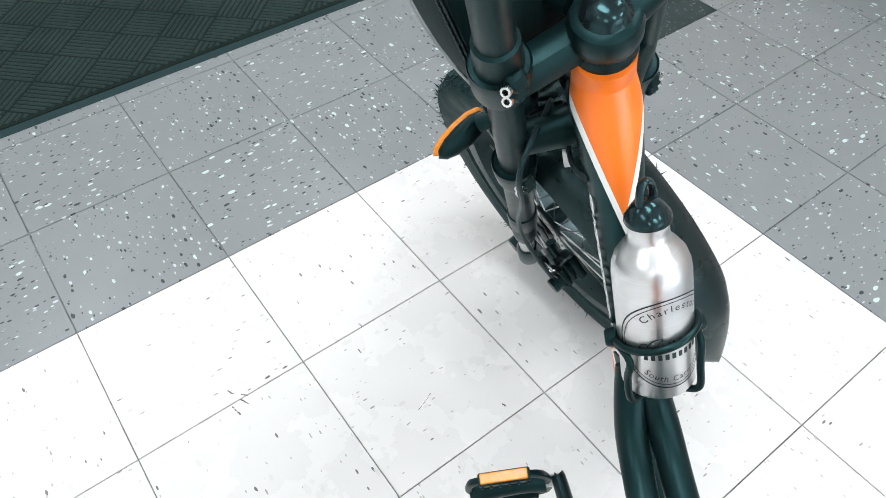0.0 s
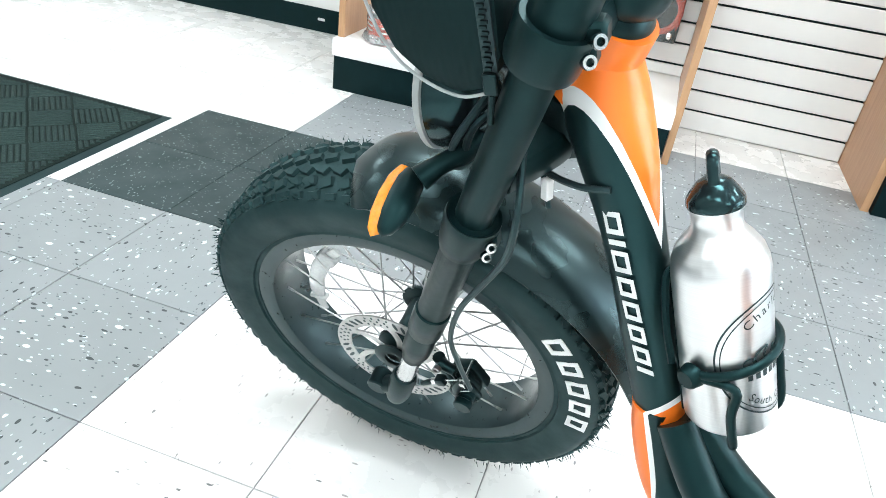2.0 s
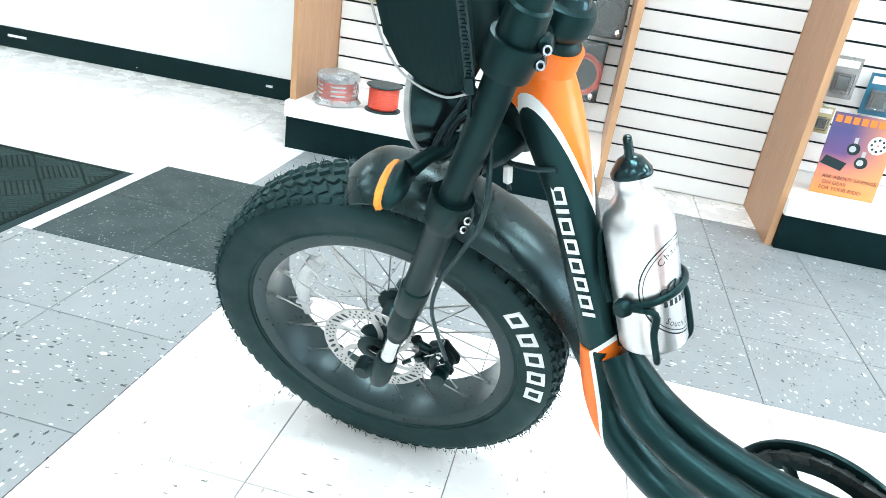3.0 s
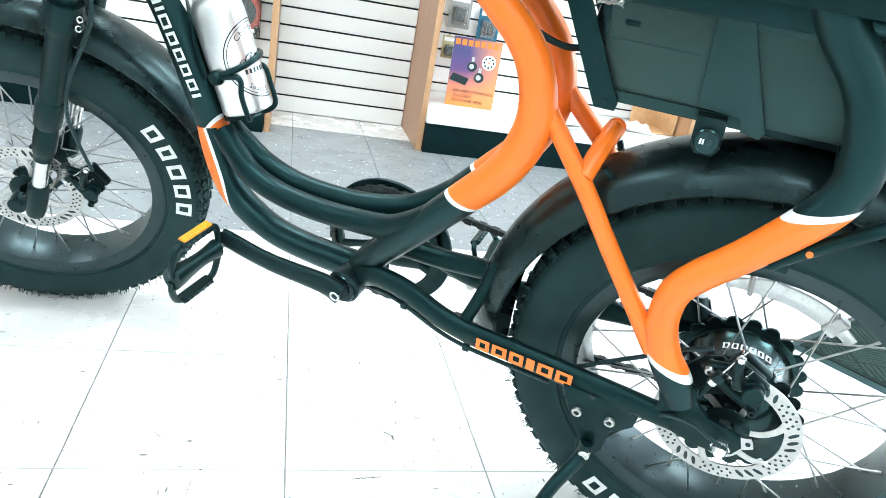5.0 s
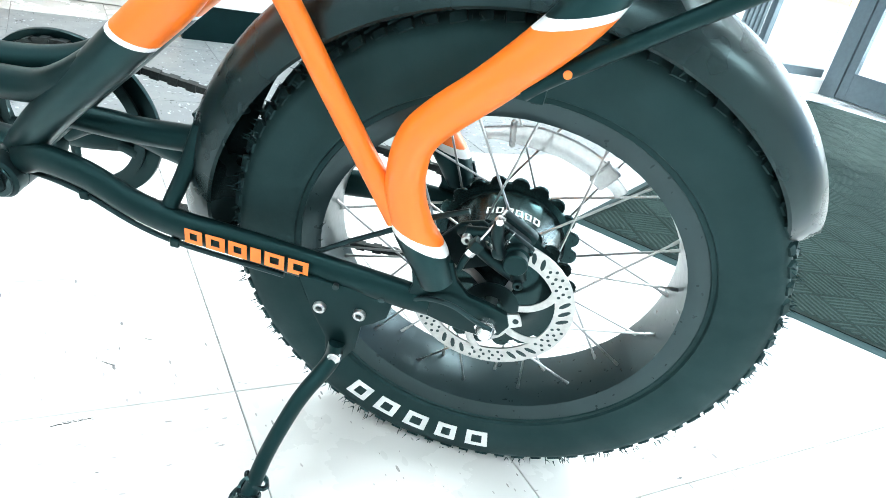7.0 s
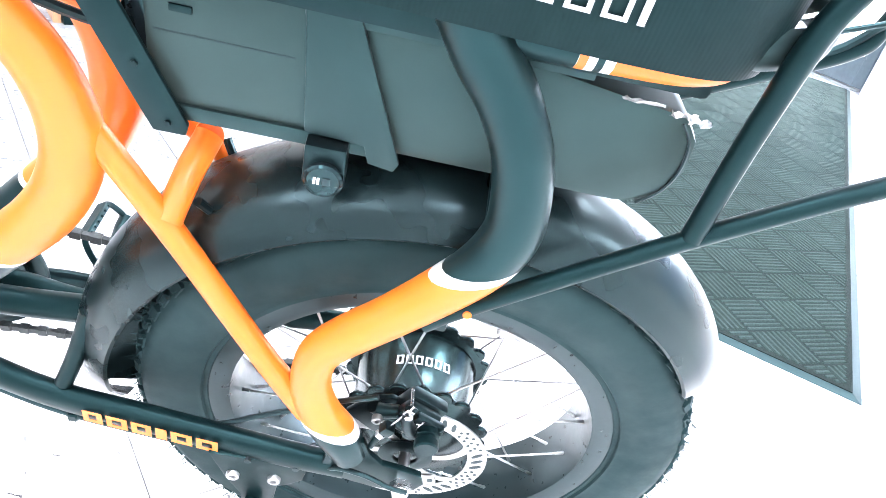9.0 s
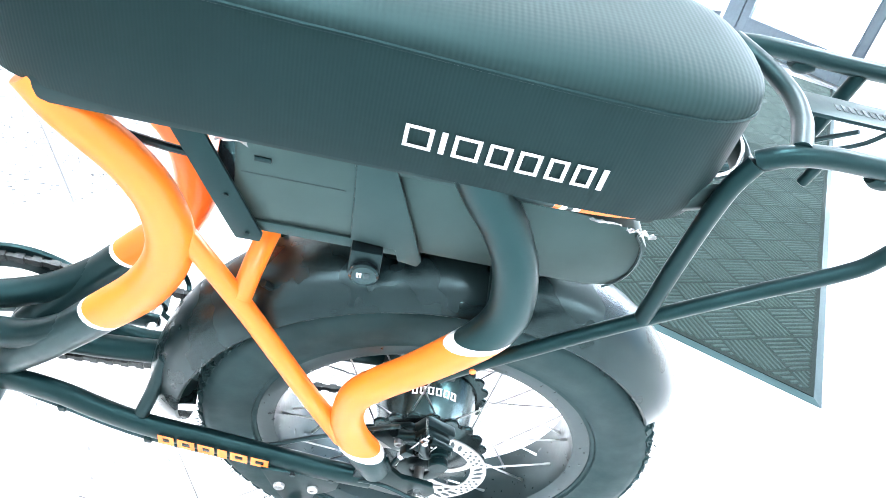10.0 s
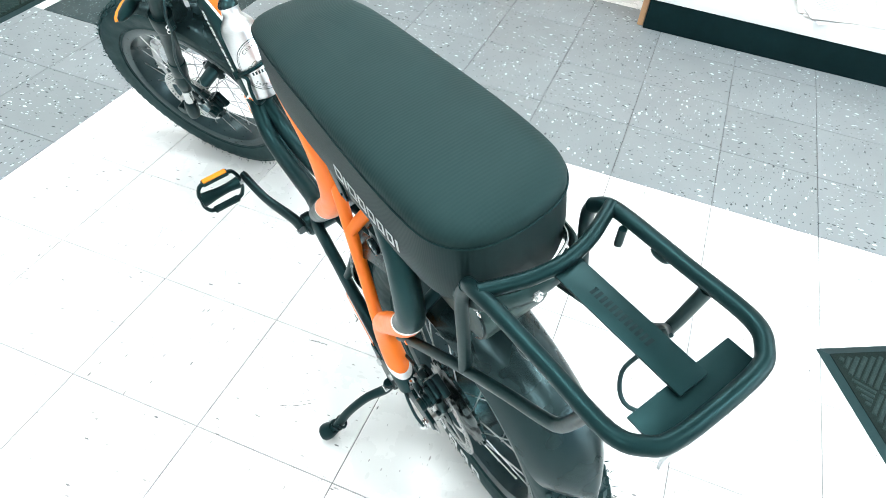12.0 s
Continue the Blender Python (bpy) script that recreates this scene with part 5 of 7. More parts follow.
pedal(0.692, 0.330, 1, 98)
pedal(0.392, 0.236, -1, 62)
_MC = Matrix.Translation((BX, -0.084, BZ)) @ Matrix.Rotation(radians(-90), 4, "X")
_ring_bm = lathe([(0.079, -0.002), (0.092, -0.002), (0.092, 0.002), (0.079, 0.002)], 64, _MC, True)
for _k in range(5):
    _a = 2 * math.pi * _k / 5 + 0.3
    _t = tube([(0.012 * math.cos(_a), 0.012 * math.sin(_a), 0, 0.009), (0.045 * math.cos(_a), 0.045 * math.sin(_a), 0, 0.0065), (0.083 * math.cos(_a), 0.083 * math.sin(_a), 0, 0.008)], seg=8, n=3, side=(0, 0, 1), flat=0.4)
    _t.transform(_MC)
    _ring_bm = join(_ring_bm, _t)
bpart("chainring", _ring_bm, BLACK_METAL, label="black chainring with guard")
bpart("chain_guard", lathe([(0.085, -0.012), (0.108, -0.012), (0.109, -0.009), (0.108, -0.006), (0.085, -0.006)], 64, _MC, True), BLACK_PLASTIC)
# chain round the chainring and the sprocket
CHAIN = plain("dark_oily_chain", (0.035, 0.042, 0.042), 0.36, 0.6, vary=0.3, scale=300)
_path = []
_r1, _r2 = 0.096, 0.034
for _k in range(40):
    _a = radians(100 - 200 * _k / 39)
    _path.append((BX + _r1 * math.cos(_a), BZ + _r1 * math.sin(_a)))
_path += [(BX - 0.015 - (BX - 0.015) * f, BZ - _r1 + (HZ - 0.085 - BZ + _r1) * f) for f in np.linspace(0.02, 0.98, 60)]
for _k in range(16):
    _a = radians(270 - 180 * _k / 15)
    _path.append((0.0 + (_r2 if _k > 4 else 0.06) * math.cos(_a), HZ + (_r2 if _k > 4 else 0.085 - 0.012 * _k) * math.sin(_a)))
_path += [((BX - 0.015) * f, HZ + _r2 + (BZ + _r1 - HZ - _r2) * f) for f in np.linspace(0.02, 0.98, 60)]
_vs, _fs = [], []
_P = [np.array(p) for p in _path] + [np.array(_path[0])]
_acc, _next = 0.0, 0.0
_links = []
for _a, _b in zip(_P, _P[1:]):
    _L = float(np.linalg.norm(_b - _a))
    while _L > 0 and _next <= _acc + _L:
        _c = _a + (_b - _a) * ((_next - _acc) / _L)
        _links.append((_c, (_b - _a) / _L))
        _next += 0.0105
    _acc += _L
for _k, (_c, _d) in enumerate(_links):
    _w = 0.0042 if _k % 2 else 0.0028
    _n = np.array((-_d[1], _d[0]))
    _b = len(_vs)
    for _y in (-0.084 - _w, -0.084 + _w):
        for _s1, _s2 in ((-1, -1), (1, -1), (1, 1), (-1, 1)):
            _q = _c + _d * _s1 * 0.0056 + _n * _s2 * (0.0050 if _k % 2 else 0.0040)
            _vs.append((_q[0], _y, _q[1]))
    _fs += [tuple(_b + i for i in f) for f in ((3, 2, 1, 0), (4, 5, 6, 7), (0, 1, 5, 4), (1, 2, 6, 5), (2, 3, 7, 6), (3, 0, 4, 7))]
_me = bpy.data.meshes.new("chain")
_me.from_pydata(_vs, [], _fs)
_me.materials.append(CHAIN)
_ob = new("chain", _me)
_ob.parent = bike
tagged(_ob, "dark roller chain")
for _k in range(5):
    bpart("sprocket", lathe([(0.012, 0), (0.028 + 0.006 * _k, 0), (0.028 + 0.006 * _k, 0.0018), (0.012, 0.0018)], 32, Matrix.Translation((0, -0.096 + _k * 0.0042, HZ)) @ Matrix.Rotation(radians(-90), 4, "X"), True), DULL_STEEL)
bpart("derailleur", join(plate([(0.01, 0.262), (0.035, 0.250), (0.045, 0.19), (0.030, 0.165), (0.012, 0.175), (0.0, 0.24)], -0.088, -0.078, 0.002), rod((0.03, -0.09, 0.18), (0.03, -0.062, 0.18), 0.016, seg=20)), BLACK_METAL)
_run = [(0.505, 0.034, 0.284), (0.470, 0.048, 0.293), (0.433, 0.055, 0.290), (0.381, 0.060, 0.272), (0.334, 0.066, 0.266), (0.270, 0.074, 0.268), (0.215, 0.080, 0.270)]
bpart("frame_cable", tube([(*p, 0.003) for p in _run], seg=8, n=7), CABLE_BLACK)
for _p in (_run[2], _run[4]):
    bpart("cable_clip", box(_p[0] - 0.005, _p[0] + 0.005, _p[1] - 0.004, _p[1] + 0.005, _p[2] - 0.005, _p[2] + 0.006, 0.0015, 1), BLACK_PLASTIC)
bpart("seat_cable", tube([(0.36, 0.03, 0.70, 0.004), (0.30, 0.0, 0.665, 0.004), (0.265, 0.0, 0.668, 0.004), (0.24, 0.0, 0.69, 0.004)], seg=8, n=6), CABLE_BLACK)

# -- kickstand --
stand = bpart("kickstand", plate([(0.196, 0.290), (0.100, 0.290), (0.104, 0.262), (0.116, 0.250), (0.128, 0.242), (0.131, 0.208), (0.144, 0.184), (0.162, 0.188), (0.164, 0.216), (0.179, 0.245)], 0.089, 0.097, 0.002), BLACK_PAINT, label="black kickstand wrapped at the foot with plastic film")
SITTED("leg", tube([(0.150, 0.100, 0.214, 0.0105), (0.153, 0.108, 0.192, 0.0115), (0.174, 0.146, 0.166, 0.0105), (0.191, 0.186, 0.126, 0.010), (0.199, 0.211, 0.092, 0.0105), (0.206, 0.227, 0.077, 0.0115)], seg=12, n=6, side=(1, 0, 0), flat=0.8), BLACK_PAINT, stand)
SITTED("foot", tube([(0.203, 0.221, 0.084, 0.0125), (0.209, 0.231, 0.0735, 0.0165), (0.214, 0.239, 0.0665, 0.017), (0.217, 0.243, 0.063, 0.012)], seg=12, n=5, square=0.3), BLACK_PLASTIC, stand)
rng = random.Random(6)
_tw = []
for _k in range(60):
    _f = _k / 59
    _a = _f * 20
    _c = V(0.194 + 0.014 * _f, 0.200 + 0.030 * _f, 0.104 - 0.030 * _f)
    _tw.append((*(_c + V(0.012 * math.cos(_a), 0.010 * math.sin(_a), 0.003 * math.sin(_a * 1.7))), 0.002 + 0.0012 * rng.random()))
SITTED("film_wrap", tube(_tw, seg=5, n=2), BLACK_GLOSS, stand, "crumpled dark film round the foot")
for _x, _z in ((0.1717, 0.257), (0.1314, 0.2595)):
    _bolt = SITTED("stand_bolt", lathe([(0.0030, 0.0), (0.0062, 0.0), (0.0066, 0.002), (0.0066, 0.0085), (0.0058, 0.0098), (0.0034, 0.0098), (0.0030, 0.0088)], 20, Matrix.Translation((_x, 0.092, _z)) @ Matrix.Rotation(radians(-90), 4, "X"), True), DULL_STEEL, stand, "steel socket bolt")
    SITTED("socket", rod((_x, 0.092, _z), (_x, 0.0985, _z), 0.0031, seg=6), BLACK_INK, _bolt)
SITTED("pivot_bolt", rod((0.149, 0.097, 0.203), (0.149, 0.114, 0.203), 0.007, seg=16, bevel=0.0015), STEEL, stand)
for _x, _z in ((0.158, 0.288), (0.112, 0.286)):
    bpart("stay_hole", rod((_x, 0.090, _z), (_x, 0.0995, _z), 0.0032, seg=12), BLACK_INK)

# -- brakes --
def caliper(at, steer, turn):
    """Mechanical disc caliper: a two-part body, adjuster knob, lever arm with its spring and cable."""
    m = Matrix.Translation(at) @ Matrix.Rotation(radians(turn), 4, "Y")
    ring = lambda r0, r1, y0, y1: [(r0, y0), (r1, y0), (r1, y1 - 0.0006), (r1 - 0.0006, y1), (r0, y1)]
    out = lambda x, y, z: m @ Matrix.Translation((x, y, z)) @ Matrix.Rotation(radians(-90), 4, "X")
    c = bpart("brake_caliper", join(box(-0.016, 0.016, -0.022, -0.007, -0.022, 0.020, 0.005, 2, m), box(-0.013, 0.013, -0.007, 0.003, -0.016, 0.022, 0.004, 2, m), box(-0.015, 0.010, 0.003, 0.012, -0.019, 0.013, 0.004, 2, m)), BLACK_METAL, label="black mechanical disc brake caliper", steer=steer)
    pieces = [
        ("mount_arm", tube([(*(m @ V(0.010, -0.003, -0.018)), 0.007), (*(m @ V(0.022, -0.004, -0.029)), 0.0075), (*(m @ V(0.029, -0.005, -0.036)), 0.008)], seg=12, n=4), BLACK_METAL),
        ("mount_arm", tube([(*(m @ V(0.008, -0.003, 0.018)), 0.0065), (*(m @ V(0.017, -0.004, 0.027)), 0.007), (*(m @ V(0.022, -0.005, 0.032)), 0.0075)], seg=12, n=4), BLACK_METAL),
        ("adapter", tube([(*(m @ V(0.031, -0.010, -0.040)), 0.008), (*(m @ V(0.033, -0.011, 0.0)), 0.0065), (*(m @ V(0.024, -0.010, 0.036)), 0.008)], seg=12, n=5), BLACK_METAL),
        ("adjuster", lathe([(0, 0.020), (0.0100, 0.020), (0.0112, 0.0185), (0.0112, 0.012), (0.0096, 0.011), (0.0096, 0.0085), (0.0118, 0.0075), (0.0124, 0.002), (0.0124, 0.0), (0, 0.0)], 28, out(-0.001, 0.010, -0.008)), BLACK_PLASTIC),
        ("lever_arm", tube([(*(m @ V(0.004, 0.014, 0.006)), 0.0062), (*(m @ V(-0.006, 0.017, 0.018)), 0.0058), (*(m @ V(-0.018, 0.018, 0.027)), 0.0050), (*(m @ V(-0.026, 0.018, 0.031)), 0.0044)], seg=12, n=4, square=0.3), BLACK_METAL),
        ("pivot_cap", lathe([(0, 0.0065), (0.0055, 0.0065), (0.0075, 0.005), (0.0080, 0.0), (0, 0.0)], 20, out(0.005, 0.013, 0.006)), BLACK_METAL),
        ("cable_stop", box(0.008, 0.020, 0.010, 0.021, 0.020, 0.031, 0.002, 2, m), BLACK_METAL),
        ("barrel_nut", rod(m @ V(0.020, 0.0165, 0.0255), m @ V(0.026, 0.0168, 0.025), 0.0050, seg=6), STEEL),
        ("cable_boot", tube([(*(m @ V(0.026, 0.0168, 0.025)), 0.0038), (*(m @ V(0.036, 0.017, 0.023)), 0.0034), (*(m @ V(0.046, 0.017, 0.020)), 0.0030)], seg=10, n=4), BLACK_PLASTIC),
        ("brake_cable", rod(m @ V(-0.036, 0.020, 0.033), m @ V(0.012, 0.0165, 0.0265), 0.0010, seg=6), STEEL),
        ("cable_clamp", box(-0.028, -0.020, 0.019, 0.0215, 0.0265, 0.0345, 0.001, 1, m), DULL_STEEL),
        ("cable_bolt", rod(m @ V(-0.024, 0.0215, 0.0305), m @ V(-0.024, 0.0255, 0.0305), 0.0036, seg=6), STEEL),
        ("mount_bolt", lathe(ring(0.0022, 0.0050, 0.0, 0.006), 16, out(0.029, 0.002, -0.036), True), BLACK_METAL),
        ("mount_bolt", lathe(ring(0.0022, 0.0050, 0.0, 0.006), 16, out(0.022, 0.002, 0.032), True), DULL_STEEL),
        ("body_bolt", lathe(ring(0.0014, 0.0034, 0.0, 0.003), 14, out(-0.011, 0.011, -0.015), True), BLACK_METAL),
        ("body_bolt", lathe(ring(0.0014, 0.0034, 0.0, 0.003), 14, out(0.007, 0.011, -0.016), True), DULL_STEEL),
        ("pad_pin", rod(m @ V(-0.014, -0.016, 0.020), m @ V(-0.014, 0.006, 0.020), 0.0016, seg=8), STEEL),
        ("spring", tube([(*(m @ V(0.005 + 0.0072 * math.cos(k * 0.9), 0.0125 + 0.00025 * k, 0.006 + 0.0072 * math.sin(k * 0.9))), 0.0008) for k in range(22)], seg=5, n=2), STEEL),
        ("spring_leg", rod(m @ V(-0.002, 0.018, 0.008), m @ V(-0.022, 0.0195, 0.012), 0.0008, seg=6), STEEL),
        ("clip", box(-0.008, 0.000, 0.0115, 0.0135, 0.004, 0.009, 0.0008, 1, m), STEEL)]
    pieces += [("fin", box(-0.0135 + 0.0055 * k, -0.0110 + 0.0055 * k, 0.002, 0.0065, 0.012, 0.0235, 0.0008, 1, m), BLACK_METAL) for k in range(4)]
    for name, bits, mat in pieces:
        if steer:
            bits.transform(STEER)
        bits.transform(SIT)
        part(name, bits, mat, c)


caliper((0.008, 0.078, 0.375), False, 62)
bpart("caliper_mount", plate([(0.075, 0.345), (0.055, 0.372), (0.035, 0.380), (0.0, 0.360), (0.012, 0.335), (0.045, 0.318)], 0.058, 0.064, 0.002), BLACK_METAL)
bpart("brake_hose", tube([(0.05, 0.078, 0.398, 0.0028), (0.085, 0.076, 0.378, 0.0028), (0.116, 0.074, 0.354, 0.0028), (0.154, 0.072, 0.327, 0.0028), (0.191, 0.071, 0.301, 0.0028), (0.235, 0.066, 0.284, 0.0028)], seg=8, n=6), CABLE_BLACK)
bpart("motor_cable", tube([(0.004, 0.108, 0.291, 0.0026), (0.022, 0.110, 0.300, 0.0026), (0.046, 0.107, 0.309, 0.0026), (0.072, 0.100, 0.303, 0.0026), (0.100, 0.092, 0.283, 0.0026), (0.150, 0.084, 0.274, 0.0026)], seg=8, n=6), CABLE_BLACK)

# -- fork and steering --
LEG = 0.084  # from the middle plane to a leg


def leg_at(z, y):
    return V(0.885 + (0.823 - z) * 0.439, y, z)


for _s in (1, -1):
    y = LEG * _s
    # (height, radius) down the leg
    prof = [(0.93, 0.0160), (0.842, 0.0160), (0.840, 0.0192), (0.826, 0.0200), (0.812, 0.0206), (0.8115, 0.0246), (0.813, 0.0258), (0.809, 0.0266), (0.802, 0.0262), (0.785, 0.0256), (0.781, 0.0246), (0.780, 0.0164), (0.631, 0.0162), (0.6305, 0.0215), (0.632, 0.0238), (0.628, 0.0245), (0.620, 0.0240), (0.600, 0.0222), (0.590, 0.0200), (0.586, 0.0170), (0.484, 0.0168), (0.482, 0.0188), (0.474, 0.0194), (0.442, 0.0190), (0.438, 0.0158), (0.430, 0.0166), (0.412, 0.0174), (0.394, 0.0166), (0.390, 0.0138), (0.378, 0.0134)]
    axis = (leg_at(0.3, 0) - leg_at(0.9, 0)).normalized()
    top = leg_at(0.93, y)
    L = lambda z: (leg_at(z, y) - top).length
    q = Matrix.Translation(top) @ axis.to_track_quat("Z", "Y").to_matrix().to_4x4()
    leg = bpart("fork_leg", lathe([(0, 0)] + [(r, L(z)) for z, r in prof] + [(0, L(0.378))], 32, q), BLACK_PAINT, label="satin black suspension fork leg", steer=True)
    _bm = lathe([(0, L(0.384)), (0.0115, L(0.384)), (0.0115, L(0.318)), (0, L(0.318))], 24, q)
    _bm.transform(SIT @ STEER)
    part("stanchion", _bm, STEEL, leg, "bright chromed slider")
    _bm = join(lathe([(0, L(0.328)), (0.0135, L(0.328)), (0.0160, L(0.322)), (0.0160, L(0.280)), (0.0135, L(0.268)), (0, L(0.268))], 24, q), rod((FX, y * 0.82, FZ), (FX, y * 1.12, FZ), 0.014, seg=20, bevel=0.002), tube([leg_at(0.30, y), V(FX - 0.01, y, FZ)], 0.012, 12, 2))
    _bm.transform(SIT @ STEER)
    part("fork_end", _bm, BLACK_METAL, leg)
    for _z in (0.810, 0.796, 0.614, 0.601):
        _c = leg_at(_z, LEG * _s)
        hi = _z > 0.7
        _o = V(-0.0265 if hi else -0.0235, 0.007 * _s, -0.004)
        _bm = join(box(-0.014, 0.006, -0.010, 0.006, -0.0085, 0.0085, 0.003, 1, Matrix.Translation(_c + _o + V(0.010, -0.004 * _s, 0))))
        _bm.transform(SIT @ STEER)
        part("clamp_lug", _bm, BLACK_PAINT, leg)
        _bm = lathe([(0.0023, -0.001), (0.0047, -0.001), (0.0050, 0.002), (0.0044, 0.0045), (0.0026, 0.0045), (0.0023, 0.002)], 20, Matrix.Translation(_c + _o + V(0, 0.005 * _s, 0)) @ Matrix.Rotation(radians(-62 * _s), 4, "X") @ Matrix.Rotation(radians(-35), 4, "Y"), True)
        _bm.transform(SIT @ STEER)
        part("clamp_bolt", _bm, STEEL, leg, "bright socket bolt")

_axis_at = lambda z: V(0.905 + (0.70 - z) / math.tan(radians(69)), 0, z)
bpart("upper_crown", join(tube([(0.896, 0.078, 0.785, 0.018), (0.886, 0.02, 0.785, 0.018), (0.886, -0.02, 0.785, 0.018), (0.896, -0.078, 0.785, 0.018)], seg=14, n=5, square=0.3)), BLACK_PAINT, label="black upper fork crown", steer=True)
bpart("lower_crown", join(tube([(0.947, 0.078, 0.672, 0.015), (0.922, 0.02, 0.668, 0.020), (0.922, -0.02, 0.668, 0.020), (0.947, -0.078, 0.672, 0.015)], seg=14, n=5, square=0.3)), BLACK_PAINT, steer=True)
bpart("steerer_cup", rod(_axis_at(0.704), _axis_at(0.655), 0.032, 0.028, 32, 0.003), BLACK_METAL, steer=True)
_qa = Matrix.Translation(_axis_at(0.762) + V(-0.002, 0, 0)) @ STEER_AXIS.to_track_quat("Z", "Y").to_matrix().to_4x4()
bpart("headset_cap", lathe([(0, 0.002), (0.0265, 0.002), (0.0285, 0.005), (0.0282, 0.010), (0.025, 0.016), (0.021, 0.020), (0, 0.020)], 36, _qa), BLACK_METAL, steer=True)
stem = bpart("stem", join(lathe([(0, 0.016), (0.022, 0.016), (0.028, 0.022), (0.0305, 0.030), (0.0305, 0.042), (0.028, 0.049), (0.023, 0.052), (0, 0.052)], 40, _qa), tube([_qa @ V(0.0, 0.030, 0.036), _qa @ V(0, 0.048, 0.030), _qa @ V(0, 0.060, 0.024)], 0.016, 14, 4), tube([_qa @ V(0.0, 0.0, 0.036), _qa @ V(0.035, 0, 0.044), _qa @ V(0.06, 0, 0.058)], 0.020, 16, 4)), BLACK_PAINT, label="black handlebar stem", steer=True)
_bm = lathe([(0, 0.065), (0.009, 0.0643), (0.015, 0.0615), (0.0188, 0.0575), (0.0202, 0.0530), (0.0212, 0.0520), (0.0212, 0.0510), (0, 0.0510)], 36, _qa)
_bm.transform(SIT @ STEER)
part("top_cap", _bm, BLACK_GLOSS, stem, "glossy black round cap")

caliper((1.028, 0.070, 0.325), True, 24)
bpart("front_brake_hose", tube([(0.930, 0.060, 0.690, 0.0032), (0.925, 0.090, 0.668, 0.0032), (0.926, 0.103, 0.646, 0.0032), (0.937, 0.105, 0.6095, 0.0032), (0.962, 0.105, 0.569, 0.0032), (0.991, 0.105, 0.523, 0.0030), (1.009, 0.105, 0.471, 0.0028), (1.009, 0.103, 0.420, 0.0028), (1.006, 0.098, 0.366, 0.0028)], seg=8, n=6), CABLE_BLACK, steer=True)
bpart("frame_hose", tube([(0.925, 0.03, 0.655, 0.003), (0.90, 0.035, 0.645, 0.003), (0.865, 0.035, 0.648, 0.003), (0.842, 0.026, 0.652, 0.003)], seg=8, n=6), CABLE_BLACK)
bpart("cable_clip", box(0.892, 0.900, 0.034, 0.042, 0.622, 0.642, 0.001, 1), WHITE_INK)
bpart("cable_tail", tube([(0.91, 0.03, 0.655, 0.0026), (0.90, 0.038, 0.64, 0.0026), (0.893, 0.038, 0.615, 0.0026)], seg=8, n=4), CABLE_BLACK)
bpart("front_reflector_mount", tube([(0.925, 0.0, 0.69, 0.006), (0.97, 0.0, 0.67, 0.006), (0.985, 0.0, 0.655, 0.006)], seg=8, n=4), BLACK_METAL, steer=True)

# headlight
_qh = Matrix.Translation((0.965, 0, 0.69)) @ Matrix.Rotation(radians(90), 4, "Y")
headlight = bpart("headlight", lathe([(0, 0), (0.020, 0.0), (0.036, 0.012), (0.046, 0.030), (0.050, 0.050), (0.050, 0.060), (0, 0.060)], 40, _qh), BLACK_GLOSS, label="round black headlight with pale rim", steer=True)
_bm = lathe([(0.0500, 0.054), (0.0525, 0.055), (0.0525, 0.060), (0.0500, 0.062), (0.047, 0.062)], 40, _qh)
_bm.transform(SIT @ STEER)
part("rim", _bm, PIPING, headlight, "pale grey rim")
for _k, _pts in enumerate(([(0.97, 0.02, 0.66), (0.985, 0.05, 0.66), (0.97, 0.055, 0.70), (0.94, 0.04, 0.72)], [(0.968, 0.01, 0.655), (0.995, 0.045, 0.645), (0.99, 0.06, 0.68), (0.955, 0.05, 0.73)], [(0.96, 0.03, 0.67), (0.965, 0.055, 0.645), (0.945, 0.06, 0.665), (0.935, 0.035, 0.70)])):
    _bm = tube([(*p, 0.0035) for p in _pts], seg=8, n=6)
    _bm.transform(SIT @ STEER)
    part("wire", _bm, CABLE_BLACK, headlight)

# turn signals: a short arm, a slim black shell and an amber lens along its front
for _s in (1, -1):
    _bm = tube([(0.975, 0.036 * _s, 0.674, 0.0085), (0.986, 0.054 * _s, 0.668, 0.0095), (0.998, 0.070 * _s, 0.668, 0.0085), (1.012, 0.086 * _s, 0.663, 0.011)], seg=14, n=6)
    blink = bpart("turn_signal", _bm, BLACK_PLASTIC, label="turn signal with amber lens", steer=True)
    d = V(-0.002, 0.0626 * _s, -0.0087).normalized()
    q = Matrix.Translation((1.022, 0.1060 * _s, 0.6550)) @ d.to_track_quat("Z", "Y").to_matrix().to_4x4()
    _prof = [(0, -0.034), (0.0095, -0.030), (0.0150, -0.018), (0.0162, 0.0), (0.0138, 0.018), (0.0080, 0.031), (0, 0.037)]
    _flat = Matrix.Translation((1.022, 0.1060 * _s, 0.6550)) @ Matrix.Diagonal((0.92, 1, 0.80, 1)) @ Matrix.Translation((-1.022, -0.1060 * _s, -0.6550))
    _bm = lathe(_prof, 24, _flat @ q)
    _bm.transform(SIT @ STEER)
    part("housing", _bm, BLACK_PLASTIC, blink)
    _bm = lathe(_prof, 24, Matrix.Translation(V(1.0305, 0.1060 * _s, 0.6550)) @ Matrix.Diagonal((0.62, 1.06, 0.80, 1)) @ Matrix.Translation(V(-1.022, -0.1060 * _s, -0.6550)) @ q)
    _bm.transform(SIT @ STEER)
    part("lens", _bm, AMBER, blink, "amber lens")

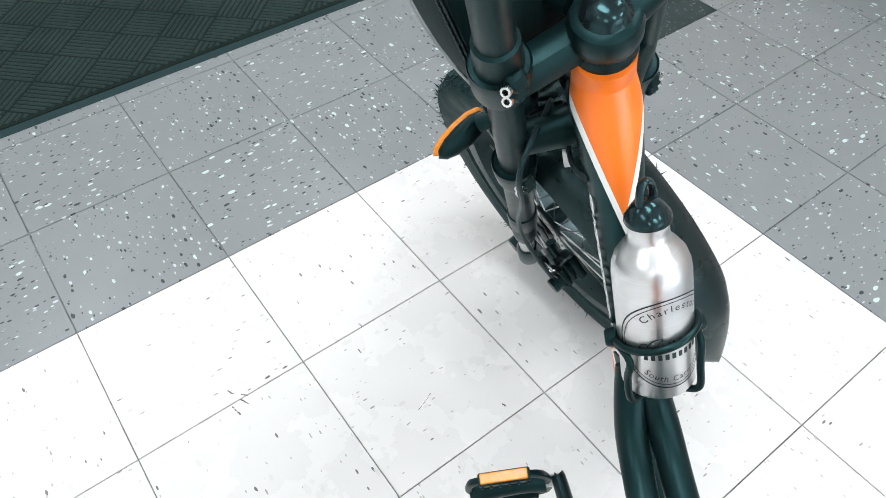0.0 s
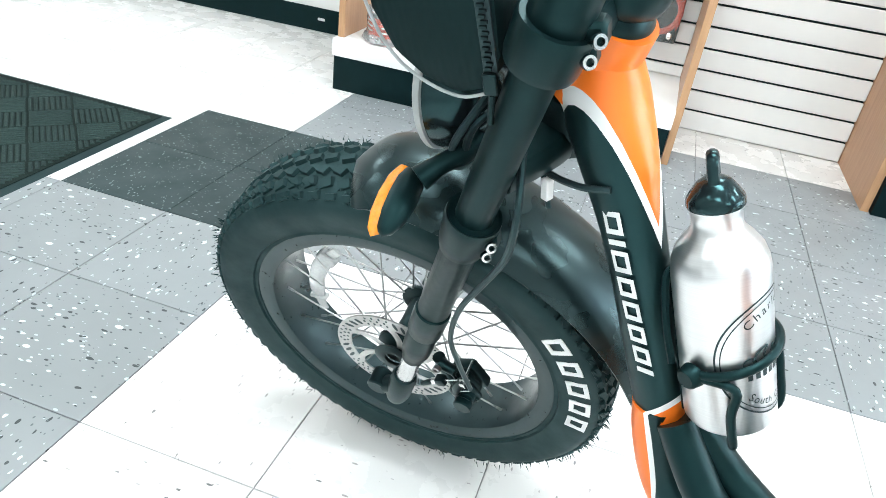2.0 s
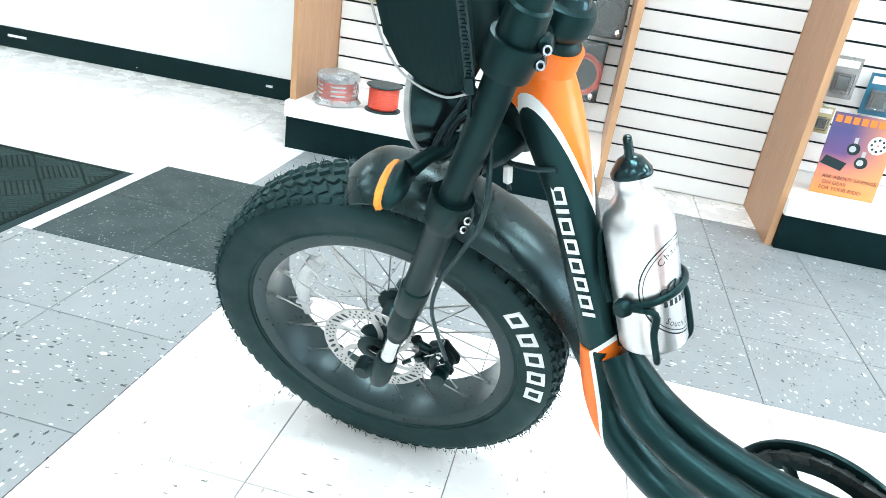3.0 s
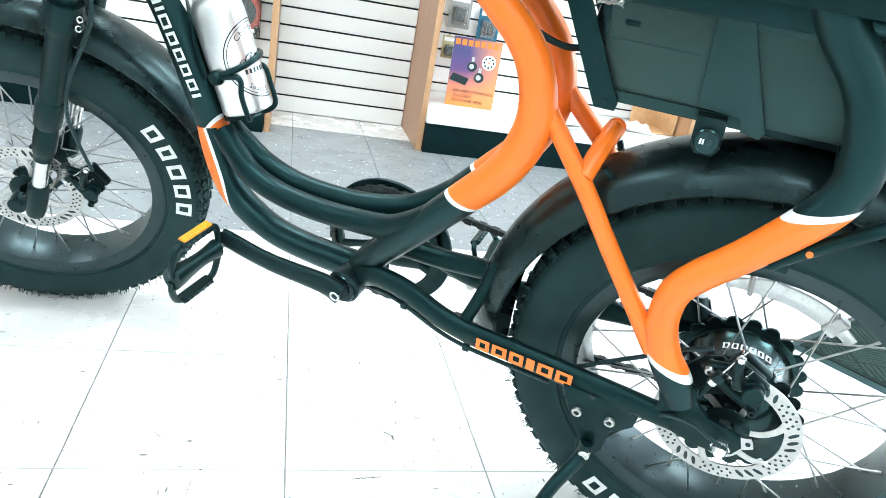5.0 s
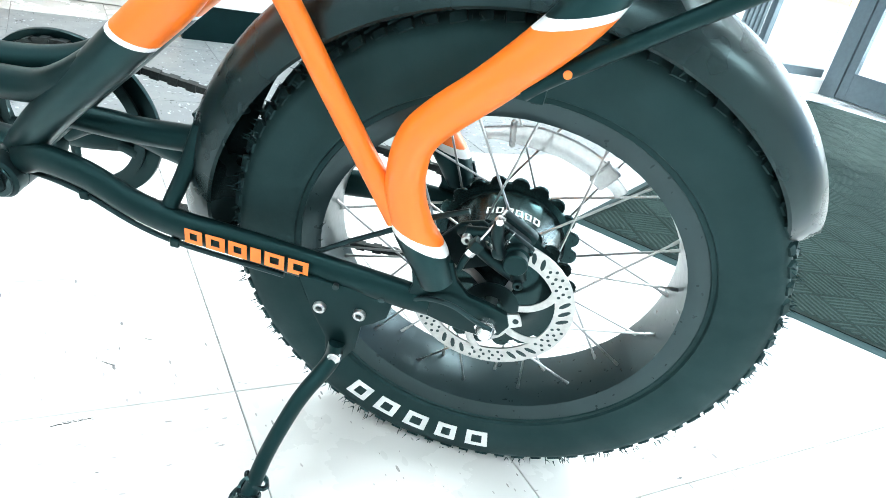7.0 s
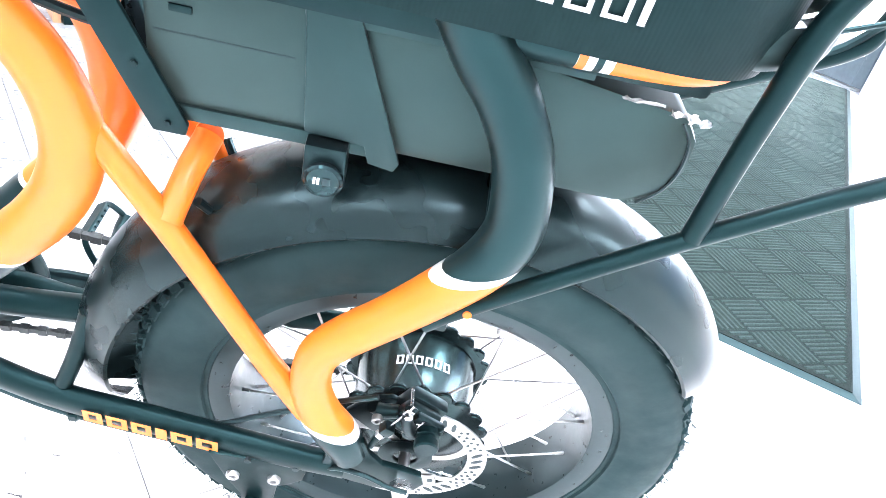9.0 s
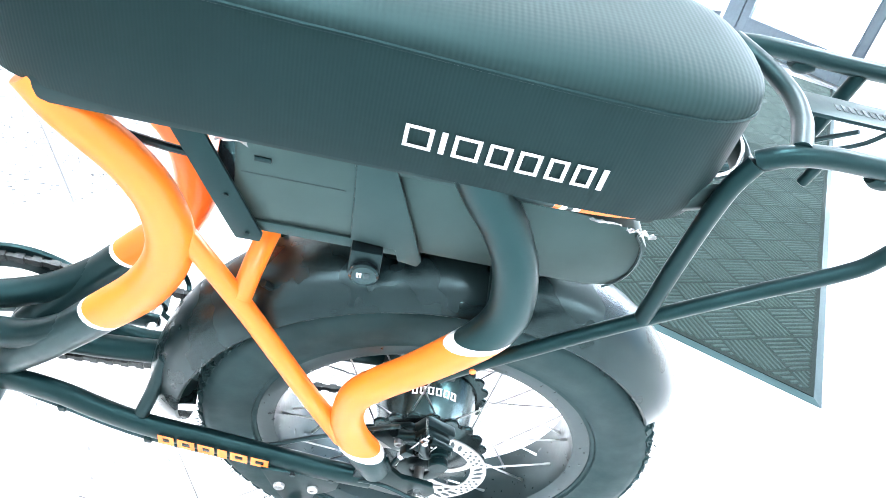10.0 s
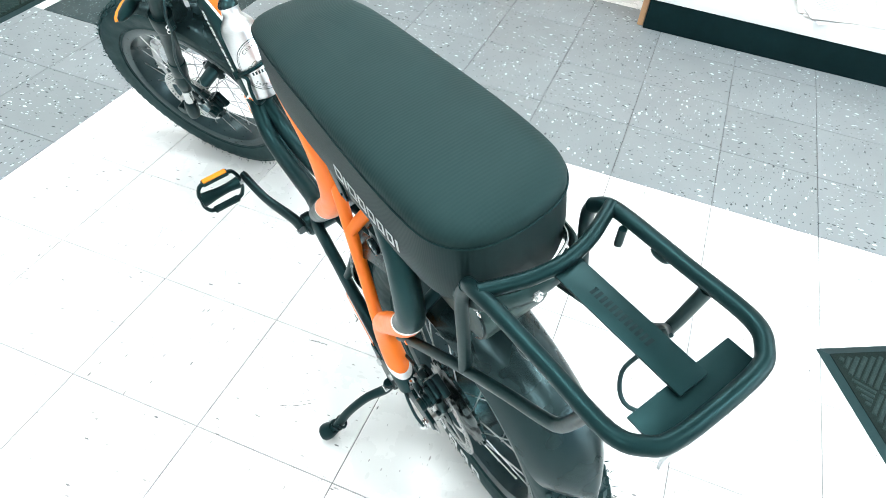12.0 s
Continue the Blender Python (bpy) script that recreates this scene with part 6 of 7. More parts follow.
# front bag, hung on the bars
_o = [(0.928, 0.99), (0.924, 0.86), (0.926, 0.785), (0.938, 0.758), (0.960, 0.753), (0.985, 0.763), (1.004, 0.782), (1.014, 0.812), (1.017, 0.87), (1.012, 0.99)]
bag = thing("handlebar_bag", "black mesh-cloth bag with grey piping and zip, strapped before the fork", "bag", bike.matrix_basis.copy())
_bm = plate(_o, -0.095, 0.092, 0.010)
_bm.transform(SIT @ STEER)
part("body", _bm, BAG_CLOTH, bag, smooth=True)
_bm = tube([(x, 0.0915, z, 0.0012) for x, z in _o[3:]], seg=8, n=5)
_bm.transform(SIT @ STEER)
part("piping", _bm, PIPING, bag, "grey reflective piping")
for _k in range(58):
    _bm = box(-0.0022, 0.0022, -0.0012, 0.0012, -0.0009, 0.0009, m=SIT @ STEER @ Matrix.Translation((0.9335 + 0.0012 * (_k % 2), 0.0935, 0.775 + _k * 0.0036)))
    part("zip_tooth", _bm, BLACK_METAL, bag, smooth=False)
_bm = box(0.9290, 0.9390, 0.0915, 0.0928, 0.770, 0.985, 0.0004, 1)
_bm.transform(SIT @ STEER)
part("zip_tape", _bm, BLACK_INK, bag)
_bm = join(box(0.929, 0.939, 0.0925, 0.0975, 0.760, 0.776, 0.001, 1), rod((0.934, 0.095, 0.760), (0.937, 0.097, 0.738), 0.0025, seg=8))
_bm.transform(SIT @ STEER)
part("zip_pull", _bm, BLACK_METAL, bag)

# -- bottle and its cage --
_ax = V(0.300, 0, 0.954).normalized()
_base = SIT @ V(0.7245, -0.0115, 0.4785)
_qb = bike.matrix_basis @ Matrix(((_ax.z, 0, _ax.x, _base.x), (0, 1, 0, _base.y), (-_ax.x, 0, _ax.z, _base.z), (0, 0, 0, 1))) @ Matrix.Scale(0.97, 4)
bottle = thing("water_bottle", "brushed aluminium water bottle with black loop cap in a black cage", "bottle", _qb)
BR = 0.0365
part("body", lathe([(0, 0.002), (0.030, 0.001), (0.0345, 0.003), (BR, 0.007), (BR, 0.138), (0.0355, 0.147), (0.0325, 0.156), (0.0270, 0.164), (0.0205, 0.171), (0.0185, 0.175), (0.0182, 0.186), (0.0195, 0.188), (0.0195, 0.192), (0.016, 0.193)], 64), ALUMINIUM, bottle, "brushed aluminium")
part("cap", lathe([(0, 0.213), (0.006, 0.2125), (0.012, 0.209), (0.0165, 0.203), (0.0205, 0.197), (0.0212, 0.192), (0.0205, 0.190), (0, 0.190)], 40), BLACK_GLOSS, bottle, "glossy black screw cap")
part("cap_loop", tube([(-0.0048, 0.0078, 0.202), (-0.0042, 0.0066, 0.216), (-0.0027, 0.0042, 0.2265), (0.0, 0, 0.2295), (0.0027, -0.0042, 0.2265), (0.0042, -0.0066, 0.216), (0.0048, -0.0078, 0.202)], 0.0033, 10, 5, side=(0.85, 0.52, 0), flat=1.35), BLACK_GLOSS, bottle)
# printed ring, plain marks and place names; the print faces backwards and to the left
PRINT_AT, PZ = radians(196), 0.073


def on_bottle(u, v, lift):
    a = PRINT_AT + u / BR
    return V((BR + lift) * math.cos(a), (BR + lift) * math.sin(a), PZ + v)


def ring_marks(r0, r1, n=72):
    vs, fs = [], []
    for k in range(n):
        a = 2 * math.pi * k / n
        vs += [on_bottle(r * math.cos(a), r * math.sin(a), 0.0003) for r in (r0, r1)]
    for k in range(n):
        b, c = 2 * k, 2 * ((k + 1) % n)
        fs.append((b, c, c + 1, b + 1))
    return mesh_bm(vs, fs)


part("printed_ring", ring_marks(0.0530, 0.0545), BLACK_INK, bottle, smooth=False)
part("printed_ring", ring_marks(0.0494, 0.0503), BLACK_INK, bottle, smooth=False)


def on_arc(radius, up):
    def f(u, v, lift):
        a = (math.pi / 2 - u / radius) if up else (-math.pi / 2 + u / radius)
        r = radius + v if up else radius - v
        return on_bottle(r * math.cos(a), r * math.sin(a), lift)

    return f


part("printed_words", lettering("Charleston", 0.0108, on_arc(0.0392, True), 0.0003, 1.3), BLACK_INK, bottle, "black lettering", False)
part("printed_words", lettering("South Carolina", 0.0098, on_arc(0.0462, False), 0.0003, 1.15), BLACK_INK, bottle, "black lettering", False)
_pm = [(-0.030 + k * 0.0066, -0.017, -0.0262 + k * 0.0066, -0.0105) for k in range(9)]
part("printed_mark", strips(_pm, on_bottle, 0.0003), BLACK_INK, bottle, "plain bars for a printed word", False)
part("printed_mark", tube([on_bottle(-0.028 + 0.0052 * math.cos(a), -0.002 + 0.0052 * math.sin(a), 0.0004) for a in np.linspace(0, 5.3, 9)], 0.0005, 4, 3), BLACK_INK, bottle, smooth=False)
part("printed_mark", tube([on_bottle(u, v, 0.0005) for u, v in ((-0.026, 0.0), (-0.021, 0.007), (-0.012, 0.0095), (-0.016, 0.002), (-0.009, 0.0), (-0.004, 0.007), (0.001, 0.0))], 0.0008, 4, 4), BLACK_INK, bottle, smooth=False)
part("printed_mark", strips([(0.003 + k * 0.0058, -0.003, 0.0065 + k * 0.0058, 0.0045) for k in range(4)], on_bottle, 0.0003), BLACK_INK, bottle, smooth=False)

cage = thing("bottle_cage", "black plastic bottle cage on the down tube", "bottle cage", _qb.copy())
_cr = BR + 0.0035


def cage_pt(deg, z, r=_cr):
    return (r * math.cos(radians(deg)), r * math.sin(radians(deg)), z)


# the bottle's own +x faces the frame tube, so the band runs round the back of it
part("band", tube([(*cage_pt(d, 0.070 + 0.008 * math.cos(radians(d - 250))), 0.0036) for d in range(84, 288, 12)], seg=10, n=3, side=(0, 0, 1), flat=1.1), BLACK_PLASTIC, cage)
for d in (86, 276):
    q = Vector(cage_pt(d, 0.060, _cr + 0.001))
    o = Vector((q.x, q.y, 0)).normalized()
    part("band_knob", rod(q - o * 0.004, q + o * 0.008, 0.0105, 0.009, 20, 0.002), BLACK_PLASTIC, cage)
for d0, s in ((128, -1), (238, 1)):
    part("arm", tube([(*cage_pt(d0 + 30 * s, 0.060), 0.0036), (*cage_pt(d0 + 4, 0.054, _cr + 0.003), 0.0038), (*cage_pt(d0 - 2, 0.030, _cr + 0.003), 0.0038), (*cage_pt(d0 - 2, 0.002, _cr + 0.002), 0.0038), (*cage_pt(d0 - 2, -0.006, 0.030), 0.0038), (*cage_pt(d0 - 2, -0.005, 0.010), 0.0036)], seg=10, n=5), BLACK_PLASTIC, cage)
part("back_plate", box(BR + 0.0005, BR + 0.0055, -0.010, 0.010, -0.008, 0.125, 0.002), BLACK_PLASTIC, cage)
for s in (1, -1):
    part("side_rail", tube([(BR - 0.012, 0.036 * s, 0.06, 0.0036), (BR - 0.002, 0.026 * s, 0.09, 0.0036), (BR + 0.002, 0.016 * s, 0.125, 0.0036), (BR + 0.003, 0.0, 0.130, 0.0036)], seg=8, n=5), BLACK_PLASTIC, cage)
part("floor_lug", box(-0.012, BR + 0.004, -0.012, 0.012, -0.0095, -0.0035, 0.002), BLACK_PLASTIC, cage)
# ---- goods on the benches ----
def spool(at, label, wrapped):
    s = thing("cable_spool", label, "cable spool", at, "cable spools")
    part("flange", lathe([(0, 0), (0.068, 0), (0.070, 0.003), (0.068, 0.006), (0, 0.006)], 40), CABLE_BLACK, s)
    part("flange", lathe([(0, 0.094), (0.068, 0.094), (0.070, 0.097), (0.068, 0.100), (0, 0.100)], 40), CABLE_BLACK, s)
    part("core", lathe([(0.02, 0.006), (0.046, 0.006), (0.046, 0.094), (0.02, 0.094)], 32), CABLE_RED, s)
    pts = []
    for k in range(220):
        a = k * 2 * math.pi / 20
        pts.append((0.054 * math.cos(a), 0.054 * math.sin(a), 0.013 + 0.075 * k / 219, 0.0046))
    part("cable", tube(pts, seg=7, n=1), CABLE_RED, s, "red cable in turns")
    if wrapped:
        rng = random.Random(8)
        rings = []
        for z in (0.001, 0.02, 0.05, 0.08, 0.104):
            rings.append([V((0.074 + rng.uniform(0, 0.008)) * math.cos(2 * math.pi * k / 26), (0.074 + rng.uniform(0, 0.008)) * math.sin(2 * math.pi * k / 26), z + rng.uniform(-0.002, 0.002)) for k in range(26)])
        rings.append([V(0.05 * math.cos(2 * math.pi * k / 26), 0.05 * math.sin(2 * math.pi * k / 26), 0.106) for k in range(26)])
        part("film", loft(rings, False, True), FILM, s, "crumpled clear film", False)
        # the film's gathered top and folds, milky where it lies double
        top = [[V(r * (1 + rng.uniform(-0.06, 0.06)) * math.cos(2 * math.pi * k / 22), r * (1 + rng.uniform(-0.06, 0.06)) * math.sin(2 * math.pi * k / 22), z + rng.uniform(-0.003, 0.003)) for k in range(22)] for r, z in ((0.080, 0.088), (0.081, 0.104), (0.076, 0.117), (0.058, 0.121))]
        part("gathered_film", loft(top, False, True), TORN_FILM, s, "milky gathered film", False)
        low = [[V(r * (1 + rng.uniform(-0.09, 0.09)) * math.cos(2 * math.pi * k / 22), r * (1 + rng.uniform(-0.09, 0.09)) * math.sin(2 * math.pi * k / 22), z + rng.uniform(0, 0.006)) for k in range(22)] for r, z in ((0.080, 0.024), (0.090, 0.001))]
        part("gathered_film", loft(low, False, False), TORN_FILM, s, "milky gathered film", False)
        for z in (0.036, 0.052, 0.068):
            part("label_band", strips([(q, 0, q + 0.055, 0.006) for q in (-0.30, -0.21, -0.12, -0.03)], lambda u, v, l: V((0.0595 + l) * math.cos(u / 0.06), (0.0595 + l) * math.sin(u / 0.06), z + v)), WHITE_INK, s)
    return s


spool(pose(-0.225, 2.06, 0.187, 0, 0, 20), "spool of red cable wrapped in crumpled clear film", True)
spool(pose(-0.045, 2.08, 0.187, 0, 0, 70), "spool of red cable with black flanges", False)


def coil_pack(at, label, coil, size):
    """A hanging pack: a coiled cable on a card, on a hook from the slat wall."""
    p = thing("cable_pack", label, "cable pack", at, "hanging goods")
    part("card", box(-size * 0.62, size * 0.62, 0.004, 0.006, -size * 0.9, size * 0.95), CABLE_BLACK, p, smooth=False)
    for k in range(4):
        r = size * (0.58 - 0.07 * (k % 2))
        part("coil", tube([(r * math.cos(a), -0.006 - 0.009 * k, r * math.sin(a) * 1.05 - size * 0.1, 0.0055) for a in np.linspace(0, 2 * math.pi, 17)[:-1]], seg=8, n=3, closed=True), coil, p)
    part("plug", lathe([(0, 0), (0.011, 0.001), (0.013, 0.010), (0.009, 0.022), (0, 0.024)], 16, Matrix.Translation((size * 0.40, -0.045, -size * 0.72)) @ Matrix.Rotation(radians(70), 4, "X")), STEEL, p)
    rng = random.Random(int(size * 1000))
    rings = [[V(size * w * c, y + rng.uniform(-0.003, 0.003), size * v * h) for c, v in ((-0.6, -0.92), (0.0, -0.95 + rng.uniform(-0.03, 0.03)), (0.6, -0.92), (0.62, 0.0), (0.6, 0.9), (0.0, 0.93), (-0.6, 0.9), (-0.62, 0.0))] for y, w, h in ((0.003, 1.0, 1.0), (-0.045, 0.98, 0.97), (-0.054, 0.86, 0.86))]
    part("clear_pouch", loft(rings, False, True), FILM, p, "clear plastic pouch", False)
    part("hook", tube([(0, 0.035, size * 1.02, 0.0025), (0, -0.03, size * 1.0, 0.0025), (0, -0.05, size * 1.06, 0.0025)], seg=6, n=4), STEEL, p)
    return p


coil_pack(pose(0.668, 2.37, 0.425), "hanging pack of coiled red cable on the slat wall", CABLE_RED, 0.125)
coil_pack(pose(0.725, 2.35, 0.655), "hanging pack of coiled black cable on the slat wall", CABLE_BLACK, 0.10)
coil_pack(pose(0.52, 2.38, 0.66), "hanging pack of coiled black cable on the slat wall", CABLE_BLACK, 0.10)
BLUE = plain("blue_pack_card", (0.02, 0.13, 0.22), 0.35, vary=0.15)
OLIVE = plain("olive_pack_card", (0.42, 0.38, 0.20), 0.6, vary=0.05)
GREYPACK = plain("grey_pack_card", (0.30, 0.31, 0.31), 0.4, vary=0.15)


def blister(at, color, label, w=0.05, h=0.075):
    p = thing("hanging_pack", label, "pack", at, "hanging goods")
    part("card", box(-w, w, 0.0, 0.002, -h, h), color, p, smooth=False)
    part("blister", box(-w * 0.7, w * 0.7, -0.022, 0.0, -h * 0.75, h * 0.25, 0.008), FILM, p)
    part("content", box(-w * 0.45, w * 0.45, -0.016, -0.001, -h * 0.6, h * 0.1, 0.004), CABLE_BLACK, p)
    part("header_bar", box(-w * 0.8, w * 0.8, -0.0012, 0.0, h * 0.5, h * 0.85), WHITE_INK, p, smooth=False)
    part("hook", tube([(0, 0.06, h * 0.98, 0.0022), (0, -0.03, h * 0.95, 0.0022), (0, -0.045, h * 1.05, 0.0022)], seg=6, n=4), STEEL, p)


blister(pose(1.74, 2.37, 0.52), BLUE, "blue carded pack hanging on the slat wall")
blister(pose(1.60, 2.37, 0.56), GREYPACK, "grey carded pack hanging on the slat wall")
blister(pose(1.575, 2.36, 0.40), OLIVE, "small olive and grey pack hanging on the slat wall", 0.035, 0.05)
blister(pose(1.88, 2.37, 0.60), CABLE_BLACK, "black carded pack hanging on the slat wall")
blister(pose(2.04, 2.37, 0.55), CABLE_RED, "red carded pack hanging on the slat wall", 0.04, 0.06)
blister(pose(-0.19, 2.38, 0.62), OLIVE, "olive carded pack hanging on the slat wall")


# standing show card
def card_paint():
    m = Nodes("printed_show_card", 0.3)
    sep = m.n("SeparateXYZ")
    m.link(m.coords(), sep.inputs[0])
    g = m.ramp(m.math("DIVIDE", sep.outputs[2], 0.285), (0.0, (0.80, 0.26, 0.05)), (0.28, (0.62, 0.20, 0.12)), (0.52, (0.12, 0.06, 0.20)), (0.80, (0.06, 0.06, 0.19)), (1.0, (0.10, 0.07, 0.16)))
    side = m.ramp(m.math("ADD", m.math("DIVIDE", sep.outputs[0], 0.21), 0.5), (0.35, (0, 0, 0)), (0.95, (0.75, 0.75, 0.75)))
    m.color(m.mix(side, g, (0.78, 0.30, 0.10)))
    return m.mat


card = thing("show_card", "printed orange and purple show card standing on the display bench", "sign", pose(1.645, 2.105, 0.1875, -4, 0, -2))
part("card", box(-0.105, 0.105, 0.0, 0.004, 0.0, 0.285), card_paint(), card, smooth=False)
part("foot", box(-0.03, 0.03, 0.004, 0.07, 0.0, 0.003), CARD_BROWN, card, smooth=False)
on_card = lambda u, v, l: V(u, -0.0006 - l, v)
part("maker_mark", strips([(-0.098 + k * 0.0275, 0.252, -0.078 + k * 0.0275, 0.276) for k in range(7)], on_card, 0.0004), ORANGE_INK, card, "orange maker's mark as plain bars", False)
for _k, _t in enumerate(("ASK ABOUT SAVINGS", "ON GEAR", "FOR YOUR RIDE!")):
    part("words", lettering(_t, 0.0185, (lambda k: lambda u, v, l: V(u + (0.008 if k == 0 else -0.035 if k == 1 else -0.01), -0.0008 - l, 0.058 - k * 0.0205 + v))(_k), 0.0003), BLACK_INK, card, "dark lettering", False)
part("picture_disc", lathe([(0.004, 0), (0.031, 0), (0.031, 0.0012), (0.004, 0.0012)], 40, Matrix.Translation((0.058, -0.0005, 0.195)) @ Matrix.Rotation(radians(90), 4, "X"), True), WHITE_INK, card, smooth=False)
for _k in range(8):
    _a = 2 * math.pi * _k / 8
    part("picture_dot", rod((0.058 + 0.02 * math.cos(_a), -0.0016, 0.195 + 0.02 * math.sin(_a)), (0.058 + 0.02 * math.cos(_a), -0.0022, 0.195 + 0.02 * math.sin(_a)), 0.0045, seg=10), BLACK_INK, card, smooth=False)
part("picture_box", strips([(-0.102, 0.098, -0.03, 0.128)], lambda u, v, l: V(u + (v - 0.098) * 0.4, -0.0008 - l, v - (u + 0.1) * 0.25 + 0.008)), BLACK_INK, card, smooth=False)
for _x, _z in ((-0.012, 0.17), (0.025, 0.128)):
    part("picture_speaker", rod((_x, -0.0006, _z), (_x, -0.0016, _z), 0.021, seg=24), BLACK_INK, card, smooth=False)
    part("picture_cone", rod((_x - 0.003, -0.0016, _z), (_x - 0.003, -0.0022, _z), 0.011, seg=20), GREY_INK, card, smooth=False)
    part("picture_top", strips([(_x - 0.006, _z + 0.02, _x + 0.006, _z + 0.04)], on_card, 0.001), GREY_INK, card, smooth=False)


# papers and a wooden block on the bench
def sheet_pile(at, w, d, n, seed, label):
    p = thing("paper_pile", label, "papers", at)
    rng = random.Random(seed)
    for k in range(n):
        a, ox, oy = rng.uniform(-0.25, 0.25), rng.uniform(-0.03, 0.03), rng.uniform(-0.02, 0.02)
        vs, fs = [], []
        nx, ny = 9, 6
        lift = rng.uniform(0.004, 0.02)
        for i in range(nx + 1):
            for j in range(ny + 1):
                u, v = i / nx - 0.5, j / ny - 0.5
                z = 0.002 * k + lift * (abs(u) * 2) ** 2.5 * (0.5 + v) + 0.003 * math.sin(7 * u + 3 * v + seed + k)
                vs.append((ox + w * u * math.cos(a) - d * v * math.sin(a), oy + w * u * math.sin(a) + d * v * math.cos(a), max(0.0008 + 0.0012 * k, z)))
        for i in range(nx):
            for j in range(ny):
                b = i * (ny + 1) + j
                fs.append((b, b + ny + 1, b + ny + 2, b + 1))
        part("sheet", mesh_bm(vs, fs), PAPER, p)
    part("print_bars", strips([(-w * 0.3, -d * 0.3 + q * 0.016, -w * 0.3 + 0.08 + 0.03 * (q % 3), -d * 0.3 + q * 0.016 + 0.004) for q in range(7)], lambda u, v, l: V(u, v, 0.012 + 0.0025 * n + l)), GREY_INK, p, "grey lines of print", False)
    return p


sheet_pile(pose(2.13, 2.10, 0.187, 0, 0, 8), 0.30, 0.22, 5, 2, "loose white printed papers on the display bench")
sheet_pile(pose(2.40, 2.16, 0.187, 0, 0, -12), 0.24, 0.2, 4, 6, "loose white printed papers on the display bench")
block = thing("card_box", "open brown card box standing on the display bench", "box", pose(2.56, 2.17, 0.1875, 0, 0, 4))
part("base", box(-0.07, 0.07, -0.09, 0.09, 0.0, 0.006, 0.001), CARD_BROWN, block, smooth=False)
part("side", box(0.064, 0.07, -0.09, 0.09, 0.006, 0.10, 0.001), CARD_BROWN, block, smooth=False)
part("side", box(-0.07, 0.064, 0.084, 0.09, 0.006, 0.10, 0.001), CARD_BROWN, block, smooth=False)
# ---- floor tiles ----
def tile_kind(i, j):
    """Which colour lies at row i (towards the wall) and column j (along it)."""
    if 3 <= i < 5 and -2 <= j < 0:
        return "dark"
    if i >= 7:
        return "white"
    if i >= 5:
        return "grey" if j >= -1 else "white"
    if i >= 3:
        return "grey" if j >= 0 else "white"
    return "grey" if -3 <= j < 0 else "white"


TILE_MATS = {"white": TILE_WHITE, "grey": TILE_GREY, "dark": TILE_DARK}
TILE_LABELS = {"white": "white vinyl tile with fine flecks", "grey": "grey vinyl tile with white and black chips", "dark": "charcoal vinyl tile"}
_tile_mesh = {}
for _kind, _mat in TILE_MATS.items():
    _g = 0.0010
    _bm = box(_g, T - _g, _g, T - _g, -0.0035, 0.0, 0.0)
    _top = [e for e in _bm.edges if all(v.co.z > -0.001 for v in e.verts)]
    bmesh.ops.bevel(_bm, geom=_top, offset=0.0006, segments=1, affect="EDGES")
    _me = bpy.data.meshes.new("tile")
    _bm.to_mesh(_me)
    _bm.free()
    _me.materials.append(_mat)
    _tile_mesh[_kind] = _me
_rest = {k: ([], []) for k in TILE_MATS}
for _i in range(-15, 9):
    for _j in range(-14, 20):
        _kind = tile_kind(_i, _j)
        if -5 <= _i < 8 and -5 <= _j < 17:
            _ob = new("tile", _tile_mesh[_kind])
            _ob.parent = floor
            _ob.location = (_j * T, _i * T, 0)
            if (_i + _j) % 2:  # laid quarter-turned, chips across
                _ob.rotation_euler = (0, 0, radians(90))
                _ob.location = ((_j + 1) * T, _i * T, 0)
        else:
            _v, _f = _rest[_kind]
            _b = len(_v)
            _a, _c = _j * T + 0.0007, _i * T + 0.0007
            _d, _e = _a + T - 0.0014, _c + T - 0.0014
            _v += [(_a, _c, -0.0035), (_d, _c, -0.0035), (_d, _e, -0.0035), (_a, _e, -0.0035), (_a, _c, 0), (_d, _c, 0), (_d, _e, 0), (_a, _e, 0)]
            _f += [tuple(_b + q for q in face) for face in ((4, 5, 6, 7), (0, 1, 5, 4), (1, 2, 6, 5), (2, 3, 7, 6), (3, 0, 4, 7))]
for _kind, (_v, _f) in _rest.items():
    if _v:
        _me = bpy.data.meshes.new("far_tiles")
        _me.from_pydata(_v, [], _f)
        _me.materials.append(TILE_MATS[_kind])
        _ob = new("far_tiles", _me)
        _ob.parent = floor
        tagged(_ob, TILE_LABELS[_kind] + "s farther off", kind="stuff")

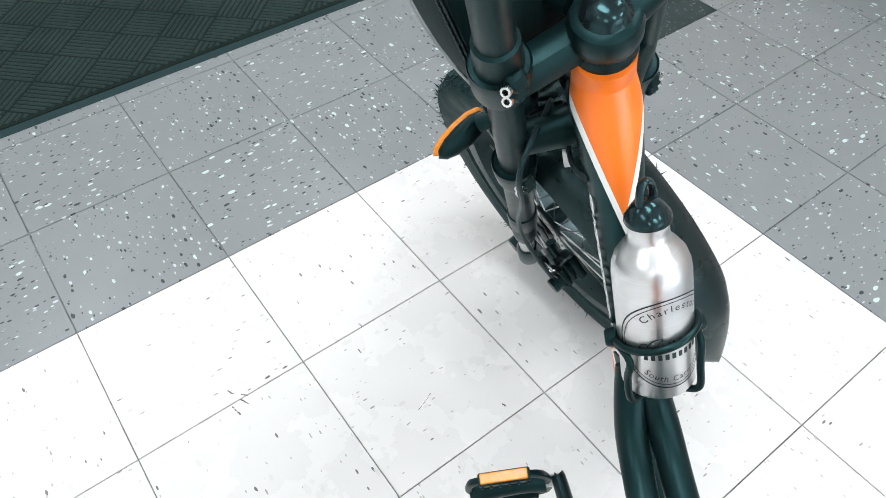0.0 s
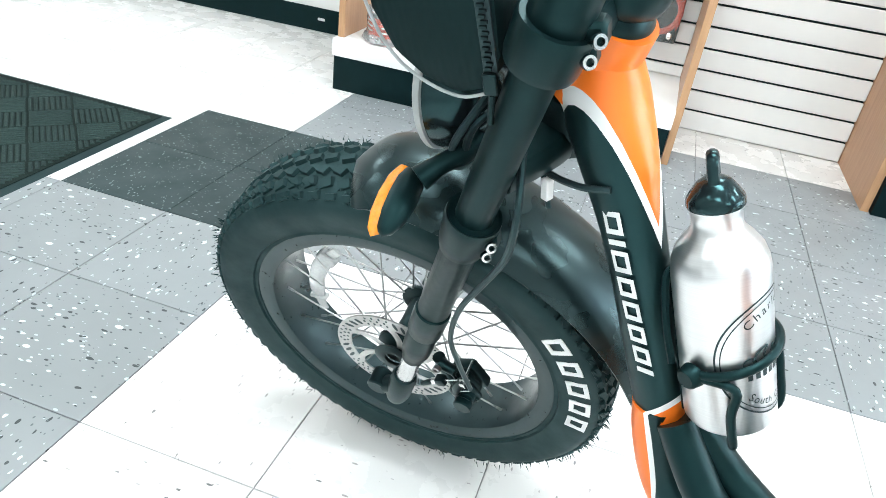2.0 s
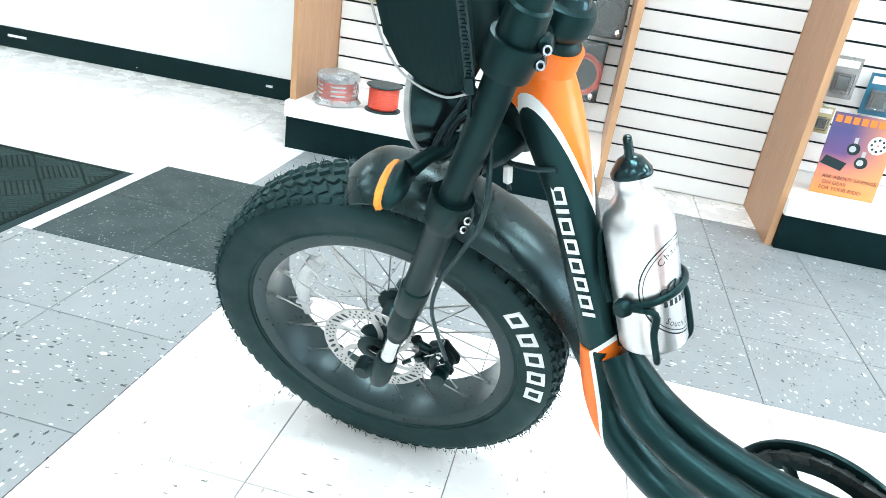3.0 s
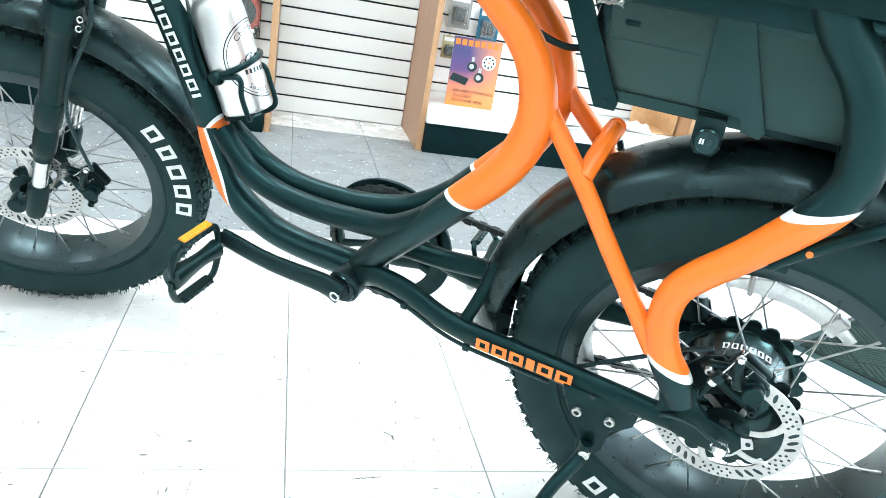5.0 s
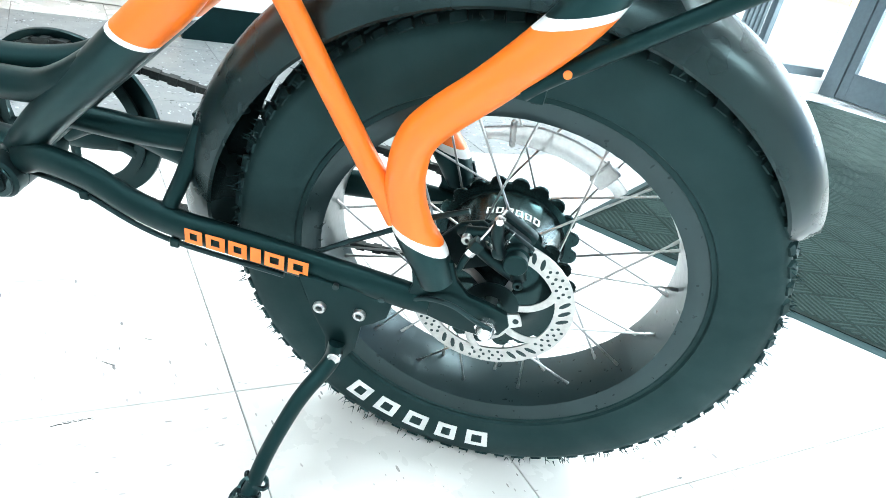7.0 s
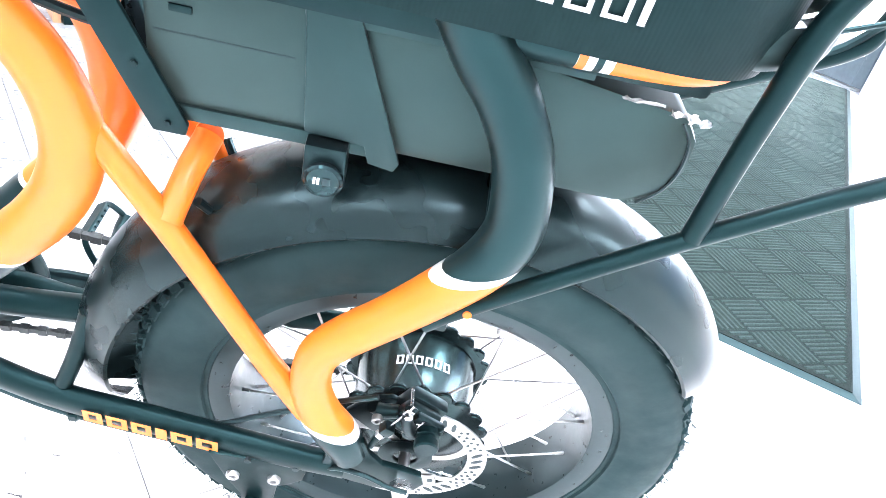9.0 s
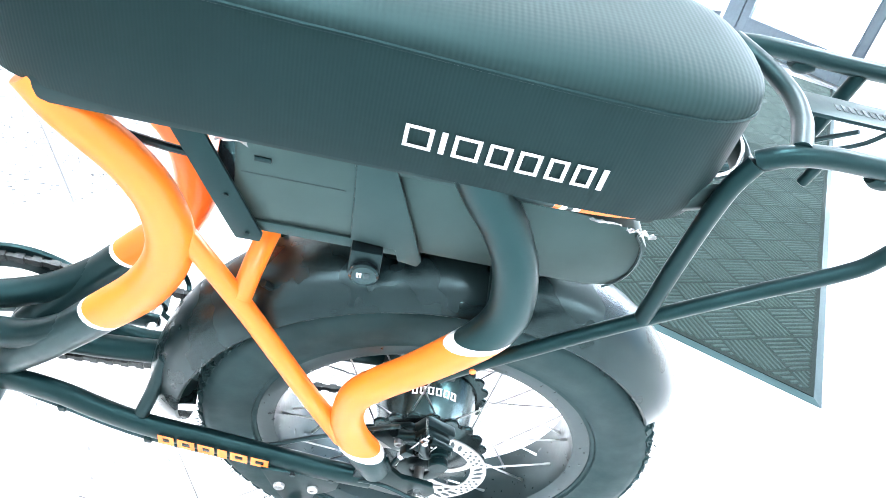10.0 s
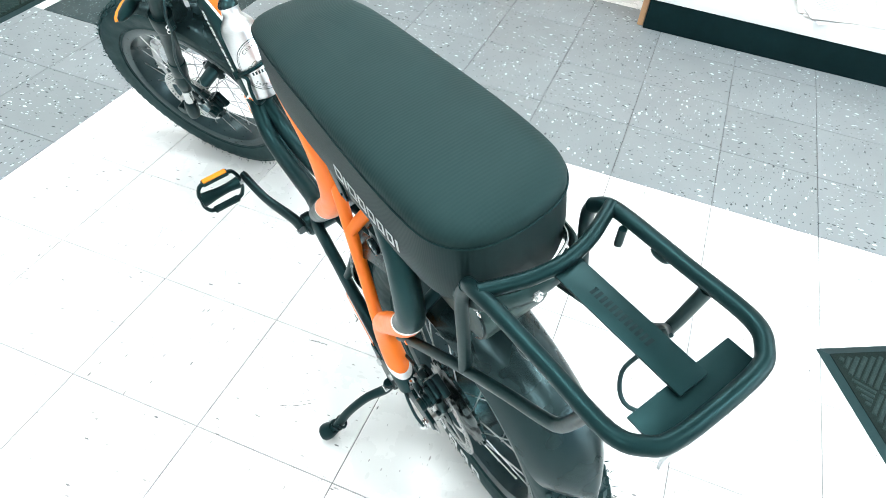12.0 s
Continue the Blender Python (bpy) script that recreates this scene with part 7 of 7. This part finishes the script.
# dark scuffs on the white tiles
SCUFF = plain("rubber_scuff", (0.05, 0.05, 0.05), 0.7, vary=0.5, scale=160)


def scuff(points, width, seed):
    """A broken smear of rubber along points on the floor."""
    rng = random.Random(seed)
    line = glide([(x, y, 0.0) for x, y in points], 10)
    verts, faces = [], []
    for k in range(len(line) - 1):
        if rng.random() < 0.22:
            continue
        a, b = Vector(line[k][:3]), Vector(line[k + 1][:3])
        d = (b - a).normalized()
        n = V(-d.y, d.x, 0)
        q = len(verts)
        for c, w in ((a - d * 0.0006, rng.uniform(0.3, 1) * width), (b + d * 0.0006, rng.uniform(0.3, 1) * width)):
            o = n * rng.uniform(-0.3, 0.3) * width
            verts += [c + o - n * w / 2 + V(0, 0, 0.0003), c + o + n * w / 2 + V(0, 0, 0.0003)]
        faces.append((q, q + 2, q + 3, q + 1))
    part("scuff", mesh_bm(verts, faces), SCUFF, floor, "dark rubber scuff", False)


for _k, (_p, _w) in enumerate((
        ([(1.011, -0.019), (1.032, -0.0165), (1.053, -0.0145)], 0.0022), ([(1.020, -0.0155), (1.046, -0.0125)], 0.0010),
        ([(1.041, -0.195), (1.070, -0.183), (1.096, -0.164)], 0.0022), ([(1.061, -0.178), (1.080, -0.166), (1.099, -0.153)], 0.0015), ([(1.050, -0.197), (1.075, -0.187)], 0.0012),
        ([(0.506, 0.111), (0.500, 0.128), (0.493, 0.145)], 0.0013), ([(1.070, 0.092), (1.083, 0.081)], 0.0022), ([(0.724, 0.081), (0.735, 0.066)], 0.0016), ([(0.788, -0.025), (0.785, -0.051)], 0.0012),
        ([(0.277, -0.134), (0.290, -0.128)], 0.003), ([(0.306, -0.123), (0.322, -0.116)], 0.0028), ([(0.310, -0.141), (0.332, -0.136)], 0.0026), ([(0.298, -0.118), (0.306, -0.110)], 0.002),
        ([(0.583, 0.232), (0.589, 0.234)], 0.003), ([(0.342, 0.093), (0.351, 0.093)], 0.003), ([(1.125, 0.135), (1.135, 0.128)], 0.002))):
    scuff(_p, _w, _k)
